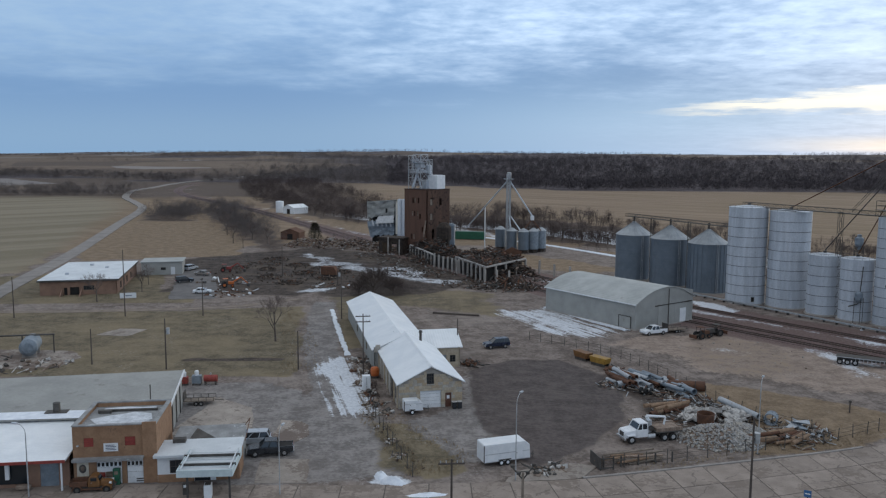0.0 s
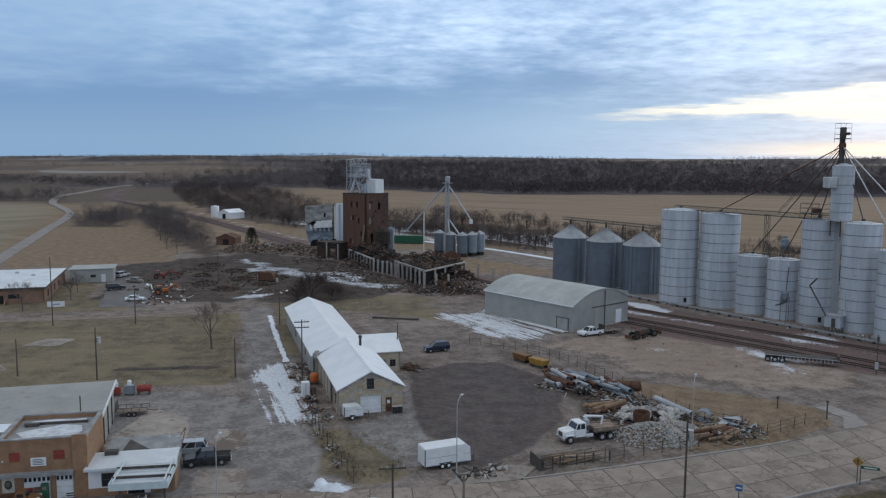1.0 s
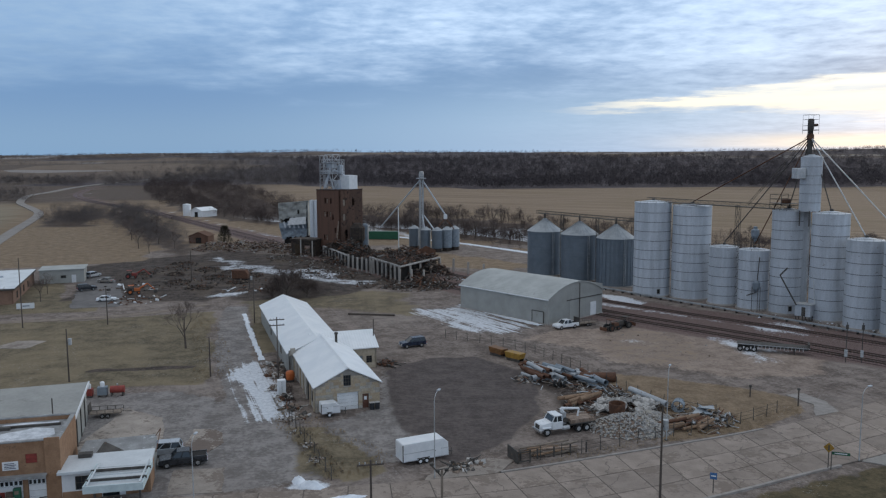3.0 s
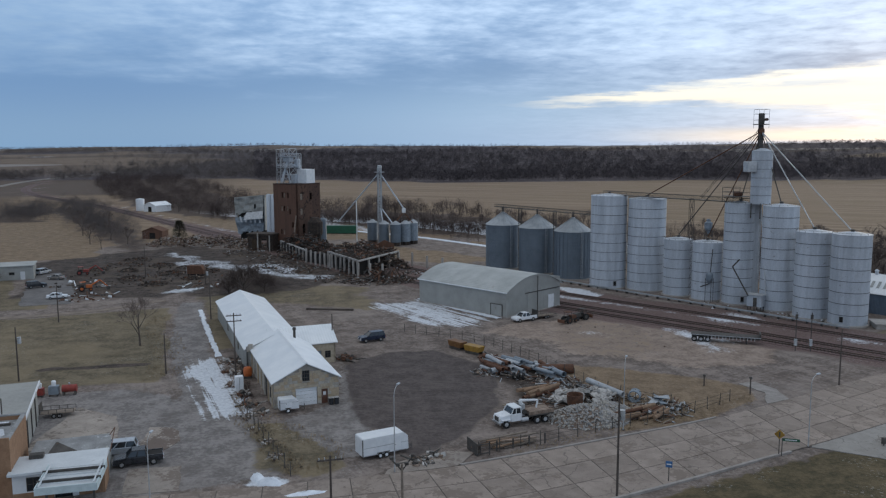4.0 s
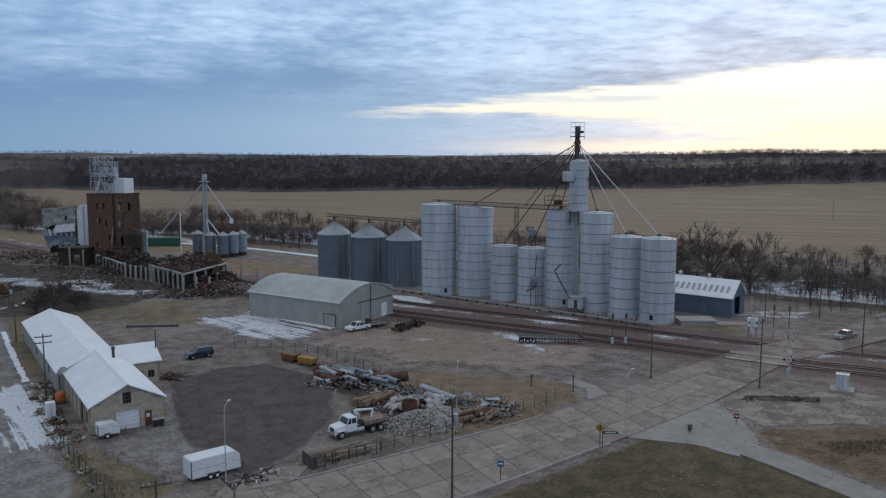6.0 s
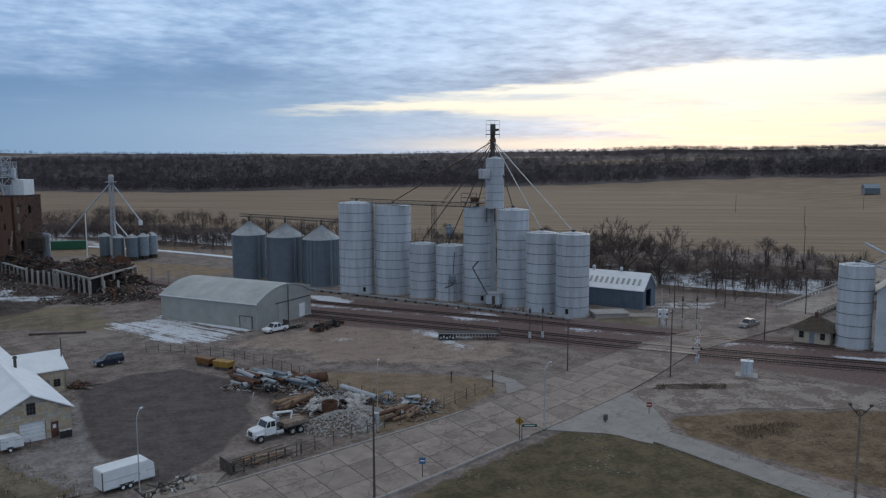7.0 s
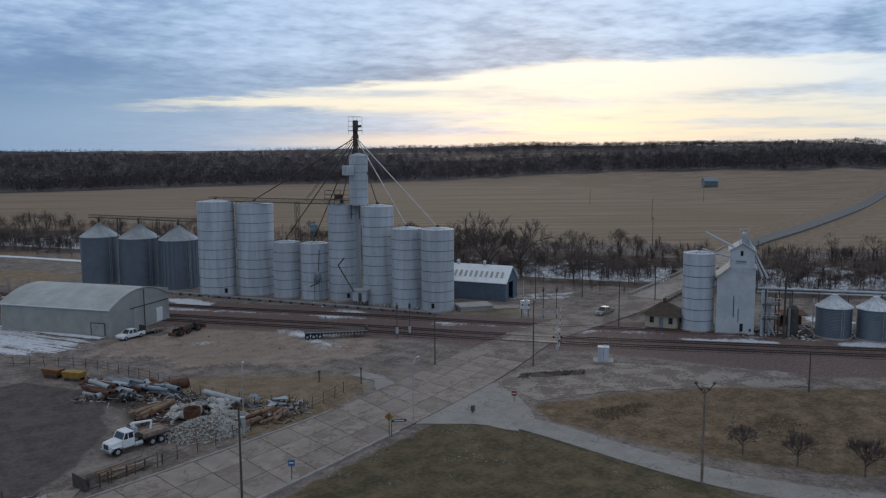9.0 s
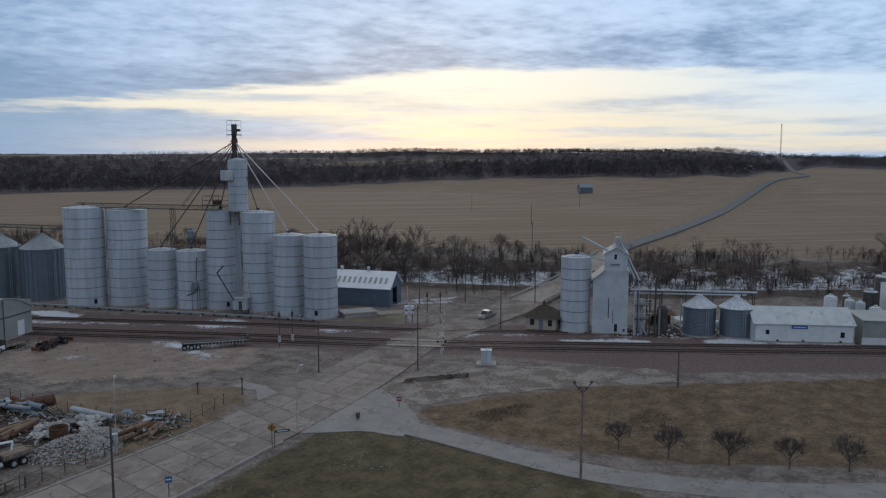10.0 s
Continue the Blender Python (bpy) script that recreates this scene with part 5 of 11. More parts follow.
# ---- round-roofed store ----
def make_quonset():
    t = thing("round_roofed_store", "long grey sheet-metal store with shallow curved roof", "warehouse", 39.8, 161.8, 0, 36)
    w, l, e, top = 18.6, 26.8, 5.6, 8.3
    arc = [(w * k / 16, e + (top - e) * (1 - ((k - 8) / 8) ** 2) ** 1.0) for k in range(17)]
    head = lambda x: float(np.interp(x, [p[0] for p in arc], [p[1] for p in arc]))
    for name, y in (("front_wall", 0.0), ("rear_wall", l - 0.2)):
        crown = [(x, z - 0.05) for x, z in arc[::-1]]
        if y == 0.0:
            crown = [(w, 6.9), (w * 0.56, top + 0.15)] + [p for p in crown if p[0] < w * 0.5]
        bm = prism([(0, 0), (w, 0), *crown], y, y + 0.2, "y")
        part(name, bm, SHEET_GREY, t)
    for name, x in (("side_wall", 0.0), ("side_wall", w - 0.2)):
        part(name, box(x, 0.2, 0, x + 0.2, l - 0.2, e - 0.02), SHEET_GREY_Y, t)
    arc2 = [(-0.35, e - 0.2), *arc, (w + 0.35, e - 0.2)]
    bm = prism([(x, z + 0.06) for x, z in arc2] + [(x, z - 0.04) for x, z in arc2[::-1]], -0.25, l + 0.25, "y")
    part("roof", bm, ROOF_GREY, t, "shallow curved sheet roof")
    for x in (-0.42, w + 0.34):
        part("eave_trim", box(x, -0.3, e - 0.32, x + 0.08, l + 0.3, e - 0.1), PAINT_WHITE, t)
    part("white_door", box(14.2, -0.08, 0.1, 16.2, -0.01, 3.2, bevel=0.02), PAINT_WHITE, t, "white personnel door")
    part("sliding_door", box(7.0, -0.07, 0.05, 12.4, -0.012, 4.4, bevel=0.02), SHEET_GREY, t)
    part("door_track", box(6.0, -0.14, 4.42, 18.2, -0.02, 4.6), STEEL_DARK, t)
    part("side_hatch", box(-0.09, 1.4, 0.2, -0.01, 4.4, 2.6, bevel=0.02), SHEET_GREY, t)
    part("hatch_frame", box(-0.12, 1.2, 2.6, -0.02, 4.6, 2.75, box(-0.12, 1.2, 0.1, -0.02, 1.38, 2.6, box(-0.12, 4.42, 0.1, -0.02, 4.6, 2.6))), STEEL_DARK, t)
    part("downpipe", tube((10.2, -0.2, 0.1), (10.2, -0.2, 7.9), 0.08, seg=6), STEEL_DARK, t)
    part("plinth", box(-0.12, -0.12, -0.2, w + 0.12, l + 0.12, 0.25), CONCRETE, t)
    return t


make_quonset()


# ---- doors and windows ----
def window(parent, x0, z0, x1, z1, y=0.0, bars=(2, 3), frame_mat=None, m=None):
    """A window set into an opening of a wall that faces -y."""
    frame_mat = frame_mat or STEEL_DARK
    w = part("window", box(x0, y + 0.1, z0, x1, y + 0.14, z1), GLASS, parent, "dark window with small panes", m=m)
    f = 0.07
    bm = box(x0, y + 0.03, z0, x0 + f, y + 0.12, z1)
    box(x1 - f, y + 0.03, z0, x1, y + 0.12, z1, bm)
    box(x0 + f, y + 0.03, z0, x1 - f, y + 0.12, z0 + f, bm)
    box(x0 + f, y + 0.03, z1 - f, x1 - f, y + 0.12, z1, bm)
    for k in range(1, bars[0]):
        x = x0 + (x1 - x0) * k / bars[0]
        box(x - 0.025, y + 0.04, z0 + f, x + 0.025, y + 0.11, z1 - f, bm)
    for k in range(1, bars[1]):
        z = z0 + (z1 - z0) * k / bars[1]
        box(x0 + f, y + 0.05, z - 0.025, x1 - f, y + 0.1, z + 0.025, bm)
    part("window_frame", bm, frame_mat, w)
    return w


def sectional_door(parent, x0, z0, x1, z1, y=0.0, rows=4, mat=None, panes=0, m=None):
    """An overhead door of separate panels."""
    door = part("overhead_door", box(x0, y + 0.1, z0, x1, y + 0.13, z1), STEEL_DARK, parent, m=m)
    h = (z1 - z0) / rows
    for k in range(rows):
        part("door_panel", box(x0 + 0.03, y + 0.05, z0 + h * k + 0.015, x1 - 0.03, y + 0.12, z0 + h * (k + 1) - 0.015, bevel=0.012), mat or PAINT_WHITE, door)
    for k in range(panes):
        w = (x1 - x0) / panes
        part("pane", box(x0 + w * k + w * 0.18, y + 0.035, z0 + h * (rows - 1) + 0.1, x0 + w * (k + 1) - w * 0.18, y + 0.055, z0 + h * rows - 0.1), GLASS, door)
    return door


def stonework(parent, width, height, head, holes, m, course=0.42, seed=3):
    """Coursed blocks on a wall's face, each a piece of its own."""
    r = random.Random(seed)
    cache = {}
    z, k = 0.05, 0
    while z < height:
        ch = course * r.choice((0.8, 1.0, 1.0, 1.15))
        x = -r.uniform(0, 0.4)
        while x < width:
            bw = r.choice((0.5, 0.7, 0.9, 1.1))
            a, b = max(x, 0.0), min(x + bw, width)
            x += bw
            if b - a < 0.15:
                continue
            top = min(head(a + 0.02), head(b - 0.02))
            if z + ch > top:
                continue
            if any(a < h[2] + 0.02 and b > h[0] - 0.02 and z < h[3] + 0.02 and z + ch > h[1] - 0.02 for h in holes):
                # keep what lies beside the opening
                for h in holes:
                    if a < h[2] and b > h[0] and z < h[3] and z + ch > h[1]:
                        if h[0] - a > 0.2:
                            b = h[0]
                        elif b - h[2] > 0.2:
                            a = h[2]
                        else:
                            a = b
                if b - a < 0.15:
                    continue
            key = (round(b - a, 1), round(ch, 2), r.randrange(3))
            if key not in cache:
                bm = box(0.015, -0.035 - 0.015 * key[2], 0.015, max(0.05, key[0] - 0.015), 0.01, ch - 0.015)
                cache[key] = mesh_of("stone", bm, STONE[key[2]])
            part("stone", cache[key], None, parent, m=m @ Matrix.Translation((a, 0, z)))
        z += ch


# ---- stone workshop with white metal roof ----
def gable_roof(parent, x0, x1, y0, y1, eave, ridge, mat, over=0.35, thick=0.14, label="", axis="y"):
    mid = (x0 + x1) / 2
    drop = (ridge - eave) / (mid - x0) * over
    for a, b in (((x0 - over, eave - drop), (mid, ridge)), ((mid, ridge), (x1 + over, eave - drop))):
        if axis == "y":
            c = [(a[0], y0 - over, a[1]), (b[0], y0 - over, b[1]), (b[0], y1 + over, b[1]), (a[0], y1 + over, a[1])]
        else:
            c = [(y0 - over, a[0], a[1]), (y0 - over, b[0], b[1]), (y1 + over, b[0], b[1]), (y1 + over, a[0], a[1])]
        part("roof_slope", slab(*[(p[0], p[1], p[2] + thick) for p in c], thick), mat, parent, label)


def make_workshop():
    t = thing("stone_workshop", "limestone workshop with white ribbed metal roof and garage door", "workshop", -6.1, 109.6, 0, 12.3)
    w, e, r = 9.2, 3.75, 6.05
    head = lambda x: e + (r - e) * (1 - abs(x - w / 2) / (w / 2))
    holes = [(3.05, 0.0, 6.1, 2.55), (6.7, 0.0, 7.6, 2.1), (4.0, 3.5, 5.05, 5.05)]
    front = part("front_wall", holed(w, e, 0.4, holes, head), MORTAR, t)
    stonework(front, w, r, head, holes, Matrix.Identity(4))
    sectional_door(front, *holes[0], 0.08, 5)
    d = part("brown_door", box(6.72, 0.1, 0.02, 7.58, 0.16, 2.08), PAINT_BROWN, front, "brown door with a pale notice")
    part("notice", box(6.95, 0.08, 1.2, 7.35, 0.1, 1.7), PAINT_WHITE, d)
    part("handle", box(6.82, 0.05, 1.0, 6.9, 0.1, 1.1), CHROME, d)
    window(front, *holes[2], 0.0, (3, 3))
    part("sill", box(3.9, -0.1, 3.4, 5.15, 0.1, 3.5), STONE[1], front)
    part("lintel", box(2.85, -0.06, 2.55, 6.3, 0.1, 2.85), STONE[0], front)
    # long side towards the lane: wall with openings, darker and patched
    side = part("lane_wall", holed(20.0, e - 0.1, 0.4, [(2.0, 0.8, 3.2, 2.5), (5.2, 0.0, 6.6, 2.5), (9.0, 0.8, 10.2, 2.5), (12.0, 0.0, 15.0, 2.9), (17, 0.8, 18.2, 2.5)]), STONE[1], t,
                m=pose(0, 20.4, 0, 0, 0, -90))
    for a in (2.0, 9.0, 17.0):
        window(side, a, 0.8, a + 1.2, 2.5)
    part("dark_door", box(5.2, 0.12, 0, 6.6, 0.18, 2.5), PAINT_BROWN, side)
    part("dark_door", box(12.0, 0.12, 0, 15.0, 0.18, 2.9), STEEL_DARK, side)
    for k in range(7):
        part("pilaster", box(0.1 + 3.2 * k, -0.18, 0, 0.5 + 3.2 * k, 0.02, e - 0.15), STONE[k % 3], side)
    part("yard_wall", holed(20.0, e - 0.1, 0.4, [(3, 0.9, 4.2, 2.4), (8, 0.9, 9.2, 2.4), (13, 0.9, 14.2, 2.4)]), STONE[2], t, m=pose(w, 0.4, 0, 0, 0, 90))
    gable_roof(t, 0, w, 0, 22.0, e, r, ROOF_WHITE)
    part("ridge_cap", prism([(w / 2 - 0.3, r + 0.03), (w / 2, r + 0.22), (w / 2 + 0.3, r + 0.03)], -0.36, 22.2, "y"), PAINT_WHITE, t)
    # the long rear shed, a little wider towards the lane
    x0, x1, y0, y1 = -0.9, 8.7, 20.4, 64.5
    part("rear_lane_wall", box(x0, y0, 0, x0 + 0.3, y1, e - 0.1), SHEET_GREY_Y, t, "grey sheeted wall")
    part("rear_yard_wall", box(x1 - 0.3, y0 + 8.6, 0, x1, y1, e - 0.1), SHEET_GREY_Y, t)
    rh = lambda x: e - 0.05 + 2.0 * (1 - abs(x - (x1 - x0) / 2) / ((x1 - x0) / 2))
    part("rear_gable", holed(x1 - x0, e, 0.3, [], rh), SHEET_GREY, t, m=pose(x0, y1 - 0.3, 0))
    part("step_wall", box(x0, y0, 0, 0.0, y0 + 0.3, e + 0.4), SHEET_GREY, t)
    gable_roof(t, x0, x1, y0 + 0.4, y1, e - 0.05, e + 1.95, ROOF_WHITE)
    part("step_gable", prism([(0.1, e - 0.1), (w / 2, r - 0.05), (w - 0.1, e - 0.1)], 21.9, 22.2, "y"), ROOF_WHITE, t)
    part("dark_window", box(x0 - 0.03, 30.0, 1.4, x0 + 0.02, 31.4, 2.6), GLASS, t)
    part("dark_window", box(x0 - 0.03, 45.0, 1.4, x0 + 0.02, 46.4, 2.6), GLASS, t)
    # cross wing
    a, b = 20.9, 29.4
    wing = part("wing_wall", holed(b - a, 3.6, 0.35, [(5.6, 0.6, 7.4, 2.2)], lambda x: 3.6 + 1.9 * (1 - abs(x - (b - a) / 2) / ((b - a) / 2))), STONE[1], t, m=pose(13.9, a, 0, 0, 0, 90))
    window(wing, 5.6, 0.6, 7.4, 2.2)
    front_w = part("wing_front", holed(6.0, 3.6, 0.35, [(1.6, 0.0, 3.6, 2.2), (4.2, 0.9, 5.2, 2.1)]), STONE[0], t, m=pose(7.9, a, 0))
    window(front_w, 4.2, 0.9, 5.2, 2.1)
    part("wing_door", box(1.6, 0.12, 0, 3.6, 0.18, 2.2), TANK_BLUE, front_w)
    part("wing_rear", box(7.9, b - 0.35, 0, 13.9, b, 3.6), STONE[2], t)
    gable_roof(t, a, b, 3.5, 13.9, 3.6, 5.6, ROOF_WHITE_X, axis="x")
    part("stove_pipe", tube((6.9, 20.2, 4.6), (6.9, 20.2, 6.5), 0.22, seg=10, bm=tube((6.9, 20.2, 6.4), (6.9, 20.2, 6.75), 0.34, 0.26, seg=10)), STEEL_DARK, t)
    part("parapet", prism([(-0.9, 3.4), (-0.6, 4.6), (0.1, 4.6), (0.1, 3.4)], 19.9, 20.35, "y"), STONE[1], t)
    return t


make_workshop()


# ---- corner shop: brick garage, white-roofed store, warehouse and canopy ----
def make_garage():
    t = thing("brick_garage", "two-storey tan brick garage with flat gravel roof", "garage", -40.7, 83.3, 0, 8)
    w, d, h = 8.7, 8.6, 6.6
    doors = [(2.35, 0.0, 5.0, 2.55), (5.5, 0.0, 8.0, 2.55)]
    shut = [(1.15, 4.3, 2.15, 5.3), (5.4, 4.3, 6.5, 5.3)]
    front = part("front_wall", holed(w, h, 0.35, doors + shut), BRICK_TAN, t)
    for a in doors:
        sectional_door(front, *a, 0.06, 4, PAINT_WHITE, 6)
    for a in shut:
        s = part("shutter", box(a[0], 0.06, a[1], a[2], 0.14, a[3], bevel=0.02), PAINT_RED, front, "faded red boarded window")
        for k in range(4):
            part("board", box(a[0] + 0.04, 0.03, a[1] + 0.05 + 0.24 * k, a[2] - 0.04, 0.07, a[1] + 0.25 + 0.24 * k), PAINT_RED, s)
    for a, b, c in ((2.5, 0.35, 0.75), (3.3, 0.25, 0.8), (4.1, 0.4, 0.7)):
        part("door_painting", box(a, 0.03, 0.7 + b * 0.4, a + c, 0.05, 1.5 - b * 0.3), (PAINT_RED, TANK_BLUE, RUBBLE_TAN)[int(b * 10) % 3], front)
    part("ledge", box(0.05, -0.75, 3.0, 7.4, 0.0, 3.15, box(0.05, -0.78, 2.86, 7.4, -0.7, 3.2)), ROOF_GRAVEL, t, "narrow grey canopy ledge over the doors")
    part("pier", box(7.25, -0.14, 0, 8.75, 0.0, 6.9, bevel=0.02), BRICK_TAN, t)
    part("white_sign", box(3.2, -0.09, 3.75, 4.7, -0.02, 4.65), PAINT_WHITE, t, "white square sign with lettering bars")
    for k in range(4):
        part("sign_bar", box(3.4, -0.11, 3.9 + 0.17 * k, 4.5 - 0.15 * (k % 2), -0.088, 3.97 + 0.17 * k), SIGN_TEXT, t)
    part("poster", box(0.35, -0.06, 1.05, 1.55, -0.01, 2.75), POSTER_CREAM, t, "tall pale painted board with dark emblem")
    part("poster_emblem", tube((0.95, -0.08, 0), (0.95, -0.058, 0), 0.38, seg=20), STEEL_DARK, t, m=pose(0, 0, 1.9) @ Matrix.Diagonal((1, 1, 1.3, 1)))
    part("emblem_centre", tube((0.95, -0.1, 0), (0.95, -0.078, 0), 0.2, seg=16), RUBBLE_TAN, t, m=pose(0, 0, 1.95) @ Matrix.Diagonal((1, 1, 1.3, 1)))
    part("banner", box(6.35, -0.12, 0.08, 8.1, -0.06, 0.75), PAINT_WHITE, t, "low white banner with lettering bars")
    for k in range(2):
        part("banner_bar", box(6.5, -0.135, 0.22 + 0.25 * k, 7.9, -0.118, 0.36 + 0.25 * k), STEEL_DARK, t)
    part("wall_lamp", tube((0.6, -0.1, 4.5), (0.6, -0.45, 4.6), 0.1, seg=8), STEEL_PALE, t)
    for x0, x1, y0, y1 in ((0, 0.35, 0.35, d - 0.35), (w - 0.35, w, 0.35, d - 0.35)):
        part("side_wall", box(x0, y0, 0, x1, y1, h), BRICK_TAN, t)
    part("rear_wall", box(0, d - 0.35, 0, w, d, h), BRICK_TAN, t)
    part("rear_coping", box(-0.06, d - 0.36, h, w + 0.06, d + 0.06, h + 0.14), ROOF_GRAVEL, t)
    apart("coping", box(-0.06, -0.06, h, w + 0.06, 0.41, h + 0.12, box(-0.06, 0.41, h, 0.41, d - 0.36, h + 0.12, box(w - 0.41, 0.41, h, w + 0.06, d - 0.36, h + 0.12))), ROOF_GRAVEL, t)
    part("flat_roof", box(0.35, 0.35, h - 0.75, w - 0.35, d - 0.35, h - 0.45), ROOF_GRAVEL, t, "sunken grey gravel roof")
    apart("roof_curb", box(1.0, 6.2, h - 0.45, 7.6, 6.5, h - 0.2, box(1.2, 5.6, h - 0.45, 2.6, 6.2, h - 0.1)), STEEL_DARK, t)
    part("snow_patch", sheet([(1.4, 2.0), (6.6, 1.6), (7.6, 3.4), (7.2, 5.2), (5.0, 5.5), (2.6, 4.9), (1.2, 4.0)], h - 0.46, h - 0.41, 0.35, 2), FROSTED, t)
    part("snow_strip", sheet([(1.3, 6.9), (7.2, 6.9), (7.2, 7.7), (1.4, 7.6)], h - 0.46, h - 0.41, 0.2, 4), SNOW, t)
    part("vent_pipe", tube((6.2, d + 0.6, 4.6), (6.2, d + 0.6, 8.4), 0.07, seg=6), STEEL_DARK, t)
    return t


def make_store():
    t = thing("white_roofed_store", "low brick shop with broad white sloping roof", "shop", -40.9, 83.2, 0, 8)
    part("roof", slab((-32, -1.5, 3.55), (-0.15, -1.5, 3.55), (-0.15, 13.8, 4.35), (-32, 13.8, 4.35), 0.2), ROOF_WHITE, t, "white sloping metal roof")
    part("fascia", box(-32, -1.62, 3.28, -0.12, -1.5, 3.58), PAINT_RED, t, "dark red fascia")
    xs = [-31.9, -24, -16, -8.4, -5.2, -3.4, -2.2, -0.4]
    part("front_wall", box(-32, 0, 0, -20, 0.3, 3.3, box(-9.2, 0, 0, -7.6, 0.3, 3.3, box(-4.4, 0, 0, -3.2, 0.3, 3.3, box(-1.3, 0, 0, -0.2, 0.3, 3.3, box(-20, 0, 2.7, -0.2, 0.3, 3.29))))), BRICK_BROWN, t)
    part("shop_window", box(-20, 0.1, 0.5, -9.2, 0.16, 2.7), GLASS, t)
    part("shop_window", box(-7.6, 0.1, 0.5, -4.4, 0.16, 2.7), GLASS, t)
    apart("stall_riser", box(-20, 0.02, 0, -9.2, 0.28, 0.5, box(-7.6, 0.02, 0, -4.4, 0.28, 0.5)), BRICK_BROWN, t)
    part("shop_door", box(-3.2, 0.1, 0, -1.3, 0.18, 2.7), TANK_BLUE, t, "pale blue-green shop door")
    part("awning_board", box(-6.6, -0.4, 1.2, -6.2, -0.1, 2.8), PAINT_WHITE, t)
    part("seat", box(-5.4, -1.1, 0.3, -3.9, -0.5, 0.75, bevel=0.12), RUBBLE_TAN, t)
    for x in (-31, -20, -9.0, -0.6):
        part("post", box(x - 0.08, -1.4, 0, x + 0.08, -1.24, 3.35), PAINT_WHITE, t)
    part("rear_wall", box(-32, 13.4, 0, -0.2, 13.7, 4.1), BRICK_BROWN, t)
    part("roof_unit", box(-6.4, 11.2, 4.2, -3.8, 12.4, 4.75, bevel=0.05), STEEL_DARK, t, "dark vent unit on the roof edge")
    part("roof_vent", tube((-5.1, 11.8, 4.6), (-5.1, 11.8, 5.8), 0.42, seg=12), STEEL_DARK, t)
    return t


ROOF_DULL = surface("dull_beige_roof", (0.235, 0.232, 0.215), (0.345, 0.342, 0.32), 5.0, 0.4, 0.6, 0.1, 0.05, (0.20, 0.19, 0.17), 0.58)


def make_warehouse():
    t = thing("grey_warehouse", "long low warehouse with dull grey metal roof", "warehouse", -40.7, 83.3, 0, 11.5)
    part("roof_panel", slab((-46, 13.6, 4.55), (8.5, 8.6, 4.55), (8.5, 27.0, 5.15), (-46, 27.0, 5.15), 0.22), ROOF_DULL, t)
    part("frost_strip", slab((-46, 13.55, 4.575), (8.3, 8.58, 4.575), (8.3, 11.4, 4.668), (-46, 15.6, 4.66), 0.02), SNOW, t, "thin frost along the eave")
    part("gable_wall", prism([(8.9, 0), (26.6, 0), (26.6, 4.88), (8.9, 4.25)], 7.9, 8.2, "x"), SHEET_GREY_Y, t, "pale sheeted end wall")
    part("brick_return", box(8.2, 6.4, 0, 8.45, 13.5, 4.1), BRICK_TAN, t)
    part("rear_wall", box(-46, 26.3, 0, 7.9, 26.6, 4.85), SHEET_GREY, t)
    part("front_wall", box(-46, 14.2, 0, 7.9, 14.5, 4.4), BRICK_BROWN, t)
    for k in range(3):
        part("strut", box(8.2, 15.5 + 4 * k, 0, 8.34, 15.7 + 4 * k, 4.3), STEEL_DARK, t)
    part("edge_trim", slab((8.46, 8.5, 4.62), (8.62, 8.5, 4.62), (8.62, 27.1, 5.22), (8.46, 27.1, 5.22), 0.35), PAINT_WHITE, t)
    return t


def make_annex():
    t = thing("shop_annex", "low cream shop annex with flat white roof", "shop annex", -32.0, 84.3, 0, 8)
    part("front_wall", holed(6.2, 3.0, 0.25, [(1.3, 1.0, 3.2, 2.5), (3.9, 0, 5.6, 2.4)]), PAINT_WHITE, t)
    apart("brick_base", box(0.02, -0.06, 0, 1.3, 0.0, 0.9, box(1.3, -0.06, 0, 3.85, 0.0, 0.9)), BRICK_TAN, t)
    window(t, 1.3, 1.0, 3.2, 2.5, 0, (3, 2))
    part("door", box(3.9, 0.1, 0, 5.6, 0.16, 2.4), GLASS, t)
    apart("side_wall", box(8.5, 0.0, 0, 8.75, 4.0, 3.0, box(0, 0.25, 0, 0.2, 4.0, 3.0)), BRICK_TAN, t)
    part("rear_wall", box(0.2, 3.75, 0, 8.5, 4.0, 3.0), BRICK_TAN, t)
    part("front_return", box(6.2, 0.0, 0, 8.5, 0.25, 3.0), BRICK_TAN, t)
    part("roof", box(-0.3, -0.75, 3.0, 8.9, 4.3, 3.3, bevel=0.03), MEMBRANE, t, "flat off-white roof")
    part("roof_box", box(1.1, 3.0, 3.3, 2.5, 3.9, 3.75, bevel=0.05), STEEL_DARK, t)
    # lean-to behind with a rusty ribbed roof
    part("lean_to_roof", slab((0.6, 4.4, 2.9), (9.0, 4.6, 2.9), (8.6, 9.0, 3.3), (0.9, 8.8, 3.3), 0.12), ROOF_GRAVEL, t, "weathered ribbed lean-to roof")
    apart("lean_to_wall", box(0.9, 8.5, 0, 8.5, 8.7, 3.1, box(8.4, 4.6, 0, 8.6, 8.5, 3.0)), SHEET_GREY, t)
    part("sagging_panel", slab((2.6, 4.5, 3.1), (6.0, 4.5, 3.0), (3.4, 6.6, 3.7), (3.2, 6.6, 3.7), 0.06), STEEL_DARK, t)
    apart("pipe_frame", tube((8.5, 8.6, 3.2), (9.1, 8.9, 4.0), 0.05, seg=5, bm=tube((9.1, 3.0, 3.3), (9.1, 8.9, 4.0), 0.05, seg=5)), RUST, t)
    return t


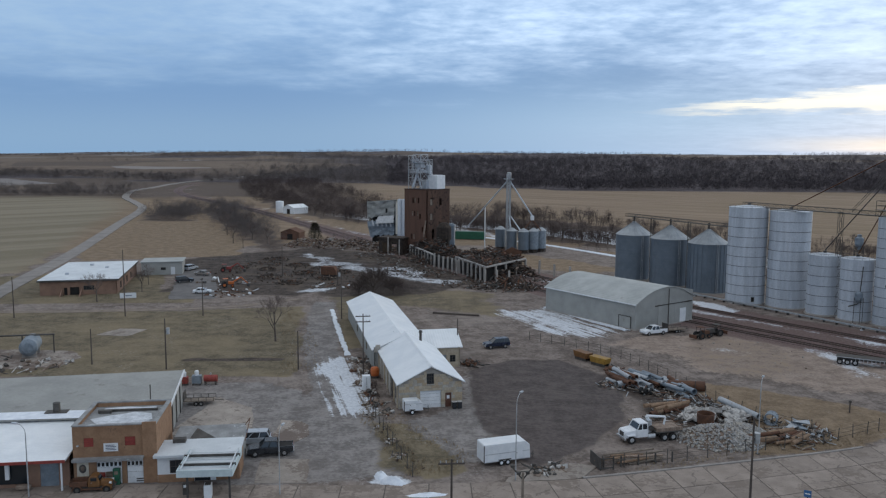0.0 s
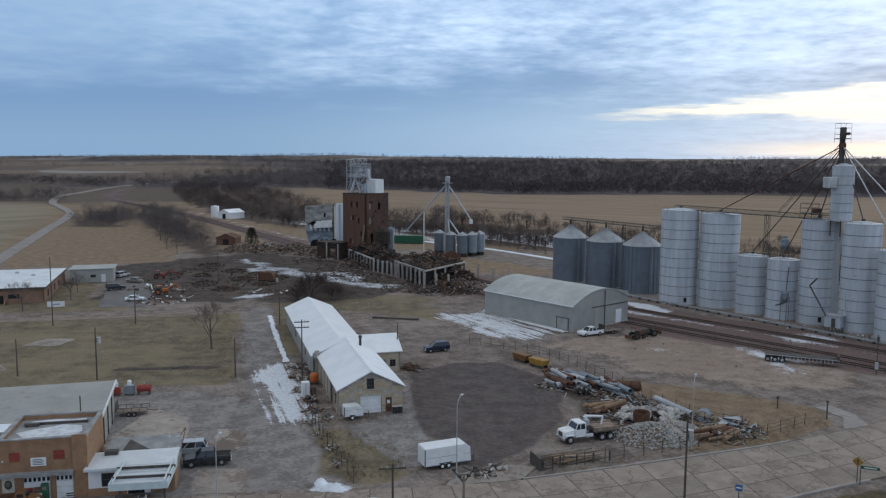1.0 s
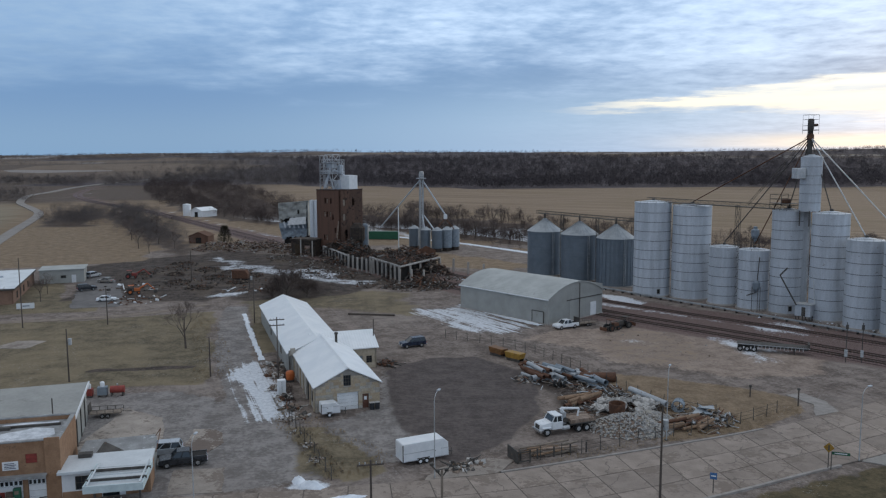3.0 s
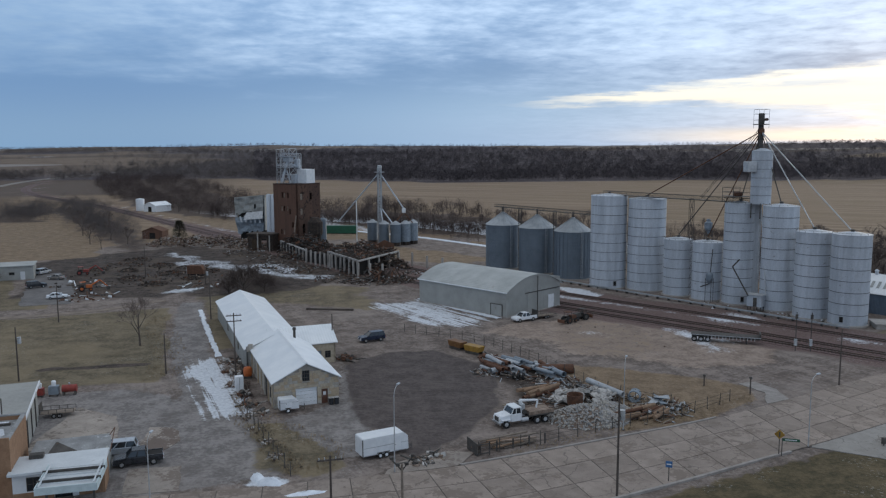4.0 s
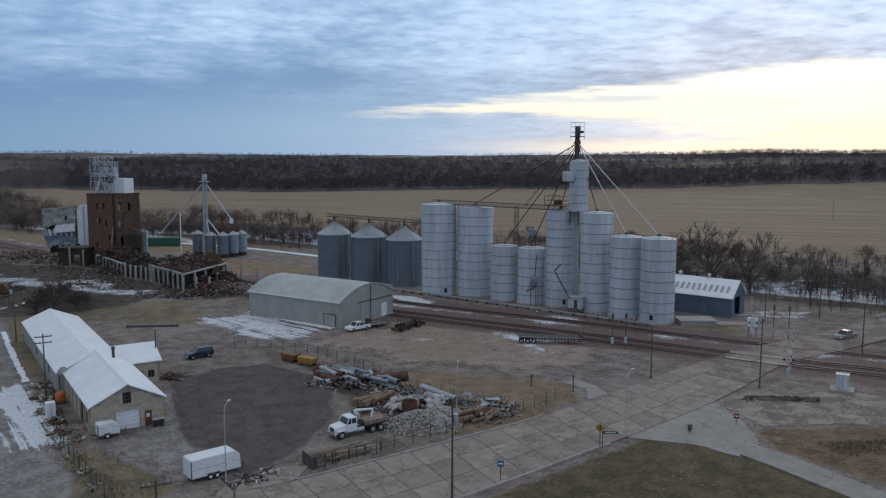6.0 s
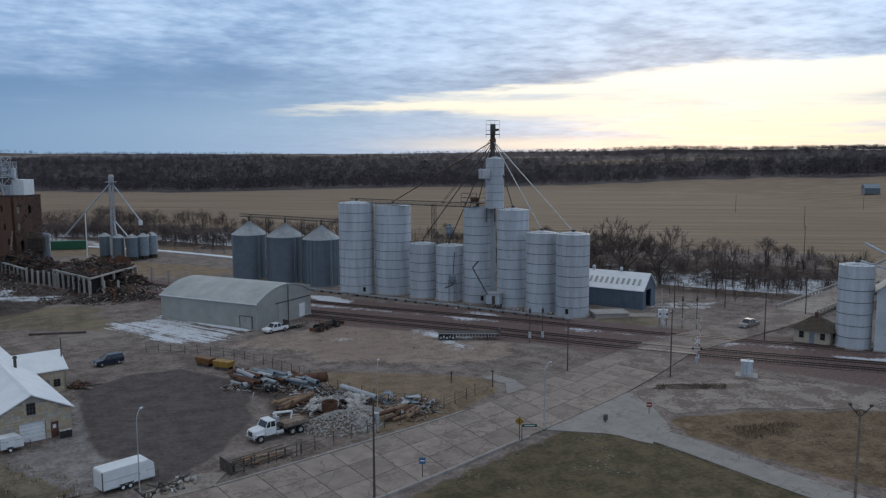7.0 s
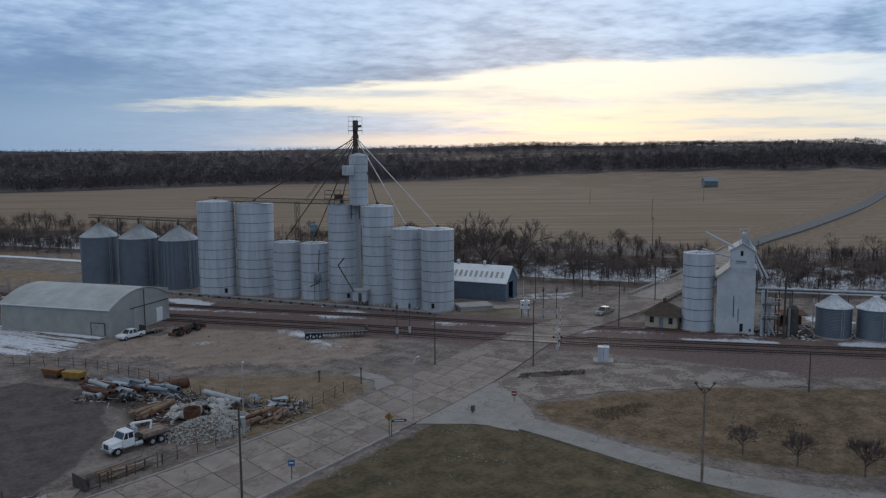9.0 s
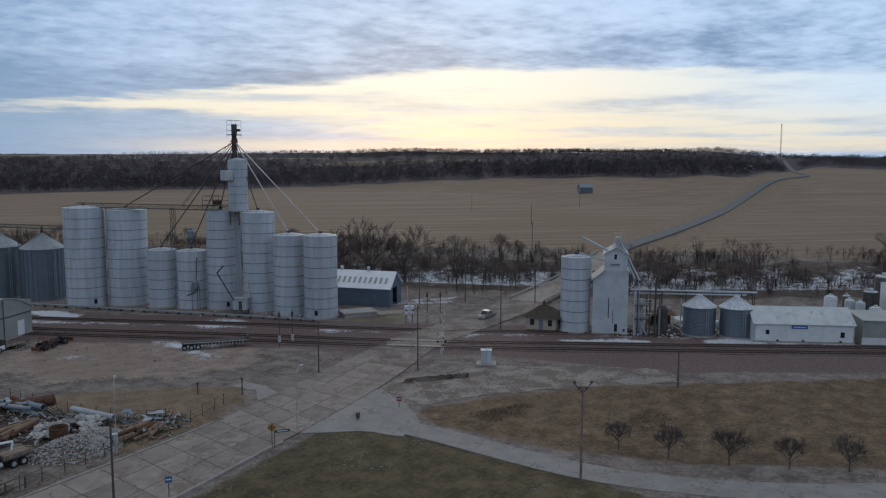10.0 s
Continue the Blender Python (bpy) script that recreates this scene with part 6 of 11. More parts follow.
FASCIA = surface("pale_aqua_paint", (0.46, 0.55, 0.57), (0.60, 0.69, 0.70), 0.8, 0.08, 0.55, 0, 0.05, (0.34, 0.30, 0.26), 0.66)


def make_canopy():
    t = thing("forecourt_canopy", "white flat canopy with open roof beams on posts", "canopy", -28.2, 79.1, 0, 5)
    w, d = 5.7, 6.2
    apart("fascia", box(0, 0, 2.75, w, 0.12, 3.5, box(0, 0.12, 2.75, 0.12, d, 3.5, box(w - 0.12, 0.12, 2.75, w, d, 3.5))), FASCIA, t)
    part("deck", box(0.12, 0.12, 2.95, w - 0.12, d, 3.22), MEMBRANE, t)
    for k in range(2):
        y = 1.5 + 2.6 * k
        part("beam", box(-0.1, y, 3.35, w + 0.1, y + 0.14, 3.62), STEEL_DARK, t)
    apart("side_beam", box(0.3, 0.1, 3.5, 0.42, d, 3.66, box(w - 0.42, 0.1, 3.5, w - 0.3, d, 3.66)), MEMBRANE, t)
    for k in range(6):
        part("rafter", box(0.12, 0.5 + 0.98 * k, 3.2, w - 0.12, 0.58 + 0.98 * k, 3.36), MEMBRANE, t)
    for x in (0.9, w - 0.5):
        part("post", box(x, 0.35, 0, x + 0.2, 0.55, 2.85), STEEL_DARK, t)
    return t


SITE = Vector((0.9, -0.3, 0))
make_garage()
make_store()
make_warehouse()
make_annex()
make_canopy()
SITE = Vector((0, 0, 0))


# ---- low office beyond the grass ----
def make_office():
    t = thing("low_office", "single-storey brown brick office with flat white roof", "office building", -101.0, 197.6, 0, 13)
    w, d, h = 18.2, 34.0, 3.6
    holes = [(5.6, 0, 6.4, 1.9), (7.0, 0, 9.2, 2.0), (10.2, 1.2, 12.8, 2.3)]
    f = part("front_wall", holed(w, h, 0.3, holes), BRICK_BROWN, t)
    # black sheets in the openings stand for the shade inside
    apart("dark_recess", box(5.6, 0.22, 0, 6.4, 0.28, 1.9, box(7.0, 0.22, 0, 9.2, 0.28, 2.0)), VOID, f)
    window(f, *holes[2], 0, (4, 1))
    part("ramp_wall", prism([(-3.0, 0), (0, 0), (0, 1.5)], 5.0, 5.25, "x"), BRICK_BROWN, t)
    part("ramp_wall", prism([(-3.0, 0), (0, 0), (0, 1.5)], 9.6, 9.85, "x"), BRICK_BROWN, t)
    side = part("side_wall", holed(d, h, 0.3, [(5, 0.6, 7, 2.4), (10, 0.6, 12, 2.4), (15, 0.6, 17, 2.4), (22, 0.6, 24, 2.4)]), BRICK_BROWN, t, m=pose(w, 0, 0, 0, 0, 90))
    for x in (5, 10, 15, 22):
        window(side, x, 0.6, x + 2, 2.4)
    part("side_wall", box(0, 0.3, 0, 0.3, d, h), BRICK_BROWN, t)
    part("rear_wall", box(0.3, d - 0.3, 0, w - 0.3, d, h), BRICK_BROWN, t)
    part("roof", box(-0.5, -0.5, h, w + 0.5, d + 0.5, h + 0.35, bevel=0.03), MEMBRANE, t, "flat white membrane roof with dark edge")
    part("roof_edge", box(-0.56, -0.56, h - 0.12, w + 0.56, -0.5, h + 0.3, box(w + 0.5, -0.5, h - 0.12, w + 0.56, d + 0.5, h + 0.3)), STEEL_DARK, t)
    for x, y in ((4, 9), (12, 20), (7, 26)):
        part("roof_unit", box(x, y, h + 0.35, x + 0.9, y + 0.9, h + 0.8, bevel=0.04), GALV, t)
    s = thing("grey_shed", "low pale grey sheet-metal shed beside the office", "shed", -88.6, 232.5, 0, 13)
    part("front_wall", holed(11.5, 3.7, 0.2, [(5.4, 1.4, 6.8, 2.2), (8.2, 0.0, 9.4, 2.3)]), SHEET_GREY, s)
    window(s, 5.4, 1.4, 6.8, 2.2)
    part("door", box(8.2, 0.1, 0, 9.4, 0.15, 2.3), PAINT_WHITE, s)
    apart("side_wall", box(11.3, 0.2, 0, 11.5, 9, 3.7, box(0, 0.2, 0, 0.2, 9, 3.7)), SHEET_GREY, s)
    part("rear_wall", box(0.2, 8.8, 0, 11.3, 9, 3.7), SHEET_GREY, s)
    part("roof", box(-0.3, -0.3, 3.7, 11.8, 9.3, 3.95, bevel=0.03), ROOF_GREY, s)


make_office()


# ---- burnt mill: brick tower, metal annexes, colonnade and debris ----
SITE = Vector((1.3, 0, 0))


def make_tower():
    t = thing("burnt_brick_tower", "tall burnt brick mill tower with empty windows", "mill tower", -15.3, 288.5, 0, -42)
    w, d, h = 11.2, 11.9, 23.3
    # two faces are seen: one fairly clean, the other charred
    left = []
    for z, xs in ((18.6, (3.9, 4.9, 6.6)), (13.9, (3.6, 4.7, 6.2)), (12.9, (7.4,)), (8.3, (8.6,)), (5.6, (3.2, 4.4)), (2.4, (7.0, 8.6))):
        for x in xs:
            left.append((x, z, x + 0.7, z + 1.9))
    f = part("front_wall", holed(w, h, 0.5, [(0.8, 0.0, 2.6, 3.2), (4.0, 0.0, 6.4, 2.2)] + left), BRICK_RED, t)
    right = [(1.6, 17.8, 2.9, 20.4), (1.6, 12.6, 2.9, 15.0), (6.4, 17.8, 7.6, 20.2), (1.2, 2.2, 3.4, 4.6), (6.6, 1.6, 9.6, 6.2), (6.4, 8.8, 7.8, 11.6), (2.6, 6.0, 3.8, 9.4)]
    g = part("yard_wall", holed(d, h, 0.5, right), BRICK_SOOT, t, "charred brick wall", m=pose(w, 0, 0, 0, 0, 90))
    for z in (17.9, 12.7):
        part("boarded_window", box(1.65, 0.12, z, 2.85, 0.18, z + 2.2), WOOD_OLD, g)
    part("rear_wall", box(0, d - 0.5, 0, w - 0.5, d, h), BRICK_CHAR, t)
    part("far_wall", box(0, 0.5, 0, 0.5, d - 0.5, h), BRICK_RED, t)
    for z in (7.0, 14.4, 21.0):
        part("floor", box(0.5, 0.5, z - 0.2, w - 0.5, d - 0.5, z), VOID, t)
    for x, z in ((3.6, 13.9), (6.2, 13.9), (4.9, 18.6), (4.4, 5.6)):
        part("boarded_window", box(x + 0.05, 0.1, z + 0.1, x + 0.62, 0.16, z + 1.7), RUBBLE_TAN, f)
    part("coping", box(-0.1, -0.1, h, w + 0.1, d + 0.1, h + 0.25), BRICK_CHAR, t)
    part("leaning_pipe", tube((9.9, -0.5, 5.5), (10.8, -0.3, 12.6), 0.32, 0.25, seg=8), RUBBLE_TAN, t)
    r = random.Random(5)
    for k in range(8):
        x = r.uniform(0.5, w - 1)
        part("broken_brickwork", box(x, -0.35, 0, x + r.uniform(0.5, 1.4), 0.6, 0.4 + 2.2 * r.random(), bevel=0.05), BRICK_CHAR, t)
    # roof house and bent steel head frame
    p = thing("roof_house", "white sheet-metal roof house with bare steel head frame", "roof house", -15.3, 288.5, h + 0.25, -42)
    part("hopper", box(6.2, 5.7, 0, 10.6, 10.1, 4.9, bevel=0.06), PAINT_WHITE, p)
    part("low_box", box(4.4, 4.4, 0, 6.6, 7.0, 3.2, bevel=0.06), GALV, p)
    part("head_frame", lattice(bmesh.new(), 4.4, 3.8, 0, 12.2, 3.6, 2.6, 0.14), STEEL_PALE, p)
    part("side_frame", lattice(bmesh.new(), 2.0, 1.9, 0, 11.8, 1.9, 3.0, 0.12), STEEL_PALE, p)
    part("small_frame", lattice(bmesh.new(), 6.5, 6.2, 4.4, 10.4, 1.5, 1.5, 0.09), STEEL_PALE, p)
    part("elevator_head", box(2.6, 2.4, 7.4, 5.6, 5.0, 9.2, bevel=0.3), GALV, p)
    part("elevator_head", box(5.4, 5.0, 5.4, 7.2, 6.8, 8.6, bevel=0.4), GALV, p)
    for a, b, rad in (((4.6, 2.6, 7.6), (3.2, 1.2, 0.6), 0.45), ((5.0, 3.6, 7.0), (7.6, 6.4, 4.9), 0.35), ((3.4, 2.6, 6.5), (5.4, 3.0, 0.4), 0.3), ((2.0, 1.8, 10.0), (4.4, 3.6, 7.0), 0.25)):
        part("spout", tube(a, b, rad, seg=8), GALV, p)
    for x0, y0, x1, y1, z in ((1.0, 1.0, 6.4, 6.2, 5.6), (1.6, 1.4, 6.4, 5.8, 9.4)):
        part("platform", box(x0, y0, z, x1, y1, z + 0.15), GALV, p)
        for e in (0.6, 1.1):
            for q0, q1 in (((x0, y0), (x1, y0)), ((x0, y0), (x0, y1)), ((x1, y0), (x1, y1))):
                part("rail", tube((*q0, z + e), (*q1, z + e), 0.07, seg=4), GALV, p)


make_tower()


def make_metal_annexe():
    t = thing("crumpled_metal_annexe", "torn and buckled grey sheet-metal mill annexe", "mill annexe", -31.5, 322, 0, -20)
    # battered sheets with their own tilt
    r = random.Random(11)
    for name, z0, z1, lean, text in (("upper_wall", 10.8, 17.2, 0.0, "buckled grey upper wall"), ("lower_wall", 3.2, 9.2, -0.5, "torn lower wall sheets")):
        bm = bmesh.new()
        bmesh.ops.create_grid(bm, x_segments=18, y_segments=10, size=0.5)
        for v in bm.verts:
            a, b = v.co.x + 0.5, v.co.y + 0.5
            x, z = 12.0 * a, z0 + (z1 - z0) * b + 0.9 * a - 0.4
            bow = noise.noise((x * 0.35, z * 0.5, z0)) * 0.7 + noise.noise((x * 1.1, z * 0.9, 4.0)) * 0.25
            edge = noise.noise((x * 0.8, z0, 2.0)) * 1.6 if b < 0.05 else 0.0
            v.co = Vector((x - 0.5 + 1.4 * (1 - b) * (1 - a) * (z0 < 5), lean * (1 - b) + bow, z + edge))
        bmesh.ops.solidify(bm, geom=bm.faces[:], thickness=0.12)
        part(name, bm, SHEET_GREY if z0 > 5 else TANK_BLUE, t, text)
    # black slab behind the torn sheets stands for the unlit inside
    part("inner_dark", box(0.6, 0.9, 3.8, 11.4, 1.4, 16.0), VOID, t)
    part("dark_base", box(1.5, 0.5, 0, 12, 9, 4.0), VOID, t)
    part("side_wall", prism([(0.3, 4.0), (9, 4.0), (9, 15), (0.3, 17.5)], 11.6, 12.0, "x"), SHEET_GREY_Y, t)
    part("far_wall", prism([(0.3, 6.0), (9, 5.0), (9, 15), (0.3, 16.2)], 0.0, 0.4, "x"), SHEET_GREY_Y, t)
    part("roof", slab((-0.4, -0.3, 16.4), (12.3, -0.3, 17.9), (12.3, 9.4, 15.2), (-0.4, 9.4, 15.0), 0.2), ROOF_GREY, t)
    part("hanging_sheet", slab((4.5, -0.6, 10.9), (11.5, -0.6, 11.6), (11.8, -2.0, 8.8), (4.0, -1.9, 8.2), 0.08), STEEL_PALE, t)
    for k in range(5):
        x = 1.5 + 1.9 * k
        part("torn_strip", slab((x, -0.45, 9.4 + 0.2 * k), (x + 0.7, -0.45, 9.5 + 0.2 * k), (x + 1.6, -1.0, 7.2), (x + 0.9, -1.0, 7.1), 0.06), STEEL_PALE, t)
    part("window", box(7.6, -0.08, 12.4, 8.4, 0.0, 14.2), VOID, t)
    s = thing("white_bin_row", "tall pale ribbed bin wall beside the tower", "grain bin", -19.2, 312.5, 0, -20)
    for k in range(4):
        part("ribbed_bin", lathe([(0.95, 0), (0.95, 18.2), (0, 18.5)], 14, x=0.6 + 1.75 * k, y=1.0), GALV, s, smooth=True)


make_metal_annexe()


def ruin_wall():
    t = thing("ruined_colonnade", "row of broken white concrete columns and beams", "ruin", -13.5, 284.5)
    def frame_row(a, b, n, h, top=True, skip=()):
        a, b = Vector((*a, 0)), Vector((*b, 0))
        d = (b - a).normalized()
        m = math.degrees(math.atan2(d.y, d.x))
        for k in range(n):
            if k in skip:
                continue
            q = a.lerp(b, k / (n - 1))
            hh = h * rng.uniform(0.93, 1.04)
            part("column", box(-0.24, -0.24, 0, 0.24, 0.24, hh, bevel=0.03), CONCRETE, t, m=pose(q.x + 13.5, q.y - 284.5, 0, rng.uniform(-2, 2), rng.uniform(-2, 2), m))
        if top:
            mid = (a + b) / 2
            L = (b - a).length / 2
            part("beam", box(-L, -0.2, h - 0.1, L, 0.2, h + 0.3), RUBBLE_PALE, t, m=pose(mid.x + 13.5, mid.y - 284.5, 0, 0, 0, m))
    frame_row((-13.0, 283.5), (-4.0, 255.0), 9, 3.6)
    frame_row((-4.0, 253.0), (3.0, 240.0), 6, 4.4, False)
    frame_row((2.6, 243.0), (10.5, 221.5), 8, 4.6)
    frame_row((10.5, 221.5), (17.0, 218.0), 3, 4.2, False)
    frame_row((10.5, 222.5), (24.0, 242.0), 5, 4.3)
    frame_row((24.2, 246.0), (35.5, 229.0), 4, 4.0, False)
    frame_row((2.6, 243.0), (16.0, 262.0), 5, 4.3)
    # charred floor deck with fallen timbers
    part("burnt_floor", slab((16.3, -41.0, 4.0), (23.9, -61.3, 4.0), (37.1, -42.1, 4.2), (29.3, -23.0, 4.2), 0.3), RUBBLE_DARK, t, "charred sagging floor")
    # solid near-black blocks: one fills the space below the floor, one adjoins it
    part("dark_cellar", prism([(16.8, -41.0), (23.9, -60.3), (36.4, -42.1), (29.3, -24.0)], 0.0, 3.6, "z"), VOID, t)
    part("dark_cellar", prism([(0.8, -2), (9.6, -29), (17, -40), (21, -34), (12, -8)], 0.0, 3.2, "z"), VOID, t)
    part("scorched_wall", prism([(27.6, 0), (37.0, 0), (37.0, 5.6), (34, 7.0), (31, 5.4), (27.6, 6.2)], -34.0, -33.6, "y"), RUST, t)
    return t


ruin_wall()


def debris(name, label, spots, count, size, materials, seed, flat=0.5, long=0.35, base=0.0, tilt=28):
    """A heap of broken pieces: blocks, boards and bent bars, all real pieces joined by material."""
    r = random.Random(seed)
    t = thing(name, label, "debris", kind="stuff")
    bms = [bmesh.new() for _ in materials]
    for _ in range(count):
        cx, cy, rad, top = r.choice(spots)
        a, q = r.uniform(0, 6.283), math.sqrt(r.random())
        x, y = cx + rad * q * math.cos(a), cy + rad * q * math.sin(a)
        z = max(0.0, top * (1 - q ** 1.3)) * r.uniform(0.5, 1.0)
        s = size * r.uniform(0.4, 1.5)
        if r.random() < long:
            dims = (s * r.uniform(2.5, 5.0), s * 0.28, s * 0.2)
        else:
            dims = (s, s * r.uniform(0.5, 1.0), s * r.uniform(0.25, flat + 0.3))
        m = pose(x, y, base + z + dims[2] * 0.3, r.uniform(-tilt, tilt), r.uniform(-tilt, tilt), r.uniform(0, 360))
        bm = bms[r.randrange(len(bms))]
        vs = bmesh.ops.create_cube(bm, size=1.0)["verts"]
        for v in vs:
            v.co = m @ Vector((v.co.x * dims[0] * r.uniform(0.75, 1.1), v.co.y * dims[1] * r.uniform(0.75, 1.1), v.co.z * dims[2] * r.uniform(0.7, 1.1)))
    for bm, mat in zip(bms, materials):
        tagged(part("pieces", bm, mat, t), kind="stuff")
    return t


debris("mill_debris", "burnt heaps of timber, brick and twisted metal", [(0, 262, 9, 4.0), (8, 262, 8, 5.5), (14, 246, 8, 6.2), (20, 236, 7, 6.0), (12, 232, 6, 5.4), (-6, 270, 8, 3.0), (-9, 280, 5, 3.5), (-2, 276, 6, 6.5), (2, 268, 6, 6.0), (-5, 283, 4, 6.0)], 2100, 0.75,
       (RUBBLE_DARK, RUBBLE_DARK, RUST, RUBBLE_DARK, STEEL_DARK, BRICK_CHAR, RUBBLE_TAN, RUBBLE_DARK, RUST), 21, long=0.55)
debris("burnt_deck_debris", "charred beams and bent metal on the burnt floor", [(8, 248, 6, 2.6), (12, 240, 6, 1.6), (16, 247, 6, 2.2), (11, 232, 4, 1.0), (14, 254, 5, 2.8), (20, 243, 3, 1.2)], 520, 0.8,
       (RUBBLE_DARK, RUBBLE_DARK, RUST, STEEL_DARK, BRICK_CHAR), 26, long=0.6, base=4.1)
debris("furnace_debris", "dark rusted plates and charred beams beside the tower", [(-8, 277, 3.6, 4.0), (-3, 269, 4.0, 5.0), (1, 259, 4.0, 3.0), (4, 250, 3.6, 1.6)], 640, 0.85,
       (RUBBLE_DARK, RUBBLE_DARK, RUST, STEEL_DARK, BRICK_CHAR), 27, long=0.6, base=3.1)
debris("fallen_beams", "charred beams and bent girders jutting from the heap", [(-2, 270, 6, 6.0), (3, 262, 6, 5.0), (9, 250, 6, 5.2), (14, 243, 6, 5.4), (18, 236, 5, 4.6), (12, 230, 5, 3.4), (15, 214, 4, 1.6), (20, 215, 4, 1.4)], 190, 1.25,
       (RUBBLE_DARK, RUBBLE_DARK, RUST, STEEL_DARK), 28, long=0.95, tilt=58)
debris("mill_front_debris", "scattered burnt boards and metal before the columns", [(-14, 262, 10, 1.2), (-6, 238, 9, 0.8), (6, 220, 8, 1.0), (14, 212, 6, 1.8), (20, 213, 5, 1.5), (26, 222, 8, 0.8), (32, 214, 6, 0.8), (30, 205, 4, 1.0), (-22, 280, 10, 1.6), (16, 216, 4, 2.2), (9, 214, 4, 1.6), (-12, 250, 8, 0.5)], 2300, 0.42,
       (RUBBLE_DARK, RUBBLE_DARK, RUST, STEEL_DARK, RUBBLE_DARK, RUBBLE_TAN, RUBBLE_GREY), 22, long=0.55)
debris("rubble_heap", "long heap of reddish brick and timber rubble", [(-55, 312, 9, 3.4), (-44, 310, 9, 4.2), (-34, 306, 9, 4.4), (-26, 300, 8, 3.0)], 1800, 0.55, (RUBBLE_TAN, RUBBLE_TAN, RUBBLE_DARK, BRICK_RED, RUBBLE_PALE), 23, long=0.5)
debris("yard_scrap", "low scatter of scrap metal and wood in the yard", [(-50, 240, 20, 0.3), (-40, 232, 16, 0.3), (-58, 268, 5, 1.3), (-48, 255, 4, 1.1), (-42, 238, 4, 1.0), (-66, 248, 4, 0.8), (-52, 230, 4, 1.0), (-35, 228, 3, 0.9), (-44, 220, 4, 0.8), (-33, 240, 4, 1.2), (-56, 246, 3, 0.9), (-60, 258, 6, 0.6), (-38, 250, 5, 0.8)], 1500, 0.40,
       (RUBBLE_DARK, RUBBLE_DARK, STEEL_DARK, RUBBLE_DARK, RUBBLE_TAN, RUST), 24)

grey_block = thing("half_burnt_shed", "blackened stub of a concrete shed under debris", "ruin", -24.5, 287.5, 0, -24)
part("wall", holed(9.5, 5.5, 0.5, [(1.4, 0, 3.4, 4.2), (5.0, 0, 7.2, 4.2)]), RUBBLE_DARK, grey_block)
part("roof", box(-0.4, -0.4, 5.5, 10, 6.5, 6.1), RUBBLE_DARK, grey_block)
for x in (0, 9.0):
    part("side_wall", box(x, 0.5, 0, x + 0.5, 6, 5.5), RUBBLE_DARK, grey_block)
for x, z in ((3.9, 6.2), (8.4, 5.6)):
    part("post", box(x, -0.8, 0, x + 0.36, -0.45, z), CONCRETE, grey_block)
scorched_tank = thing("scorched_tank", "upright grey steel tank beside the tower", "tank", 1.2, 297, 0)
part("shell", lathe([(2.0, 0), (2.0, 9.6), (1.6, 10.2), (0, 10.4)], 20), BIN_GREY, scorched_tank, smooth=False)
small_tank = thing("white_tank", "small white cylinder tank in the debris", "tank", -1.5, 272, 0)
part("shell", lathe([(1.3, 0), (1.3, 4.6), (0.8, 5.2), (0, 5.3)], 16), GALV, small_tank)
hopper_ruin = thing("rusted_hopper", "dark rusted hopper on the burnt floor", "hopper", -1.0, 279, 0)
part("body", lathe([(0.6, 3.0), (2.6, 6.5), (2.6, 10.5), (1.4, 12.0), (0, 12.2)], 14), RUBBLE_DARK, hopper_ruin)
for x, y in ((-2, -2), (1.6, -2), (-2, 1.6), (1.6, 1.6)):
    part("leg", box(x, y, 0, x + 0.4, y + 0.4, 6.5), STEEL_DARK, hopper_ruin)


# ---- second elevator with small hopper bins ----
SITE = Vector((-1.7, 0, 0))


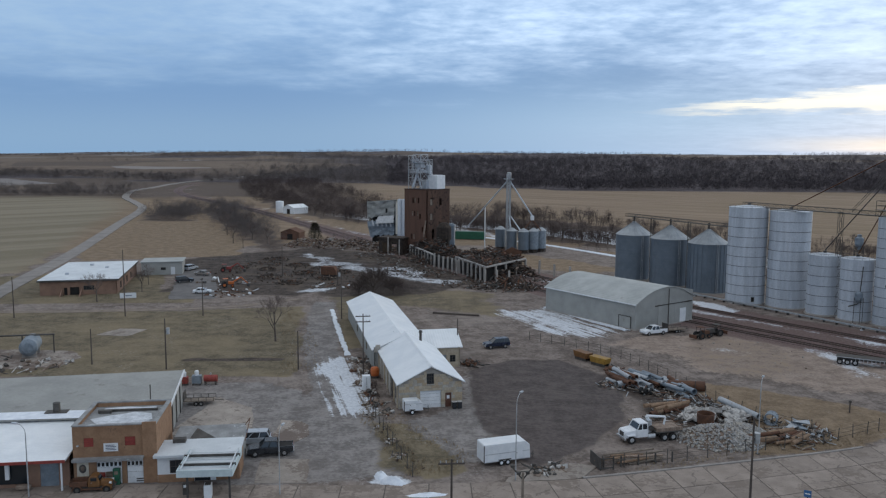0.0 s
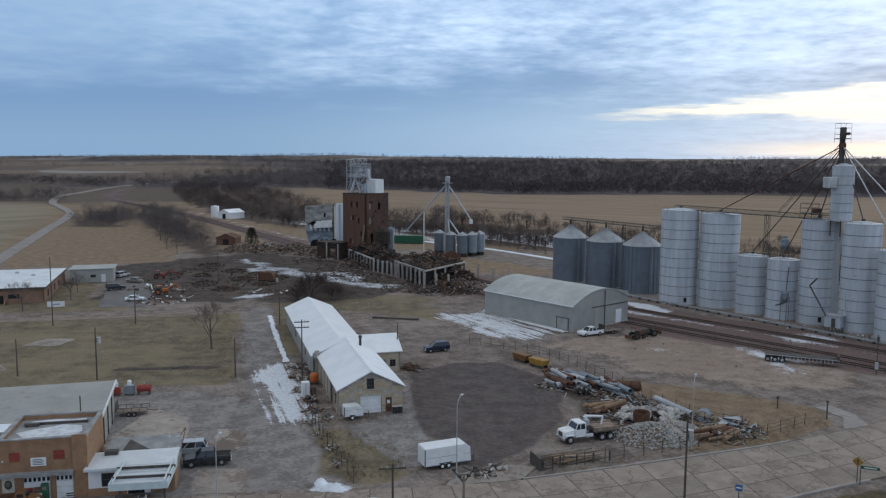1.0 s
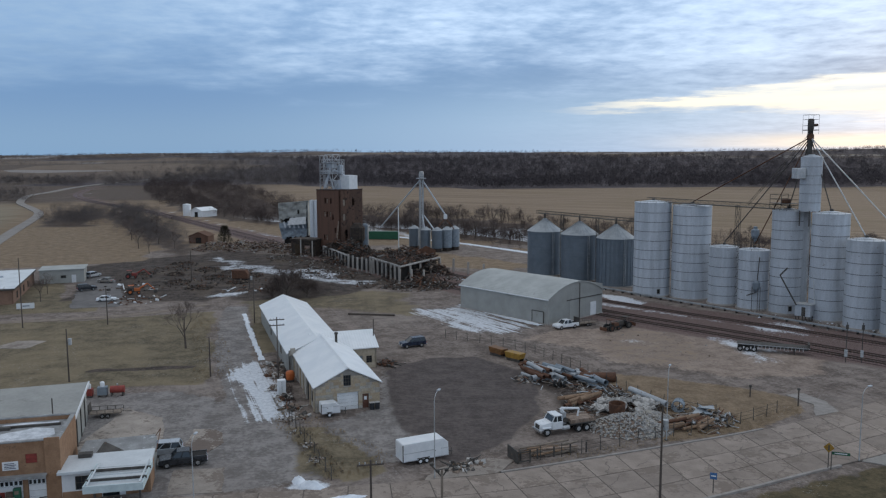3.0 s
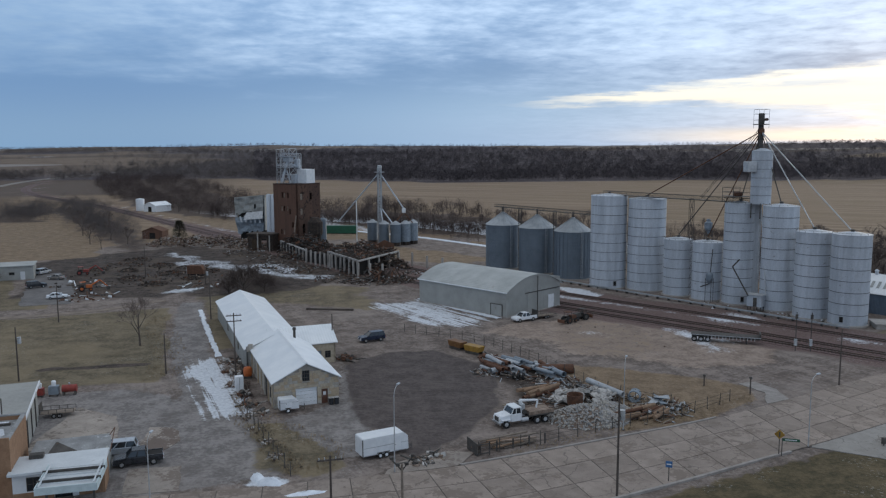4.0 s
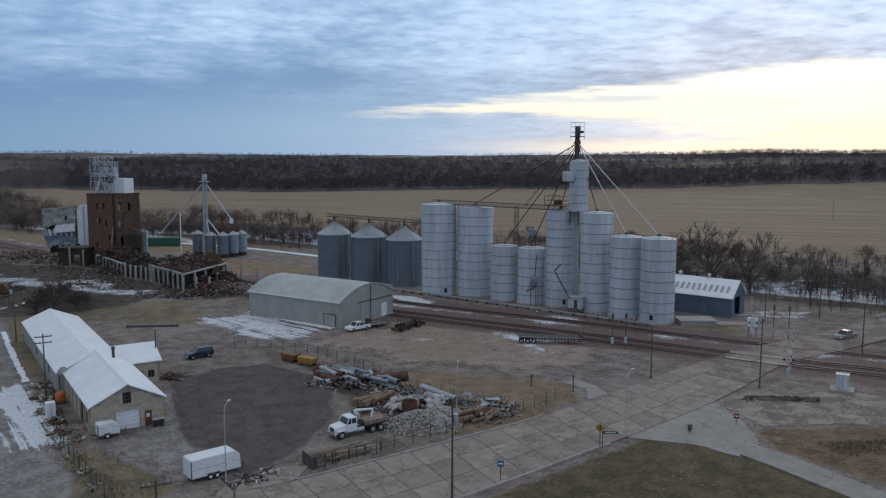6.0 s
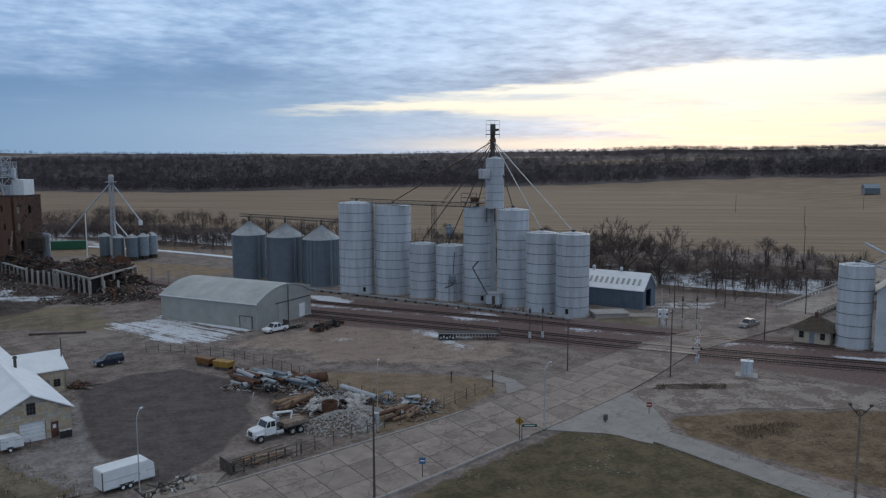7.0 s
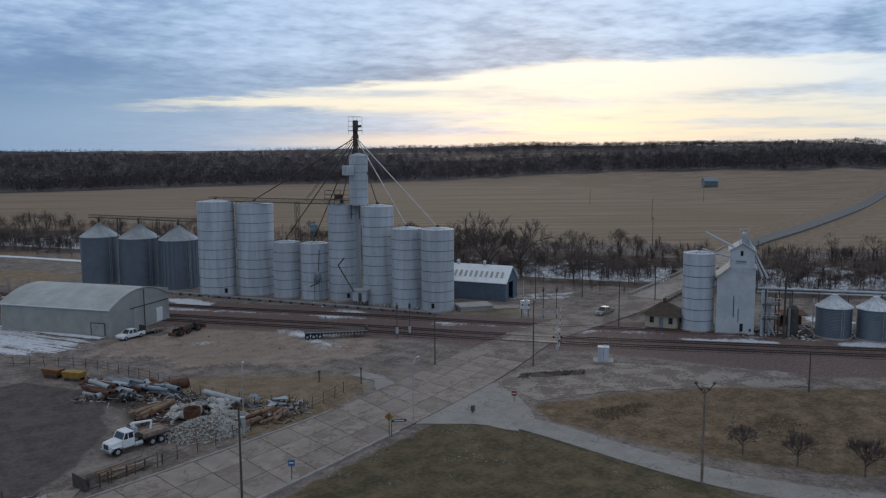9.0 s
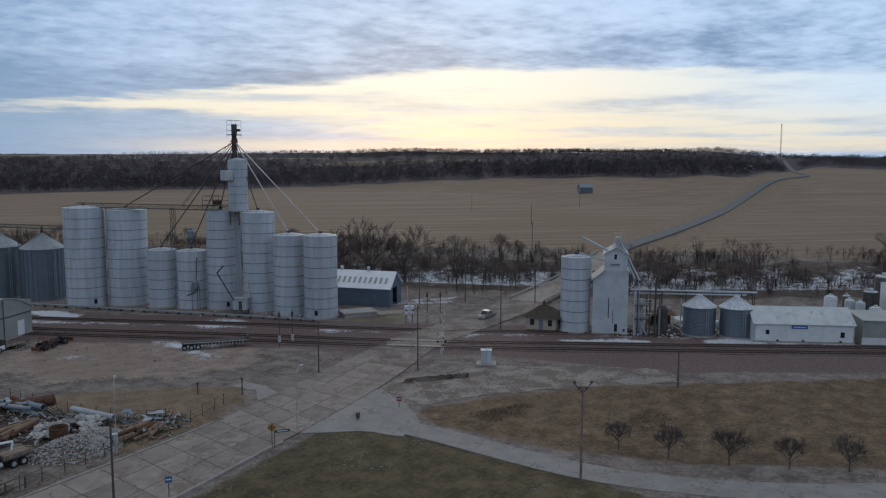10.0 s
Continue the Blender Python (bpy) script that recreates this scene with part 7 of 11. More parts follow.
def make_second_leg():
    t = thing("slim_elevator_leg", "slim lattice elevator leg with guy spouts", "grain elevator", 26.0, 298)
    part("mast", lattice(bmesh.new(), 0, 0, 0, 28.6, 1.5, 2.0, 0.09), STEEL_PALE, t)
    apart("casing", box(-0.5, -0.35, 0, -0.1, 0.35, 28, box(0.2, -0.35, 0, 0.6, 0.35, 28)), STEEL_PALE, t)
    part("head", box(-0.7, -0.6, 27.4, 0.9, 0.6, 29.4, bevel=0.3), STEEL_PALE, t)
    part("platform", box(-1.8, -1.4, 26.8, 1.8, 1.4, 26.95), STEEL_PALE, t)
    part("spout", tube((-0.2, 0, 26.5), (-15.0, 16.0, 7.2), 0.26, seg=8), GALV, t)
    part("spout", tube((0.2, 0, 26.5), (8.6, -4.0, 13.4), 0.26, seg=8), GALV, t)
    part("spout", tube((0.6, 0.3, 13.5), (4.2, -4.5, 8.2), 0.22, seg=8), GALV, t)
    part("spout", tube((0.2, -0.2, 13.5), (0.8, -5.0, 8.0), 0.22, seg=8), GALV, t)
    part("splitter", box(7.9, -4.6, 11.9, 9.2, -3.4, 13.6, bevel=0.15), PAINT_WHITE, t)
    apart("spout", tube((8.4, -4.0, 12.0), (4.8, -6.2, 8.3), 0.18, seg=8, bm=tube((8.6, -4.0, 12.0), (11.6, -5.6, 8.3), 0.18, seg=8)), RUST, t)
    part("prop", tube((-8.2, 9.0, 0), (-8.2, 9.0, 15.8), 0.2, seg=8), PAINT_WHITE, t)
    for k, (x, y) in enumerate(((23.4, 301), (27.2, 294), (31.2, 291.5), (35.0, 293.5), (38.2, 296.5))):
        b = thing("hopper_bin", "small grey corrugated hopper bin with cone roof", "grain bin", x, y, 0, group="small hopper bins")
        part("body", lathe([(1.95, 1.4), (1.95, 8.0)], 22), BIN_GREY if k < 3 else TANK_BLUE, b)
        part("roof", lathe([(2.03, 7.95), (0.4, 9.1), (0, 9.2)], 22), BIN_ROOF, b)
        part("cone", lathe([(0.3, 0.6), (1.95, 1.4)], 22), BIN_GREY, b)
        # dark cylinder round the bin's foot, inside the ring of legs
        part("skirt", lathe([(1.62, 0), (1.62, 1.5)], 22), RUBBLE_DARK, b, "dark skirt inside the legs")
        for j in range(8):
            a = j * 0.7854
            part("leg", tube((1.78 * math.cos(a), 1.78 * math.sin(a), 0), (1.78 * math.cos(a), 1.78 * math.sin(a), 2.9), 0.09, seg=5), STEEL_DARK, b)
    c = thing("green_container", "long dark green container beyond the mill", "container", 6.5, 338, 0, -12)
    part("body", box(0, 0, 0.2, 13, 2.6, 3.4, bevel=0.05), PAINT_GREEN, c)
    apart("skid", box(0, 0.2, 0, 13, 0.5, 0.2, box(0, 2.1, 0, 13, 2.4, 0.2)), STEEL_DARK, c)


make_second_leg()
SITE = Vector((0, 0, 0))


# ---- houses and sheds far off ----
def make_hut(name, label, x, y, z, rz, w, d, e, r, wall, roof):
    t = thing(name, label, "shed", x, y, z, rz)
    head = lambda a: e + (r - e) * (1 - abs(a - w / 2) / (w / 2))
    part("front_wall", holed(w, e, 0.2, [(w * 0.35, 0, w * 0.65, min(e * 0.8, 3.0))], head), wall, t)
    part("rear_wall", holed(w, e, 0.2, [], head), wall, t, m=pose(0, d - 0.2, 0))
    apart("side_wall", box(0, 0.2, 0, 0.2, d - 0.2, e, box(w - 0.2, 0.2, 0, w, d - 0.2, e)), wall, t)
    # black sheet closing the opening, in place of the hut's shaded inside
    part("doorway", box(w * 0.35, 0.12, 0, w * 0.65, 0.17, min(e * 0.8, 3.0)), VOID, t)
    gable_roof(t, 0, w, 0, d, e, r, roof)
    return t


make_hut("field_hut", "lone grey tin hut in the stubble field", 586, 398, ground_z(590, 400) - 0.1, 52, 9, 11, 4.6, 7.5, BIN_GREY, TANK_BLUE)
make_hut("red_shed", "small weathered red-brown shed by the debris", -68, 333, 0, -10, 8, 7, 3.0, 4.6, BRICK_RED, RUST)
make_hut("white_house", "low white house beside the railway", -96, 478, ground_z(-90, 480), -35, 9, 12, 3.6, 5.4, PAINT_WHITE, ROOF_WHITE)
fs = thing("far_white_silo", "squat white tank beside the far house", "tank", -99.5, 486, ground_z(-99, 486))
part("shell", lathe([(2.4, 0), (2.4, 6.8), (0, 7.2)], 18), PAINT_WHITE, fs)
make_hut("far_barn", "distant white farm shed on the hill", 1046, 468, ground_z(1046, 468) - 0.2, -22, 16, 8, 3.4, 5.2, PAINT_WHITE, ROOF_GREY)


# ---- blue-grey shed with loading dock ----
def make_blue_shed():
    t = thing("blue_grey_shed", "blue-grey sheeted shed with patched white roof", "shed", 124.6, 141.4, 0, 29)
    w, d, e, r = 8.4, 19.0, 4.6, 8.0
    head = lambda a: e + (r - e) * (1 - abs(a - w / 2) / (w / 2))
    part("front_wall", holed(w, e, 0.25, [(2.0, 0, 5.4, 4.4)], head), SHEET_BLUE, t)
    # black sheet set back in the shed stands for its unlit depth
    part("dark_doorway", box(2.0, 4.0, 0, 5.4, 4.1, 4.4), VOID, t)
    part("rear_wall", holed(w, e, 0.25, [], head), SHEET_BLUE, t, m=pose(0, d - 0.25, 0))
    part("side_wall", box(0, 0.25, 0, 0.25, d - 0.25, e), seamed("blue_grey_cladding_long", (0.09, 0.12, 0.16), (0.13, 0.17, 0.22), 0.3, 0.55, 0.1, 1), t)
    part("side_wall", box(w - 0.25, 0.25, 0, w, d - 0.25, e), SHEET_BLUE, t)
    gable_roof(t, 0, w, 0, d, e, r, ROOF_WHITE)
    for k in range(13):
        part("skylight_strip", slab((0.9, 1.2 + 1.35 * k, e + 0.97), (2.3, 1.2 + 1.35 * k, e + 2.18), (2.3, 1.75 + 1.35 * k, e + 2.18), (0.9, 1.75 + 1.35 * k, e + 0.97), 0.05), ROOF_GREY, t)
    for y in (7.0, 14.0):
        part("ridge_vent", lathe([(0.35, r), (0.35, r + 0.7), (0.5, r + 0.75), (0.2, r + 1.1), (0, r + 1.1)], 12, x=w / 2, y=y), GALV, t)
    k = thing("loading_dock", "low pale concrete loading dock by the siding", "dock", 108.6, 138.6, 0, -22)
    part("deck", box(0, 0, 0.9, 8.0, 5.2, 1.15, bevel=0.03), CONCRETE, k)
    part("support", box(0.3, 0.2, 0, 7.7, 5.0, 0.9), CONCRETE, k)
    part("apron", sheet([(8, 1), (14, 0.5), (16, 4), (9, 5.5)], -0.1, 0.12, 0.3, 4), PAD, k)


make_blue_shed()


# ---- depot, silo and wooden elevator beyond the crossing ----
def make_depot():
    t = thing("small_depot", "small pale stone depot with brown hipped roof", "depot", 129.4, 103.8, 0, -66)
    w, d, h = 6.6, 5.2, 2.7
    holes = [(0.9, 0.9, 1.8, 2.2), (2.8, 0.0, 3.7, 2.1), (4.7, 0.9, 5.6, 2.2)]
    f = part("front_wall", holed(w, h, 0.2, holes), STONE[0], t)
    window(f, *holes[0], 0, (1, 2))
    window(f, *holes[2], 0, (1, 2))
    part("door", box(2.8, 0.1, 0, 3.7, 0.15, 2.1), TANK_BLUE, f)
    s = part("side_wall", holed(d, h, 0.2, [(1.8, 0.9, 3.0, 2.2)]), STONE[0], t, m=pose(w, 0, 0, 0, 0, 90))
    window(s, 1.8, 0.9, 3.0, 2.2)
    part("side_wall", box(0, 0.2, 0, 0.2, d, h), PAINT_WHITE, t)
    part("rear_wall", box(0.2, d - 0.2, 0, w - 0.2, d, h), PAINT_WHITE, t)
    bm = bmesh.new()
    o, z = 0.8, 4.9
    c = [bm.verts.new(p) for p in ((-o, -o, h - 0.05), (w + o, -o, h - 0.05), (w + o, d + o, h - 0.05), (-o, d + o, h - 0.05))]
    a, b = bm.verts.new((w / 2 - 0.8, d / 2, z)), bm.verts.new((w / 2 + 0.8, d / 2, z))
    for f in ((c[0], c[1], b, a), (c[1], c[2], b), (c[2], c[3], a, b), (c[3], c[0], a), tuple(c[::-1])):
        bm.faces.new(f)
    part("roof", bm, SHINGLE, t, "brown shingled hip roof")
    part("chimney", box(w / 2 - 0.3, d / 2 - 0.3, 4.5, w / 2 + 0.3, d / 2 + 0.3, 5.7), BRICK_RED, t)


make_depot()
make_silo(135.4, 95.6, 3.05, 15.4, 7, "white hooped silo beside the wooden elevator", 0.0, "silos beyond the crossing")


def make_old_elevator():
    t = thing("old_grain_elevator", "tall pale-clad country elevator with stepped gable", "grain elevator", 135.2, 91.2, 0, -56)
    w, d, e = 7.0, 8.0, 11.4
    head = lambda x: float(np.interp(x, [0, 1.9, 1.901, 5.1, 5.101, 7.0], [e, 13.4, 13.4, 13.4, 13.4, e]))
    f = part("front_wall", holed(w, e, 0.25, [(2.2, 3.0, 2.21, 3.01), (4.4, 0.6, 5.0, 2.2)], lambda x: float(np.interp(x, [0, 2.2, 7.0], [e, 13.2, 13.2]))), CLAD_WHITE, t)
    part("dark_door", box(4.4, 0.1, 0.6, 5.0, 0.15, 2.2), VOID, f)
    for x0, y0, x1, y1 in ((0, 0.25, 0.25, d - 0.25), (w - 0.25, 0.25, w, d - 0.25)):
        part("side_wall", box(x0, y0, 0, x1, y1, e), CLAD_WHITE, t)
    part("rear_wall", box(0, d - 0.25, 0, w, d, e), CLAD_WHITE, t)
    for a, b in (((-0.35, e - 0.3), (2.25, 13.3)), ((w + 0.35, 12.9), (6.4, 13.3))):
        part("roof_slope", slab((a[0], -0.3, a[1]), (b[0], -0.3, b[1]), (b[0], d + 0.3, b[1]), (a[0], d + 0.3, a[1]), 0.15), ROOF_GREY, t)
    # cupola
    c = part("cupola_wall", holed(4.5, 4.0, 0.2, [(1.9, 2.3, 2.4, 3.3)], lambda x: 3.5 + 1.3 * (1 - abs(x - 2.25) / 2.25)), CLAD_WHITE, t, m=pose(2.2, -0.02, 13.15))
    part("louvre", box(1.9, 0.08, 2.3, 2.4, 0.12, 3.3), VOID, c)
    apart("cupola_side", box(2.2, 0.2, 13.15, 2.4, d - 0.4, 16.6, box(6.5, 0.2, 13.15, 6.7, d - 0.4, 16.6)), CLAD_WHITE, t)
    for a, b in (((1.9, 16.4), (4.45, 18.0)), ((7.0, 16.4), (4.45, 18.0))):
        part("cupola_roof", slab((a[0], -0.3, a[1]), (b[0], -0.3, b[1]), (b[0], d, b[1]), (a[0], d, a[1]), 0.15), ROOF_GREY, t)
    part("faded_sign", box(3.2, -0.07, 13.9, 5.3, -0.03, 14.0, box(3.3, -0.07, 14.2, 5.2, -0.03, 14.55)), TANK_BLUE, t, "faded lettering bars on the gable")
    part("leg_head", box(4.2, 1.2, 17.6, 5.2, 2.2, 19.9, bevel=0.25), STEEL_PALE, t)
    part("head_frame", lattice(bmesh.new(), 4.7, 1.7, 17.0, 20.6, 1.6, 1.4, 0.05), STEEL_PALE, t)
    apart("spout", tube((4.9, 1.6, 19.0), (8.2, 1.0, 11.6), 0.18, seg=8, bm=tube((5.2, 1.4, 19.0), (9.2, 0.8, 11.2), 0.18, seg=8)), GALV, t)
    apart("spout", tube((4.0, 2.0, 16.4), (-2.5, 3.0, 19.6), 0.22, seg=8, bm=tube((3.2, 2.0, 14.6), (-3.0, 3.6, 16.2), 0.15, seg=8)), GALV, t)
    apart("conduit", box(3.1, -0.08, 3.4, 3.25, 0.0, 7.6, box(4.0, -0.1, 2.4, 4.1, 0.0, 5.2)), STEEL_DARK, t)
    part("wall_hatch", box(6.1, -0.05, 0.7, 6.5, 0.0, 1.3), STEEL_DARK, t)
    part("foundation", box(-0.15, -0.15, -0.1, w + 0.15, d + 0.15, 0.35), CONCRETE, t)


make_old_elevator()


def make_feed_plant():
    t = thing("pipe_rack", "steel pipe rack and dust ducts beside the elevator", "pipe rack", 139.4, 84.8, 0, -50)
    bm = bmesh.new()
    for x, y in ((1.2, -0.5), (3.6, -0.5), (1.2, 3.0), (3.6, 3.0), (6.5, 2.5), (11.5, 3.5), (17, 4.5), (23, 5)):
        tube((x, y, 0), (x, y, 9.0), 0.12, seg=6, bm=bm)
    apart("post", bm, STEEL_DARK, t)
    apart("main_pipe", tube((0, 1.4, 9.2), (26, 5.0, 8.4), 0.2, seg=8, bm=tube((0, 2.0, 8.4), (24, 5.2, 7.8), 0.14, seg=8)), GALV, t)
    apart("upright_duct", tube((0.8, 0.2, 0), (0.8, 0.2, 9.0), 0.3, seg=10, bm=tube((2.2, 0.8, 0), (2.2, 0.8, 7.5), 0.3, seg=10, bm=tube((3.2, 0.2, 0.2), (0.6, -0.4, 5.4), 0.16, seg=8))), GALV, t)
    apart("platform", box(0.6, -0.6, 3.4, 4.0, 3.2, 3.52, box(0.6, -0.6, 6.2, 4.0, 3.2, 6.32)), STEEL_DARK, t)
    bm = bmesh.new()
    for z in (4.2, 4.7, 7.0, 7.5):
        tube((0.6, -0.6, z), (4.0, -0.6, z), 0.05, seg=4, bm=bm)
        tube((4.0, -0.6, z), (4.0, 3.2, z), 0.05, seg=4, bm=bm)
    apart("rail", bm, STEEL_PALE, t)
    part("tall_pole", tube((4.6, -1.0, 0), (4.6, -1.0, 11.6), 0.22, 0.16, seg=8), WOOD_POLE, t)
    k = thing("brown_tank", "upright brownish steel tank beside the pipes", "tank", 144.8, 80.8)
    part("shell", lathe([(1.05, 0), (1.05, 5.4), (0.6, 6.0), (0, 6.1)], 18), STEEL_DARK, k)
    part("ladder", box(-1.2, -0.2, 0, -1.1, 0.2, 5.6), STEEL_PALE, k)
    s = thing("open_shed", "rusty lean-to shed behind the tanks", "shed", 150.3, 86.6, 0, -45)
    part("wall", box(0, 2.6, 0, 5, 2.8, 2.6, box(0, 0, 0, 0.15, 2.6, 2.4)), RUST, s)
    part("roof", slab((-0.3, -0.4, 2.5), (5.3, -0.4, 2.5), (5.3, 3.0, 3.0), (-0.3, 3.0, 3.0), 0.1), RUST, s)


make_feed_plant()
for k, (x, y, h, r) in enumerate(((144.6, 89.0, 9.6, 0.14), (147.2, 86.8, 10.4, 0.1), (150.6, 84.0, 8.8, 0.1), (152.8, 80.4, 7.4, 0.12), (146.0, 83.6, 7.0, 0.16), (149.4, 88.6, 6.0, 0.2))):
    t = thing("vent_stack", "thin grey steel stack among the plant pipes", "vent stack", x - 3.8, y - 1.4)
    part("pipe", tube((0, 0, 0), (0, 0, h), r, seg=8), GALV if k % 2 else STEEL_DARK, t)
    part("cowl", lathe([(r * 1.9, h - 0.1), (r * 1.9, h + 0.25), (0, h + 0.5)], 10), STEEL_DARK, t)
for x, y, rz in ((166.5, 74.0, -47), (170.5, 69.6, -47), (176.0, 67.5, -30)):
    t = thing("pressure_tank", "white horizontal pressure tank on low saddles", "tank", x - 5.0, y - 1.6, 0, rz)
    part("shell", lathe([(0, -2.6), (0.5, -2.5), (0.8, -2.1), (0.8, 2.1), (0.5, 2.5), (0, 2.6)], 18), PAINT_WHITE, t, m=pose(0, 0, 1.5, 0, 90, 0))
    for a in (-1.5, 1.3):
        part("saddle", box(a, -0.7, 0, a + 0.3, 0.7, 0.9), CONCRETE, t)
debris("plant_clutter", "small clutter of pipes and pallets round the plant", [(146, 80.6, 4, 0.6), (142, 86.6, 3, 0.5), (151.5, 80.6, 4, 0.6), (159, 74.4, 5, 0.6), (170, 68, 6, 0.6), (139, 88, 2, 0.4), (177, 60, 5, 0.8)], 300, 0.55,
       (STEEL_DARK, GALV, RUST, PAINT_WHITE, WOOD_OLD), 71, long=0.5)
for x, y in ((150.5, 75.7), (154.5, 69.8)):
    make_bin(x, y, 3.2, 5.9, 2.0, "squat dark grey corrugated bin with frosty cone roof", "pair of squat bins", cover=FROSTED)


def make_white_shed():
    t = thing("white_plant_shed", "long white painted shed with rusting pale roof", "shed", 151.8, 64.8, 0, -51)
    w, d, e = 18.8, 9.0, 3.7
    holes = [(2.2, 1.6, 2.9, 2.5), (16.2, 1.2, 17.0, 2.3)]
    f = part("front_wall", holed(w, e, 0.25, holes), PAINT_WHITE, t)
    for h in holes:
        window(f, *h, 0, (1, 2))
    part("blue_sign", box(7.0, -0.08, 2.8, 10.0, -0.01, 3.5), PAINT_BLUE, t, "small blue sign with pale lettering bars")
    part("sign_bar", box(7.3, -0.1, 3.05, 9.7, -0.075, 3.22), PAINT_WHITE, t)
    part("wide_door", box(3.6, -0.06, 0.1, 6.4, -0.008, 3.0), PAINT_WHITE, t)
    part("side_wall", prism([(0, 0), (d, 0), (d, e), (d / 2, 6.3), (0, e)], 0.0, 0.25, "x"), PAINT_WHITE, t)
    part("side_wall", prism([(0, 0), (d, 0), (d, e), (d / 2, 6.3), (0, e)], w - 0.25, w, "x"), PAINT_WHITE, t)
    part("rear_wall", box(0.25, d - 0.25, 0, w - 0.25, d, e), PAINT_WHITE, t)
    gable_roof(t, 0, d, 0, w, e, 6.3, ROOF_RUSTY, axis="x", over=0.25)
    part("plinth", box(-0.1, -0.12, -0.1, w + 0.1, 0.0, 0.35), CONCRETE, t)
    for x in (4.2, 9.0, 16.0):
        part("low_vent", box(x, -0.14, 0.3, x + 0.5, -0.11, 0.6), VOID, t)
    g = thing("grey_plant_shed", "long grey shed with pale base beside the white one", "shed", 164.4, 49.0, 0, -51)
    part("wall", box(0, 0, 1.4, 30, 0.3, 4.8), SHEET_GREY, g)
    part("base_wall", box(-0.02, -0.05, 0, 30, 0.32, 1.4), PAINT_WHITE, g, "pale painted base")
    part("roof", slab((-0.2, -0.3, 4.85), (30, -0.3, 4.85), (30, 8, 5.4), (-0.2, 8, 5.4), 0.15), ROOF_GREY, g)
    part("end_wall", box(0, 0.3, 0, 0.3, 7.8, 4.7), SHEET_GREY, g)
    for k, (x, y, r, h, mat) in enumerate(((184.3, 53.9, 1.5, 7.8, STEEL_DARK), (190.8, 53.1, 2.0, 10.6, TANK_BROWN), (178.0, 56.0, 0.95, 6.4, GALV), (177.4, 53.7, 0.95, 6.2, GALV), (178.3, 59.9, 1.3, 6.6, PAINT_WHITE), (176.9, 50.6, 1.2, 5.6, PAINT_WHITE), (181.0, 57.6, 0.8, 6.8, TANK_BROWN))):
        b = thing("storage_tank", ("dark upright storage tank in the plant yard", "slim pale storage tank in the plant yard", "white upright tank in the plant yard", "brown upright storage tank with pale lid in the plant yard")[0 if mat is STEEL_DARK else 1 if mat is GALV else 2 if mat is PAINT_WHITE else 3], "tank", x, y)
        part("shell", lathe([(r, 0), (r, h * 0.93), (r * 0.5, h), (0, h)], 20), mat, b)
        part("lid", lathe([(r * 0.94, h * 0.945), (r * 0.94, h * 0.965), (r * 0.3, h + 0.05), (r * 0.3, h + 0.3), (0, h + 0.32)], 16), FROSTED, b, "pale frosted lid")
        part("nozzle", tube((-r, 0, 0.8), (-r - 0.5, -0.2, 0.8), 0.12, seg=6), STEEL_DARK, b)
    v = thing("white_block", "tall white plant building with lettering bars", "plant building", 183.6, 49.3, 0, -50)
    part("body", box(0, 0, 0, 9, 6, 9.0, bevel=0.05), PAINT_WHITE, v)
    part("lettering_bar", box(1.2, -0.06, 1.9, 4.2, -0.01, 2.3), PAINT_BLUE, v)
    part("roof_edge", box(-0.1, -0.1, 9.0, 9.1, 6.1, 9.2), GALV, v)
    r = random.Random(9)
    for k in range(5):
        b = thing("white_sack", "bulging white bulk sack on the ground", "bulk sack", 158.5 + 1.3 * k, 75.4 - 1.5 * k, 0, r.uniform(0, 90), group="white bulk sacks")
        part("bag", box(-0.6, -0.6, 0, 0.6, 0.6, 1.7, bevel=0.3), PAINT_WHITE, b, smooth=True)
        part("tie", tube((0, 0, 1.6), (0, 0, 1.95), 0.12, 0.05, seg=6), STEEL_PALE, b)


ROOF_RUSTY = seamed("pale_rusting_roof", (0.42, 0.45, 0.45), (0.56, 0.59, 0.58), 0.45, 0.5, 0.1, 0, (0.27, 0.22, 0.18), 2.0, 0.02, 0.58)
make_white_shed()


# ---- road slabs, each a piece of the road ----
def make_slabs():
    road = thing("concrete_road", "worn concrete slab road with tarred joints", "road", kind="structure")
    r = random.Random(4)
    la, lb = [Vector((*p, 0)) for p in FAR_KERB], [Vector((*p, 0)) for p in NEAR_KERB]
    # even steps along the road
    mids = [((a + b) / 2) for a, b in zip(la, lb)]
    s = [0.0]
    for a, b in zip(mids, mids[1:]):
        s.append(s[-1] + (b - a).length)
    n = int(s[-1] / 4.6)

    def at(line, q):
        return Vector((float(np.interp(q, s, [p.x for p in line])), float(np.interp(q, s, [p.y for p in line])), 0))

    for k in range(n):
        q0, q1 = s[-1] * k / n + 0.06, s[-1] * (k + 1) / n - 0.06
        for j in range(3):
            f0, f1 = j / 3 + 0.004, (j + 1) / 3 - 0.004
            c = [at(la, q0).lerp(at(lb, q0), f0), at(la, q0).lerp(at(lb, q0), f1), at(la, q1).lerp(at(lb, q1), f1), at(la, q1).lerp(at(lb, q1), f0)]
            mid = sum(c, Vector()) / 4
            if mid.x < -56:
                continue
            lift = 0.135 + r.uniform(-0.008, 0.012)
            bm = slab(*[p - mid + Vector((0, 0, lift)) for p in c], 0.3)
            part("road_slab", bm, ROAD_WORN if mid.x > 90 else SLAB, road, m=Matrix.Translation(mid))


make_slabs()


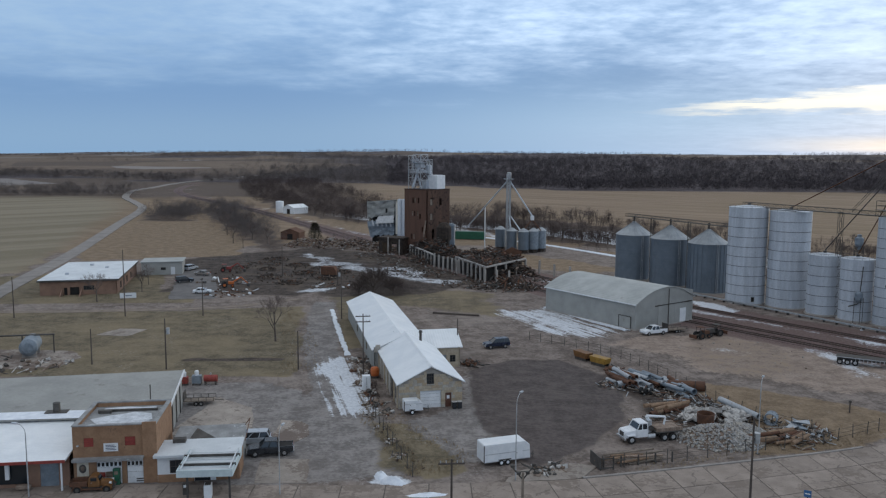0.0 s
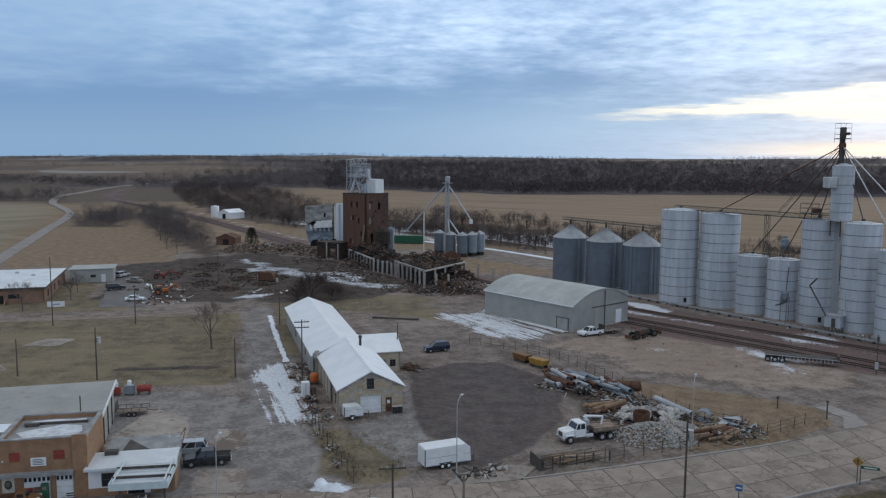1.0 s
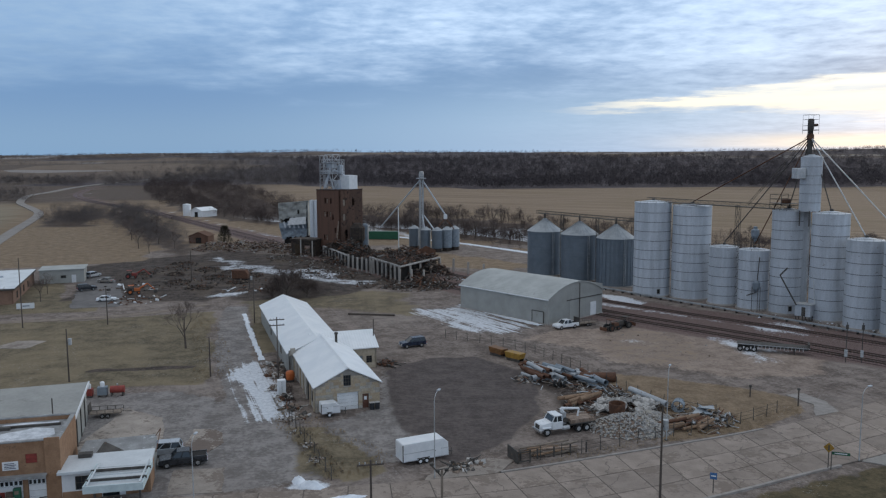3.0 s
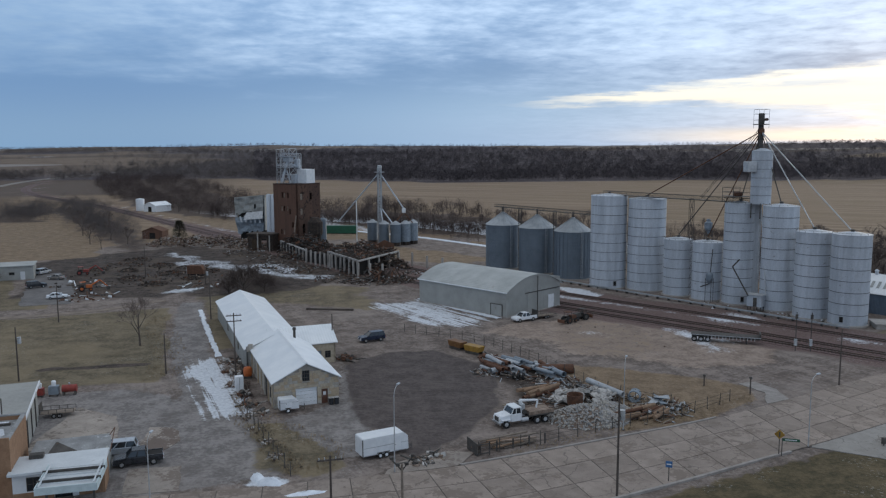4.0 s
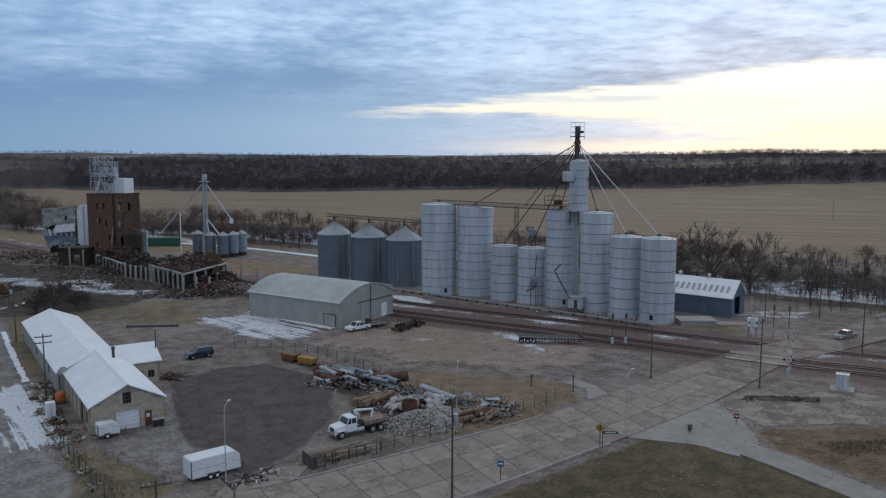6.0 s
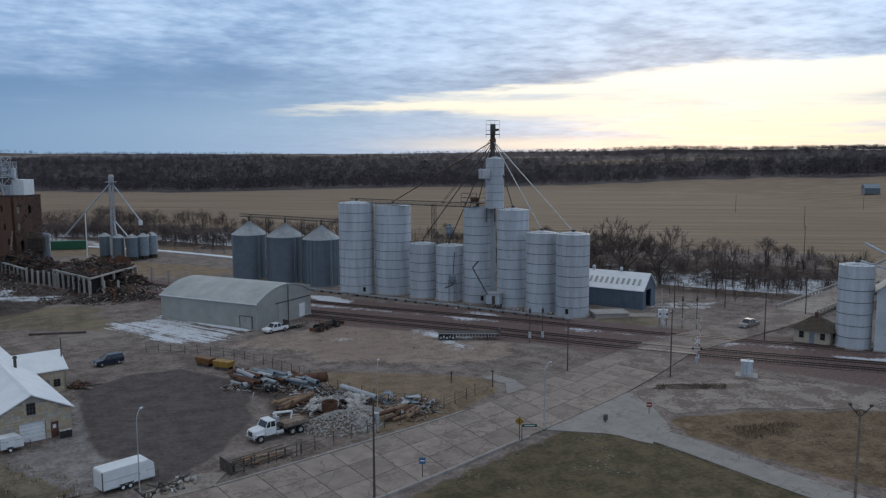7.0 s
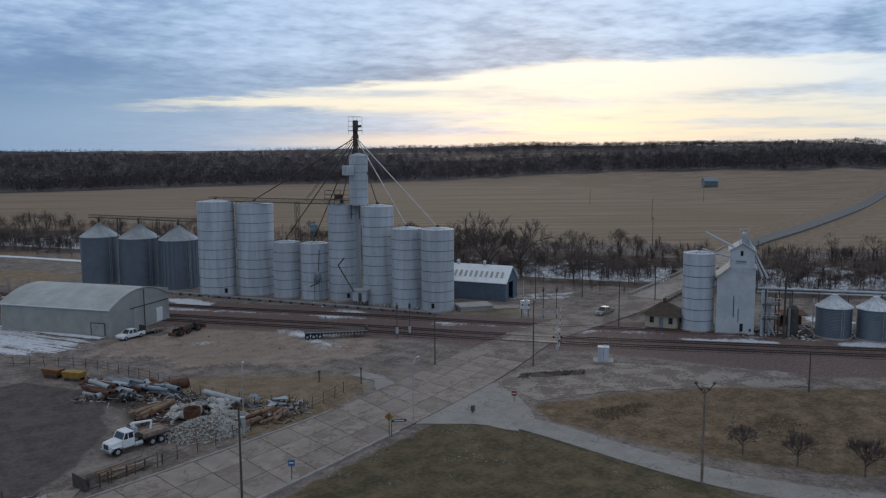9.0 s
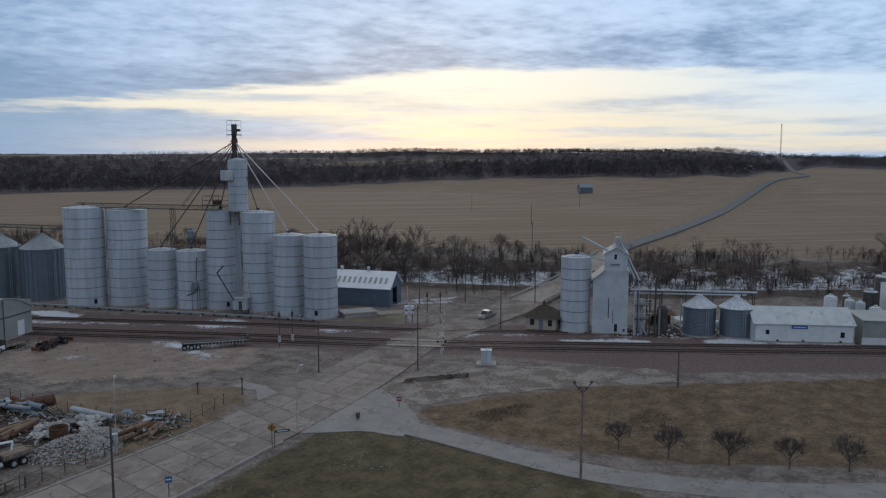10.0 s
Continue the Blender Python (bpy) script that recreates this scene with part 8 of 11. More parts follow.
# ---- vehicles ----
def wheel(parent, x, y, r=0.36, w=0.24, rim=CHROME):
    ty = part("wheel", tube((x, y - w / 2, r), (x, y + w / 2, r), r, seg=20), RUBBER, parent)
    s = 1 if y > 0 else -1
    part("rim", tube((x, y + s * (w / 2 - 0.04), r), (x, y + s * (w / 2 + 0.015), r), r * 0.6, r * 0.52, seg=14), rim, ty)
    return ty


def hull(profile, w, bevel=0.07, inset=0.0):
    """A body from its side profile (x, z), drawn out across its width and rounded."""
    bm = prism(profile, -w / 2, w / 2, "y")
    if inset:
        zs = [v.co.z for v in bm.verts]
        lo, hi = min(zs), max(zs)
        for v in bm.verts:
            v.co.y *= 1 - inset * (v.co.z - lo) / (hi - lo)
    bmesh.ops.bevel(bm, geom=bm.edges[:], offset=bevel, segments=2, affect="EDGES", profile=0.6)
    return bm


def make_car(name, label, category, x, y, rz, paint, kind="wagon", scale=1.0):
    """A parked car; its nose points along local +x."""
    t = thing(name, label, category, m=pose(x, y, 0.02, 0, 0, rz) @ Matrix.Diagonal((scale, scale, scale, 1)))
    if kind == "pickup":
        L, W = 5.4, 1.95
        low = [(-2.7, 0.45), (-2.7, 1.12), (1.0, 1.12), (1.5, 1.14), (2.6, 1.02), (2.7, 0.85), (2.7, 0.42)]
        cab = [(-0.95, 1.1), (-0.75, 1.80), (0.62, 1.82), (1.35, 1.12)]
        axles, r = (-1.65, 1.75), 0.40
    elif kind == "van":
        L, W = 5.0, 1.95
        low = [(-2.5, 0.4), (-2.5, 1.12), (1.35, 1.12), (2.35, 0.92), (2.5, 0.7), (2.5, 0.38)]
        cab = [(-2.42, 1.1), (-2.1, 1.76), (0.55, 1.80), (1.75, 1.08)]
        axles, r = (-1.45, 1.55), 0.35
    elif kind == "suv":
        L, W = 4.9, 1.95
        low = [(-2.4, 0.45), (-2.42, 1.15), (1.1, 1.15), (2.3, 1.02), (2.42, 0.8), (2.42, 0.42)]
        cab = [(-2.35, 1.13), (-2.15, 1.80), (0.25, 1.82), (1.12, 1.14)]
        axles, r = (-1.45, 1.5), 0.39
    else:
        L, W = 4.6, 1.8
        low = [(-2.3, 0.38), (-2.3, 0.95), (1.0, 0.95), (2.2, 0.82), (2.3, 0.62), (2.3, 0.36)]
        cab = [(-1.7, 0.93), (-1.0, 1.42), (0.2, 1.44), (1.1, 0.94)]
        axles, r = (-1.4, 1.4), 0.33
    part("body", hull(low, W), paint, t)
    part("cab_glass", hull(cab, W - 0.12, 0.05, 0.2), GLASS, t)
    top = max(z for _, z in cab)
    xs = sorted(p[0] for p in cab if p[1] > top - 0.1)
    part("roof", box(xs[0] - 0.02, -W / 2 + 0.24, top - 0.06, xs[1] + 0.02, W / 2 - 0.24, top + 0.03, bevel=0.03), paint, t)
    n = 4 if kind in ("van", "suv") else 3
    for s in (-1, 1):
        for k in range(n):
            f = k / (n - 1)
            a = (cab[0][0] + (cab[3][0] - cab[0][0]) * f, s * (W / 2 - 0.06), cab[0][1])
            b = (xs[0] + (xs[1] - xs[0]) * f, s * (W / 2 - 0.27), top)
            part("pillar", tube(a, b, 0.055, seg=5), paint, t)
    if kind == "pickup":
        part("bed_floor", box(-2.6, -W / 2 + 0.12, 1.0, -1.05, W / 2 - 0.12, 1.135), VOID, t)
        apart("bed_rail", box(-2.68, -W / 2 + 0.02, 1.12, -1.0, -W / 2 + 0.12, 1.2, box(-2.68, W / 2 - 0.12, 1.12, -1.0, W / 2 - 0.02, 1.2)), paint, t)
    part("bumper", box(L / 2 - 0.06, -W / 2 + 0.05, 0.42, L / 2 + 0.08, W / 2 - 0.05, 0.62, bevel=0.03), CHROME, t)
    part("bumper", box(-L / 2 - 0.08, -W / 2 + 0.05, 0.45, -L / 2 + 0.06, W / 2 - 0.05, 0.62, bevel=0.03), CHROME, t)
    for s in (-1, 1):
        part("headlight", box(L / 2 - 0.1, s * (W / 2 - 0.38) - 0.17, 0.68, L / 2 + 0.015, s * (W / 2 - 0.38) + 0.17, 0.86, bevel=0.02), LAMP_LENS, t)
        part("tail_light", box(-L / 2 - 0.02, s * (W / 2 - 0.18) - 0.1, 0.72, -L / 2 + 0.06, s * (W / 2 - 0.18) + 0.1, 1.0), RED_LENS, t)
        part("mirror", box(cab[3][0] - 0.3, s * (W / 2 + 0.1) - 0.1, 1.15, cab[3][0] - 0.15, s * (W / 2 + 0.1) + 0.1, 1.32, bevel=0.03), paint, t)
        for a in axles:
            wheel(t, a, s * (W / 2 - 0.1), r)
    return t


make_car("station_wagon", "dark blue estate car parked on the yard dirt", "car", 10.1, 146.6, 18 + 180, CAR_NAVY, "suv")
make_car("white_pickup", "white pickup parked by the round-roofed store", "pickup", 42.7, 158.6, 22 + 180, CAR_WHITE, "pickup")
make_car("silver_minivan", "silver minivan parked on the shop drive", "minivan", -23.7, 95.9, 8 + 180, CAR_SILVER, "van", 0.95)
make_car("black_pickup", "black pickup parked beside the silver minivan", "pickup", -20.6, 92.6, 10 + 180, CAR_BLACK, "pickup")
make_car("crossing_car", "tan-grey pickup on the road past the crossing", "pickup", 131.5, 116.6, 192, CAR_TAN, "pickup")


def fender(x, r, y0, y1):
    """An arched mudguard over a wheel."""
    arc = [radians(a) for a in range(-8, 189, 14)]
    outer = [(x + (r + 0.15) * math.cos(a), r + (r + 0.13) * math.sin(a)) for a in arc]
    inner = [(x + (r + 0.06) * math.cos(a), r + (r + 0.05) * math.sin(a)) for a in reversed(arc)]
    return prism(outer + inner, y0, y1, "y")


def make_old_pickup(x, y, rz):
    """A pre-war pickup with a rounded cab, bulging mudguards and a separate bed; nose along +x."""
    t = thing("old_pickup", "rusty orange-brown vintage pickup before the garage doors", "pickup", x, y, 0.02, rz)
    part("chassis", box(-2.2, -0.5, 0.42, 2.0, 0.5, 0.6), STEEL_DARK, t)
    bed = part("bed", box(-2.25, -0.66, 0.72, -0.5, 0.66, 0.8), RUST, t, "dark rusty load bed")
    for s in (-1, 1):
        part("bed_side", box(-2.25, min(s * 0.62, s * 0.7), 0.76, -0.5, max(s * 0.62, s * 0.7), 1.22, bevel=0.015), RUST, bed)
    part("tailgate", box(-2.3, -0.66, 0.76, -2.24, 0.66, 1.2, bevel=0.015), RUST, bed)
    part("headboard", box(-0.54, -0.62, 0.8, -0.48, 0.62, 1.22), RUST, bed)
    cab = part("cab", hull([(-0.42, 0.6), (-0.44, 1.25), (-0.34, 1.62), (-0.1, 1.78), (0.32, 1.8), (0.52, 1.72), (0.76, 1.22), (0.78, 0.6)], 1.45, 0.09, 0.16), PAINT_OCHRE, t, "rounded orange cab")
    part("windscreen", slab((0.60, -0.5, 1.66), (0.60, 0.5, 1.66), (0.80, 0.56, 1.24), (0.80, -0.56, 1.24), 0.02), GLASS, cab)
    part("rear_window", box(-0.46, -0.4, 1.3, -0.42, 0.4, 1.56), GLASS, cab)
    for s in (-1, 1):
        part("side_window", box(-0.14, min(s * 0.62, s * 0.70), 1.26, 0.46, max(s * 0.62, s * 0.70), 1.6, bevel=0.02), GLASS, cab)
        part("door_handle", tube((-0.1, s * 0.72, 1.1), (0.05, s * 0.74, 1.1), 0.02, seg=5), CHROME, cab)
        part("running_board", box(-0.95, min(s * 0.6, s * 0.88), 0.4, 1.05, max(s * 0.6, s * 0.88), 0.47), RUST, t)
        for a, mat in ((-1.5, RUST), (1.5, PAINT_OCHRE)):
            part("mudguard", fender(a, 0.37, min(s * 0.5, s * 0.9), max(s * 0.5, s * 0.9)), mat, t)
            wheel(t, a, s * 0.72, 0.37, 0.2, STEEL_DARK)
        part("headlight", tube((1.72, s * 0.5, 0.98), (1.95, s * 0.5, 0.98), 0.1, 0.14, seg=12), LAMP_LENS, t)
    part("bonnet", hull([(0.74, 0.62), (0.74, 1.24), (1.3, 1.2), (1.86, 1.08), (1.98, 0.9), (2.0, 0.6)], 0.86, 0.1, 0.18), PAINT_OCHRE, t, "long narrow bonnet with worn paint")
    part("grille", box(1.97, -0.26, 0.62, 2.03, 0.26, 1.0, bevel=0.03), STEEL_DARK, t)
    part("bumper", box(2.1, -0.8, 0.42, 2.17, 0.8, 0.54, bevel=0.02), STEEL_DARK, t)
    part("bumper_bracket", box(1.9, -0.4, 0.44, 2.1, 0.4, 0.5), STEEL_DARK, t)
    return t


make_old_pickup(-37.2, 81.9, 8)
make_car("parked_car", "dark green car with white roof near the office", "car", -71.9, 219.8, 30, CAR_BLACK, "suv")
make_car("parked_car", "white car parked on the scrap yard edge", "car", -61.8, 202.7, 12, CAR_WHITE, "sedan")
make_car("parked_car", "grey car parked beside the grey shed", "car", -77.6, 243.6, 70, CAR_SILVER, "suv")
make_car("parked_car", "dull tan car parked on the asphalt lot", "car", -70.9, 233.0, 160, CAR_TAN, "sedan")


def make_dump_truck():
    t = thing("dump_truck", "white tipper truck with crane arm and muddy bed", "truck", 26.1, 98.4, 0, 15 + 180)
    part("hood", hull([(1.9, 0.75), (1.9, 1.75), (3.35, 1.55), (3.5, 1.3), (3.5, 0.7)], 1.9, 0.1), CAR_WHITE, t)
    part("cab", hull([(0.4, 0.75), (0.4, 1.75), (1.95, 1.75), (1.95, 0.75)], 2.2, 0.06), CAR_WHITE, t)
    part("cab_glass", hull([(0.45, 1.72), (0.5, 2.45), (1.5, 2.45), (1.92, 1.72)], 2.1, 0.05, 0.12), GLASS, t)
    part("cab_roof", box(0.38, -1.0, 2.4, 1.58, 1.0, 2.55, bevel=0.05), CAR_WHITE, t)
    for s in (-1, 1):
        for a, b in (((0.45, 1.72), (0.5, 2.45)), ((1.92, 1.72), (1.52, 2.45)), ((1.2, 1.72), (1.15, 2.45))):
            part("pillar", tube((a[0], s * 1.04, a[1]), (b[0], s * 0.92, b[1]), 0.06, seg=5), CAR_WHITE, t)
        part("headlight", box(3.42, s * 0.72 - 0.16, 1.0, 3.53, s * 0.72 + 0.16, 1.25), LAMP_LENS, t)
        part("fender", box(2.1, s * 1.0 - 0.22, 1.0, 3.3, s * 1.0 + 0.22, 1.16, bevel=0.06), CAR_WHITE, t)
        part("fuel_tank", tube((-0.6, s * 0.95, 0.8), (0.4, s * 0.95, 0.8), 0.28, seg=12), STEEL_PALE, t)
        wheel(t, 2.65, s * 1.0, 0.5, 0.3, STEEL_PALE)
        for a in (-1.9, -3.1):
            wheel(t, a, s * 0.98, 0.5, 0.5, STEEL_PALE)
    part("grille", box(3.46, -0.5, 0.85, 3.54, 0.5, 1.4), STEEL_DARK, t)
    part("bumper", box(3.45, -1.15, 0.5, 3.65, 1.15, 0.75, bevel=0.03), CHROME, t)
    part("frame", box(-4.2, -0.45, 0.7, 3.3, 0.45, 1.0), STEEL_DARK, t)
    part("bed", box(-4.4, -1.2, 1.1, -0.7, 1.2, 1.32, bevel=0.03), STEEL_DARK, t)
    part("bed_side", box(-4.4, -1.22, 1.3, -0.7, -1.12, 1.75, box(-4.4, 1.12, 1.3, -0.7, 1.22, 1.75, box(-4.42, -1.2, 1.3, -4.32, 1.2, 1.6))), RUBBLE_TAN, t)
    part("load", sheet([(-4.2, -1.05), (-0.9, -1.05), (-0.9, 1.05), (-4.2, 1.05)], 1.3, 1.6, 0.12, 3), RUBBLE_TAN, t)
    part("crane_post", box(-0.5, -0.35, 0.9, 0.15, 0.35, 2.6, bevel=0.05), STEEL_PALE, t)
    part("crane_arm", tube((-0.2, 0, 2.5), (0.1, 0, 3.1), 0.2, seg=6, bm=tube((0.1, 0, 3.1), (-2.4, 0.3, 2.9), 0.18, 0.14, seg=6, bm=tube((-2.4, 0.3, 2.9), (-2.2, 0.3, 1.9), 0.12, seg=6))), PAINT_WHITE, t)
    part("winch", tube((-0.35, -0.5, 1.6), (-0.35, 0.5, 1.6), 0.35, seg=12), STEEL_DARK, t)


make_dump_truck()


def make_box_trailer(x, y, rz, L, W, H, label, axle2=True):
    t = thing("enclosed_trailer", label, "trailer", x, y, 0, rz)
    part("body", hull([(-L / 2, 0.5), (-L / 2, H - 0.12), (-L / 2 + 0.1, H), (L / 2 - 0.7, H), (L / 2 - 0.1, H - 0.5), (L / 2, 0.5)], W, 0.08), PAINT_WHITE, t)
    for z in (0.52, 1.45):
        part("trim_rail", box(-L / 2 - 0.01, -W / 2 - 0.02, z, L / 2 - 0.15, -W / 2 + 0.01, z + 0.07, box(-L / 2 - 0.01, W / 2 - 0.01, z, L / 2 - 0.15, W / 2 + 0.02, z + 0.07)), STEEL_PALE, t)
    part("corner_post", box(-L / 2 - 0.02, -W / 2 - 0.02, 0.5, -L / 2 + 0.08, -W / 2 + 0.06, H - 0.1), STEEL_DARK, t)
    part("side_door", box(L / 2 - 1.9, -W / 2 - 0.035, 0.65, L / 2 - 1.05, -W / 2 - 0.005, 2.3 if H > 2.4 else 1.5, bevel=0.01), PAINT_WHITE, t)
    part("door_latch", box(L / 2 - 1.85, -W / 2 - 0.06, 1.3, L / 2 - 1.75, -W / 2 - 0.03, 1.4), STEEL_DARK, t)
    part("tongue", tube((L / 2, 0.45, 0.5), (L / 2 + 1.0, 0, 0.5), 0.05, seg=6, bm=tube((L / 2, -0.45, 0.5), (L / 2 + 1.0, 0, 0.5), 0.05, seg=6)), STEEL_DARK, t)
    part("jack", tube((L / 2 + 0.85, 0, 0.05), (L / 2 + 0.85, 0, 0.9), 0.05, seg=6), STEEL_DARK, t)
    for a in ((-0.75, 0.05) if axle2 else (-0.2,)):
        for s in (-1, 1):
            wheel(t, a, s * (W / 2 - 0.05), 0.34, 0.22, PAINT_WHITE)
        part("mudguard", box(a - 0.4, -W / 2 - 0.12, 0.66, a + 0.4, -W / 2 + 0.02, 0.76, bevel=0.03), STEEL_DARK, t)
    return t


make_box_trailer(7.3, 90.8, 19, 5.9, 2.3, 2.65, "long white enclosed cargo trailer standing in the yard")
make_box_trailer(-4.1, 108.4, 13, 2.7, 1.6, 2.0, "small white box trailer before the workshop", False)


def make_flatbed():
    t = thing("flatbed_trailer", "long grey flatbed semi-trailer with three axles", "trailer", 74.6, 134.6, 0, -28)
    part("deck", box(-6.0, -1.25, 1.25, 6.2, 1.25, 1.42, bevel=0.02), STEEL_DARK, t)
    part("deck_edge", box(-6.0, -1.29, 1.28, 6.2, -1.25, 1.4), STEEL_PALE, t)
    apart("beam", box(-5.8, -0.6, 0.8, 6.0, -0.4, 1.25, box(-5.8, 0.4, 0.8, 6.0, 0.6, 1.25)), STEEL_DARK, t)
    for k in range(14):
        part("side_rib", box(-3.0 + 0.62 * k, -1.27, 0.75, -2.9 + 0.62 * k, -1.2, 1.25), STEEL_PALE, t)
    part("headboard", box(5.9, -1.25, 1.42, 6.2, 1.25, 2.1, bevel=0.03), STEEL_DARK, t)
    for a in (-5.4, -4.2, -3.0):
        for s in (-1, 1):
            wheel(t, a, s * 0.95, 0.5, 0.5, CHROME)
    for y in (-0.9, 0.7):
        part("landing_leg", box(3.6, y, 0, 3.8, y + 0.2, 1.25), STEEL_DARK, t)


make_flatbed()


def make_tractor(name, label, x, y, rz, paint, arm=False):
    t = thing(name, label, "machine", x, y, 0, rz)
    part("hood", hull([(0.2, 0.8), (0.2, 1.6), (1.7, 1.5), (1.75, 0.8)], 0.9, 0.08), paint, t)
    part("chassis", box(-1.4, -0.35, 0.6, 1.7, 0.35, 0.95), STEEL_DARK, t)
    part("seat", box(-0.7, -0.3, 1.0, -0.2, 0.3, 1.5, bevel=0.06), VOID, t)
    bm = bmesh.new()
    for sx in (-1.0, 0.1):
        for s in (-1, 1):
            tube((sx, s * 0.55, 1.0), (sx, s * 0.5, 2.3), 0.05, seg=5, bm=bm)
    part("roll_frame", bm, STEEL_DARK, t)
    part("roof", box(-1.15, -0.65, 2.3, 0.25, 0.65, 2.38), paint, t)
    for s in (-1, 1):
        wheel(t, -0.8, s * 0.75, 0.7, 0.4, paint)
        wheel(t, 1.3, s * 0.65, 0.42, 0.28, paint)
    if arm:
        part("boom", tube((1.2, 0, 1.2), (3.6, 0, 2.6), 0.2, seg=6, bm=tube((3.6, 0, 2.6), (5.4, 0, 0.8), 0.16, seg=6)), paint, t)
        part("bucket", box(5.1, -0.6, 0.1, 5.9, 0.6, 0.9, bevel=0.1), STEEL_DARK, t)
    else:
        part("rear_blade", box(-2.6, -0.9, 0.3, -2.4, 0.9, 1.0, bevel=0.04), RUST, t)
        part("hitch", tube((-1.4, 0, 0.7), (-2.5, 0, 0.7), 0.08, seg=6), RUST, t)
    return t


make_tractor("rusty_tractor", "rusty red-brown tractor with rear blade", 51.4, 155.3, 30, RUST)
make_tractor("rusty_baler", "rusty farm implement beside the tractor", 54.6, 157.6, 200, STEEL_DARK)
make_tractor("orange_excavator", "orange excavator with lowered boom in the scrap yard", -58.0, 212.5, 20, PAINT_ORANGE, True)
make_tractor("red_loader", "red loader among the scrap heaps", -66.0, 240.5, 10, PAINT_RED, True)
for x, y, w, h, mat, text in ((-40.2, 121.3, 0.55, 1.3, PAINT_RED, "red hand-truck frame with white canister"), (-38.3, 121.5, 0.7, 1.5, TANK_BLUE, "grey-blue generator box on a skid")):
    t = thing("yard_machine", text, "machine", x, y, 0, 4)
    part("body", box(-w, -0.5, 0.25, w, 0.5, h, bevel=0.06), mat, t)
    part("canister", lathe([(0.3, h), (0.34, h + 0.6), (0.2, h + 0.75), (0, h + 0.8)], 12), PAINT_WHITE, t)
    for a in (-w + 0.1, w - 0.2):
        part("skid_rail", box(a, -0.6, 0, a + 0.1, 0.6, 0.25), STEEL_DARK, t)


def make_low_trailer(name, label, x, y, rz, L=4.2, W=1.8):
    t = thing(name, label, "trailer", x, y, 0, rz)
    part("deck", box(-L / 2, -W / 2, 0.6, L / 2, W / 2, 0.7), WOOD_OLD, t)
    bm = bmesh.new()
    for k in range(5):
        for s in (-1, 1):
            tube((-L / 2 + L * k / 4, s * W / 2, 0.7), (-L / 2 + L * k / 4, s * W / 2, 1.2), 0.04, seg=4, bm=bm)
    for s in (-1, 1):
        tube((-L / 2, s * W / 2, 1.2), (L / 2, s * W / 2, 1.2), 0.04, seg=4, bm=bm)
    apart("rail", bm, STEEL_DARK, t)
    part("tongue", tube((L / 2, 0, 0.6), (L / 2 + 1.3, 0, 0.5), 0.06, seg=5), STEEL_DARK, t)
    part("tailgate", box(-L / 2 - 0.08, -W / 2, 0.6, -L / 2, W / 2, 2.0), STEEL_DARK, t)
    for s in (-1, 1):
        wheel(t, -0.35, s * (W / 2 + 0.12), 0.33, 0.2)
        wheel(t, 0.35, s * (W / 2 + 0.12), 0.33, 0.2)
    return t


make_low_trailer("utility_trailer", "open dark utility trailer behind the shop", -34.9, 111.8, 6)
make_low_trailer("wood_trailer", "low wooden trailer behind the white pickup", 47.6, 161.0, 22, 4.6, 2.0)

tank = thing("red_fuel_tank", "red horizontal fuel tank on a stand", "tank", -36.2, 121.7, 0, 4)
part("shell", tube((-1.0, 0, 0.95), (1.0, 0, 0.95), 0.55, seg=16), PAINT_RED, tank)
apart("stand", box(-0.9, -0.5, 0, -0.7, 0.5, 0.6, box(0.7, -0.5, 0, 0.9, 0.5, 0.6)), STEEL_DARK, tank)
part("cap", tube((0, 0, 1.55), (0, 0, 1.8), 0.12, seg=8), STEEL_PALE, tank)

solid("tank_pad", sheet([(-82, 143), (-67, 142), (-63.5, 137), (-64.5, 131), (-71, 129.5), (-82, 130.5)], -0.2, 0.05, 0.35, 15), BROKEN, "stained concrete pad round the blue tank", "pavement", "structure")
htank = thing("horizontal_tank", "dull blue-grey horizontal tank in a timber frame", "tank", -73.2, 139.0, 0, 108)
part("shell", lathe([(0, -3.0), (0.9, -2.9), (1.5, -2.4), (1.5, 2.4), (0.9, 2.9), (0, 3.0)], 22), TANK_BLUE, htank, m=pose(0, 0, 1.9, 0, 90, 0))
for x in (-1.8, 1.4):
    part("saddle", box(x, -1.2, 0, x + 0.4, 1.2, 1.0), CONCRETE, htank)
gate = thing("pipe_gantry", "dark pipe gantry beside the blue tank", "gantry", -76, 139.5, 0, 12)
for x in (-4, 1.0, 6.2):
    part("post", tube((x, 0, 0), (x, 0, 3.4), 0.12, seg=6), STEEL_DARK, gate)
part("beam", tube((-6, 0, 3.4), (6.4, 0, 3.4), 0.16, seg=6), STEEL_DARK, gate)
debris("tank_clutter", "pale clutter around the blue tank", [(-78, 134, 4, 0.3), (-70, 131, 5, 0.3), (-66, 133, 3, 0.2)], 60, 0.6, (RUBBLE_PALE, STEEL_DARK, RUBBLE_TAN), 41)


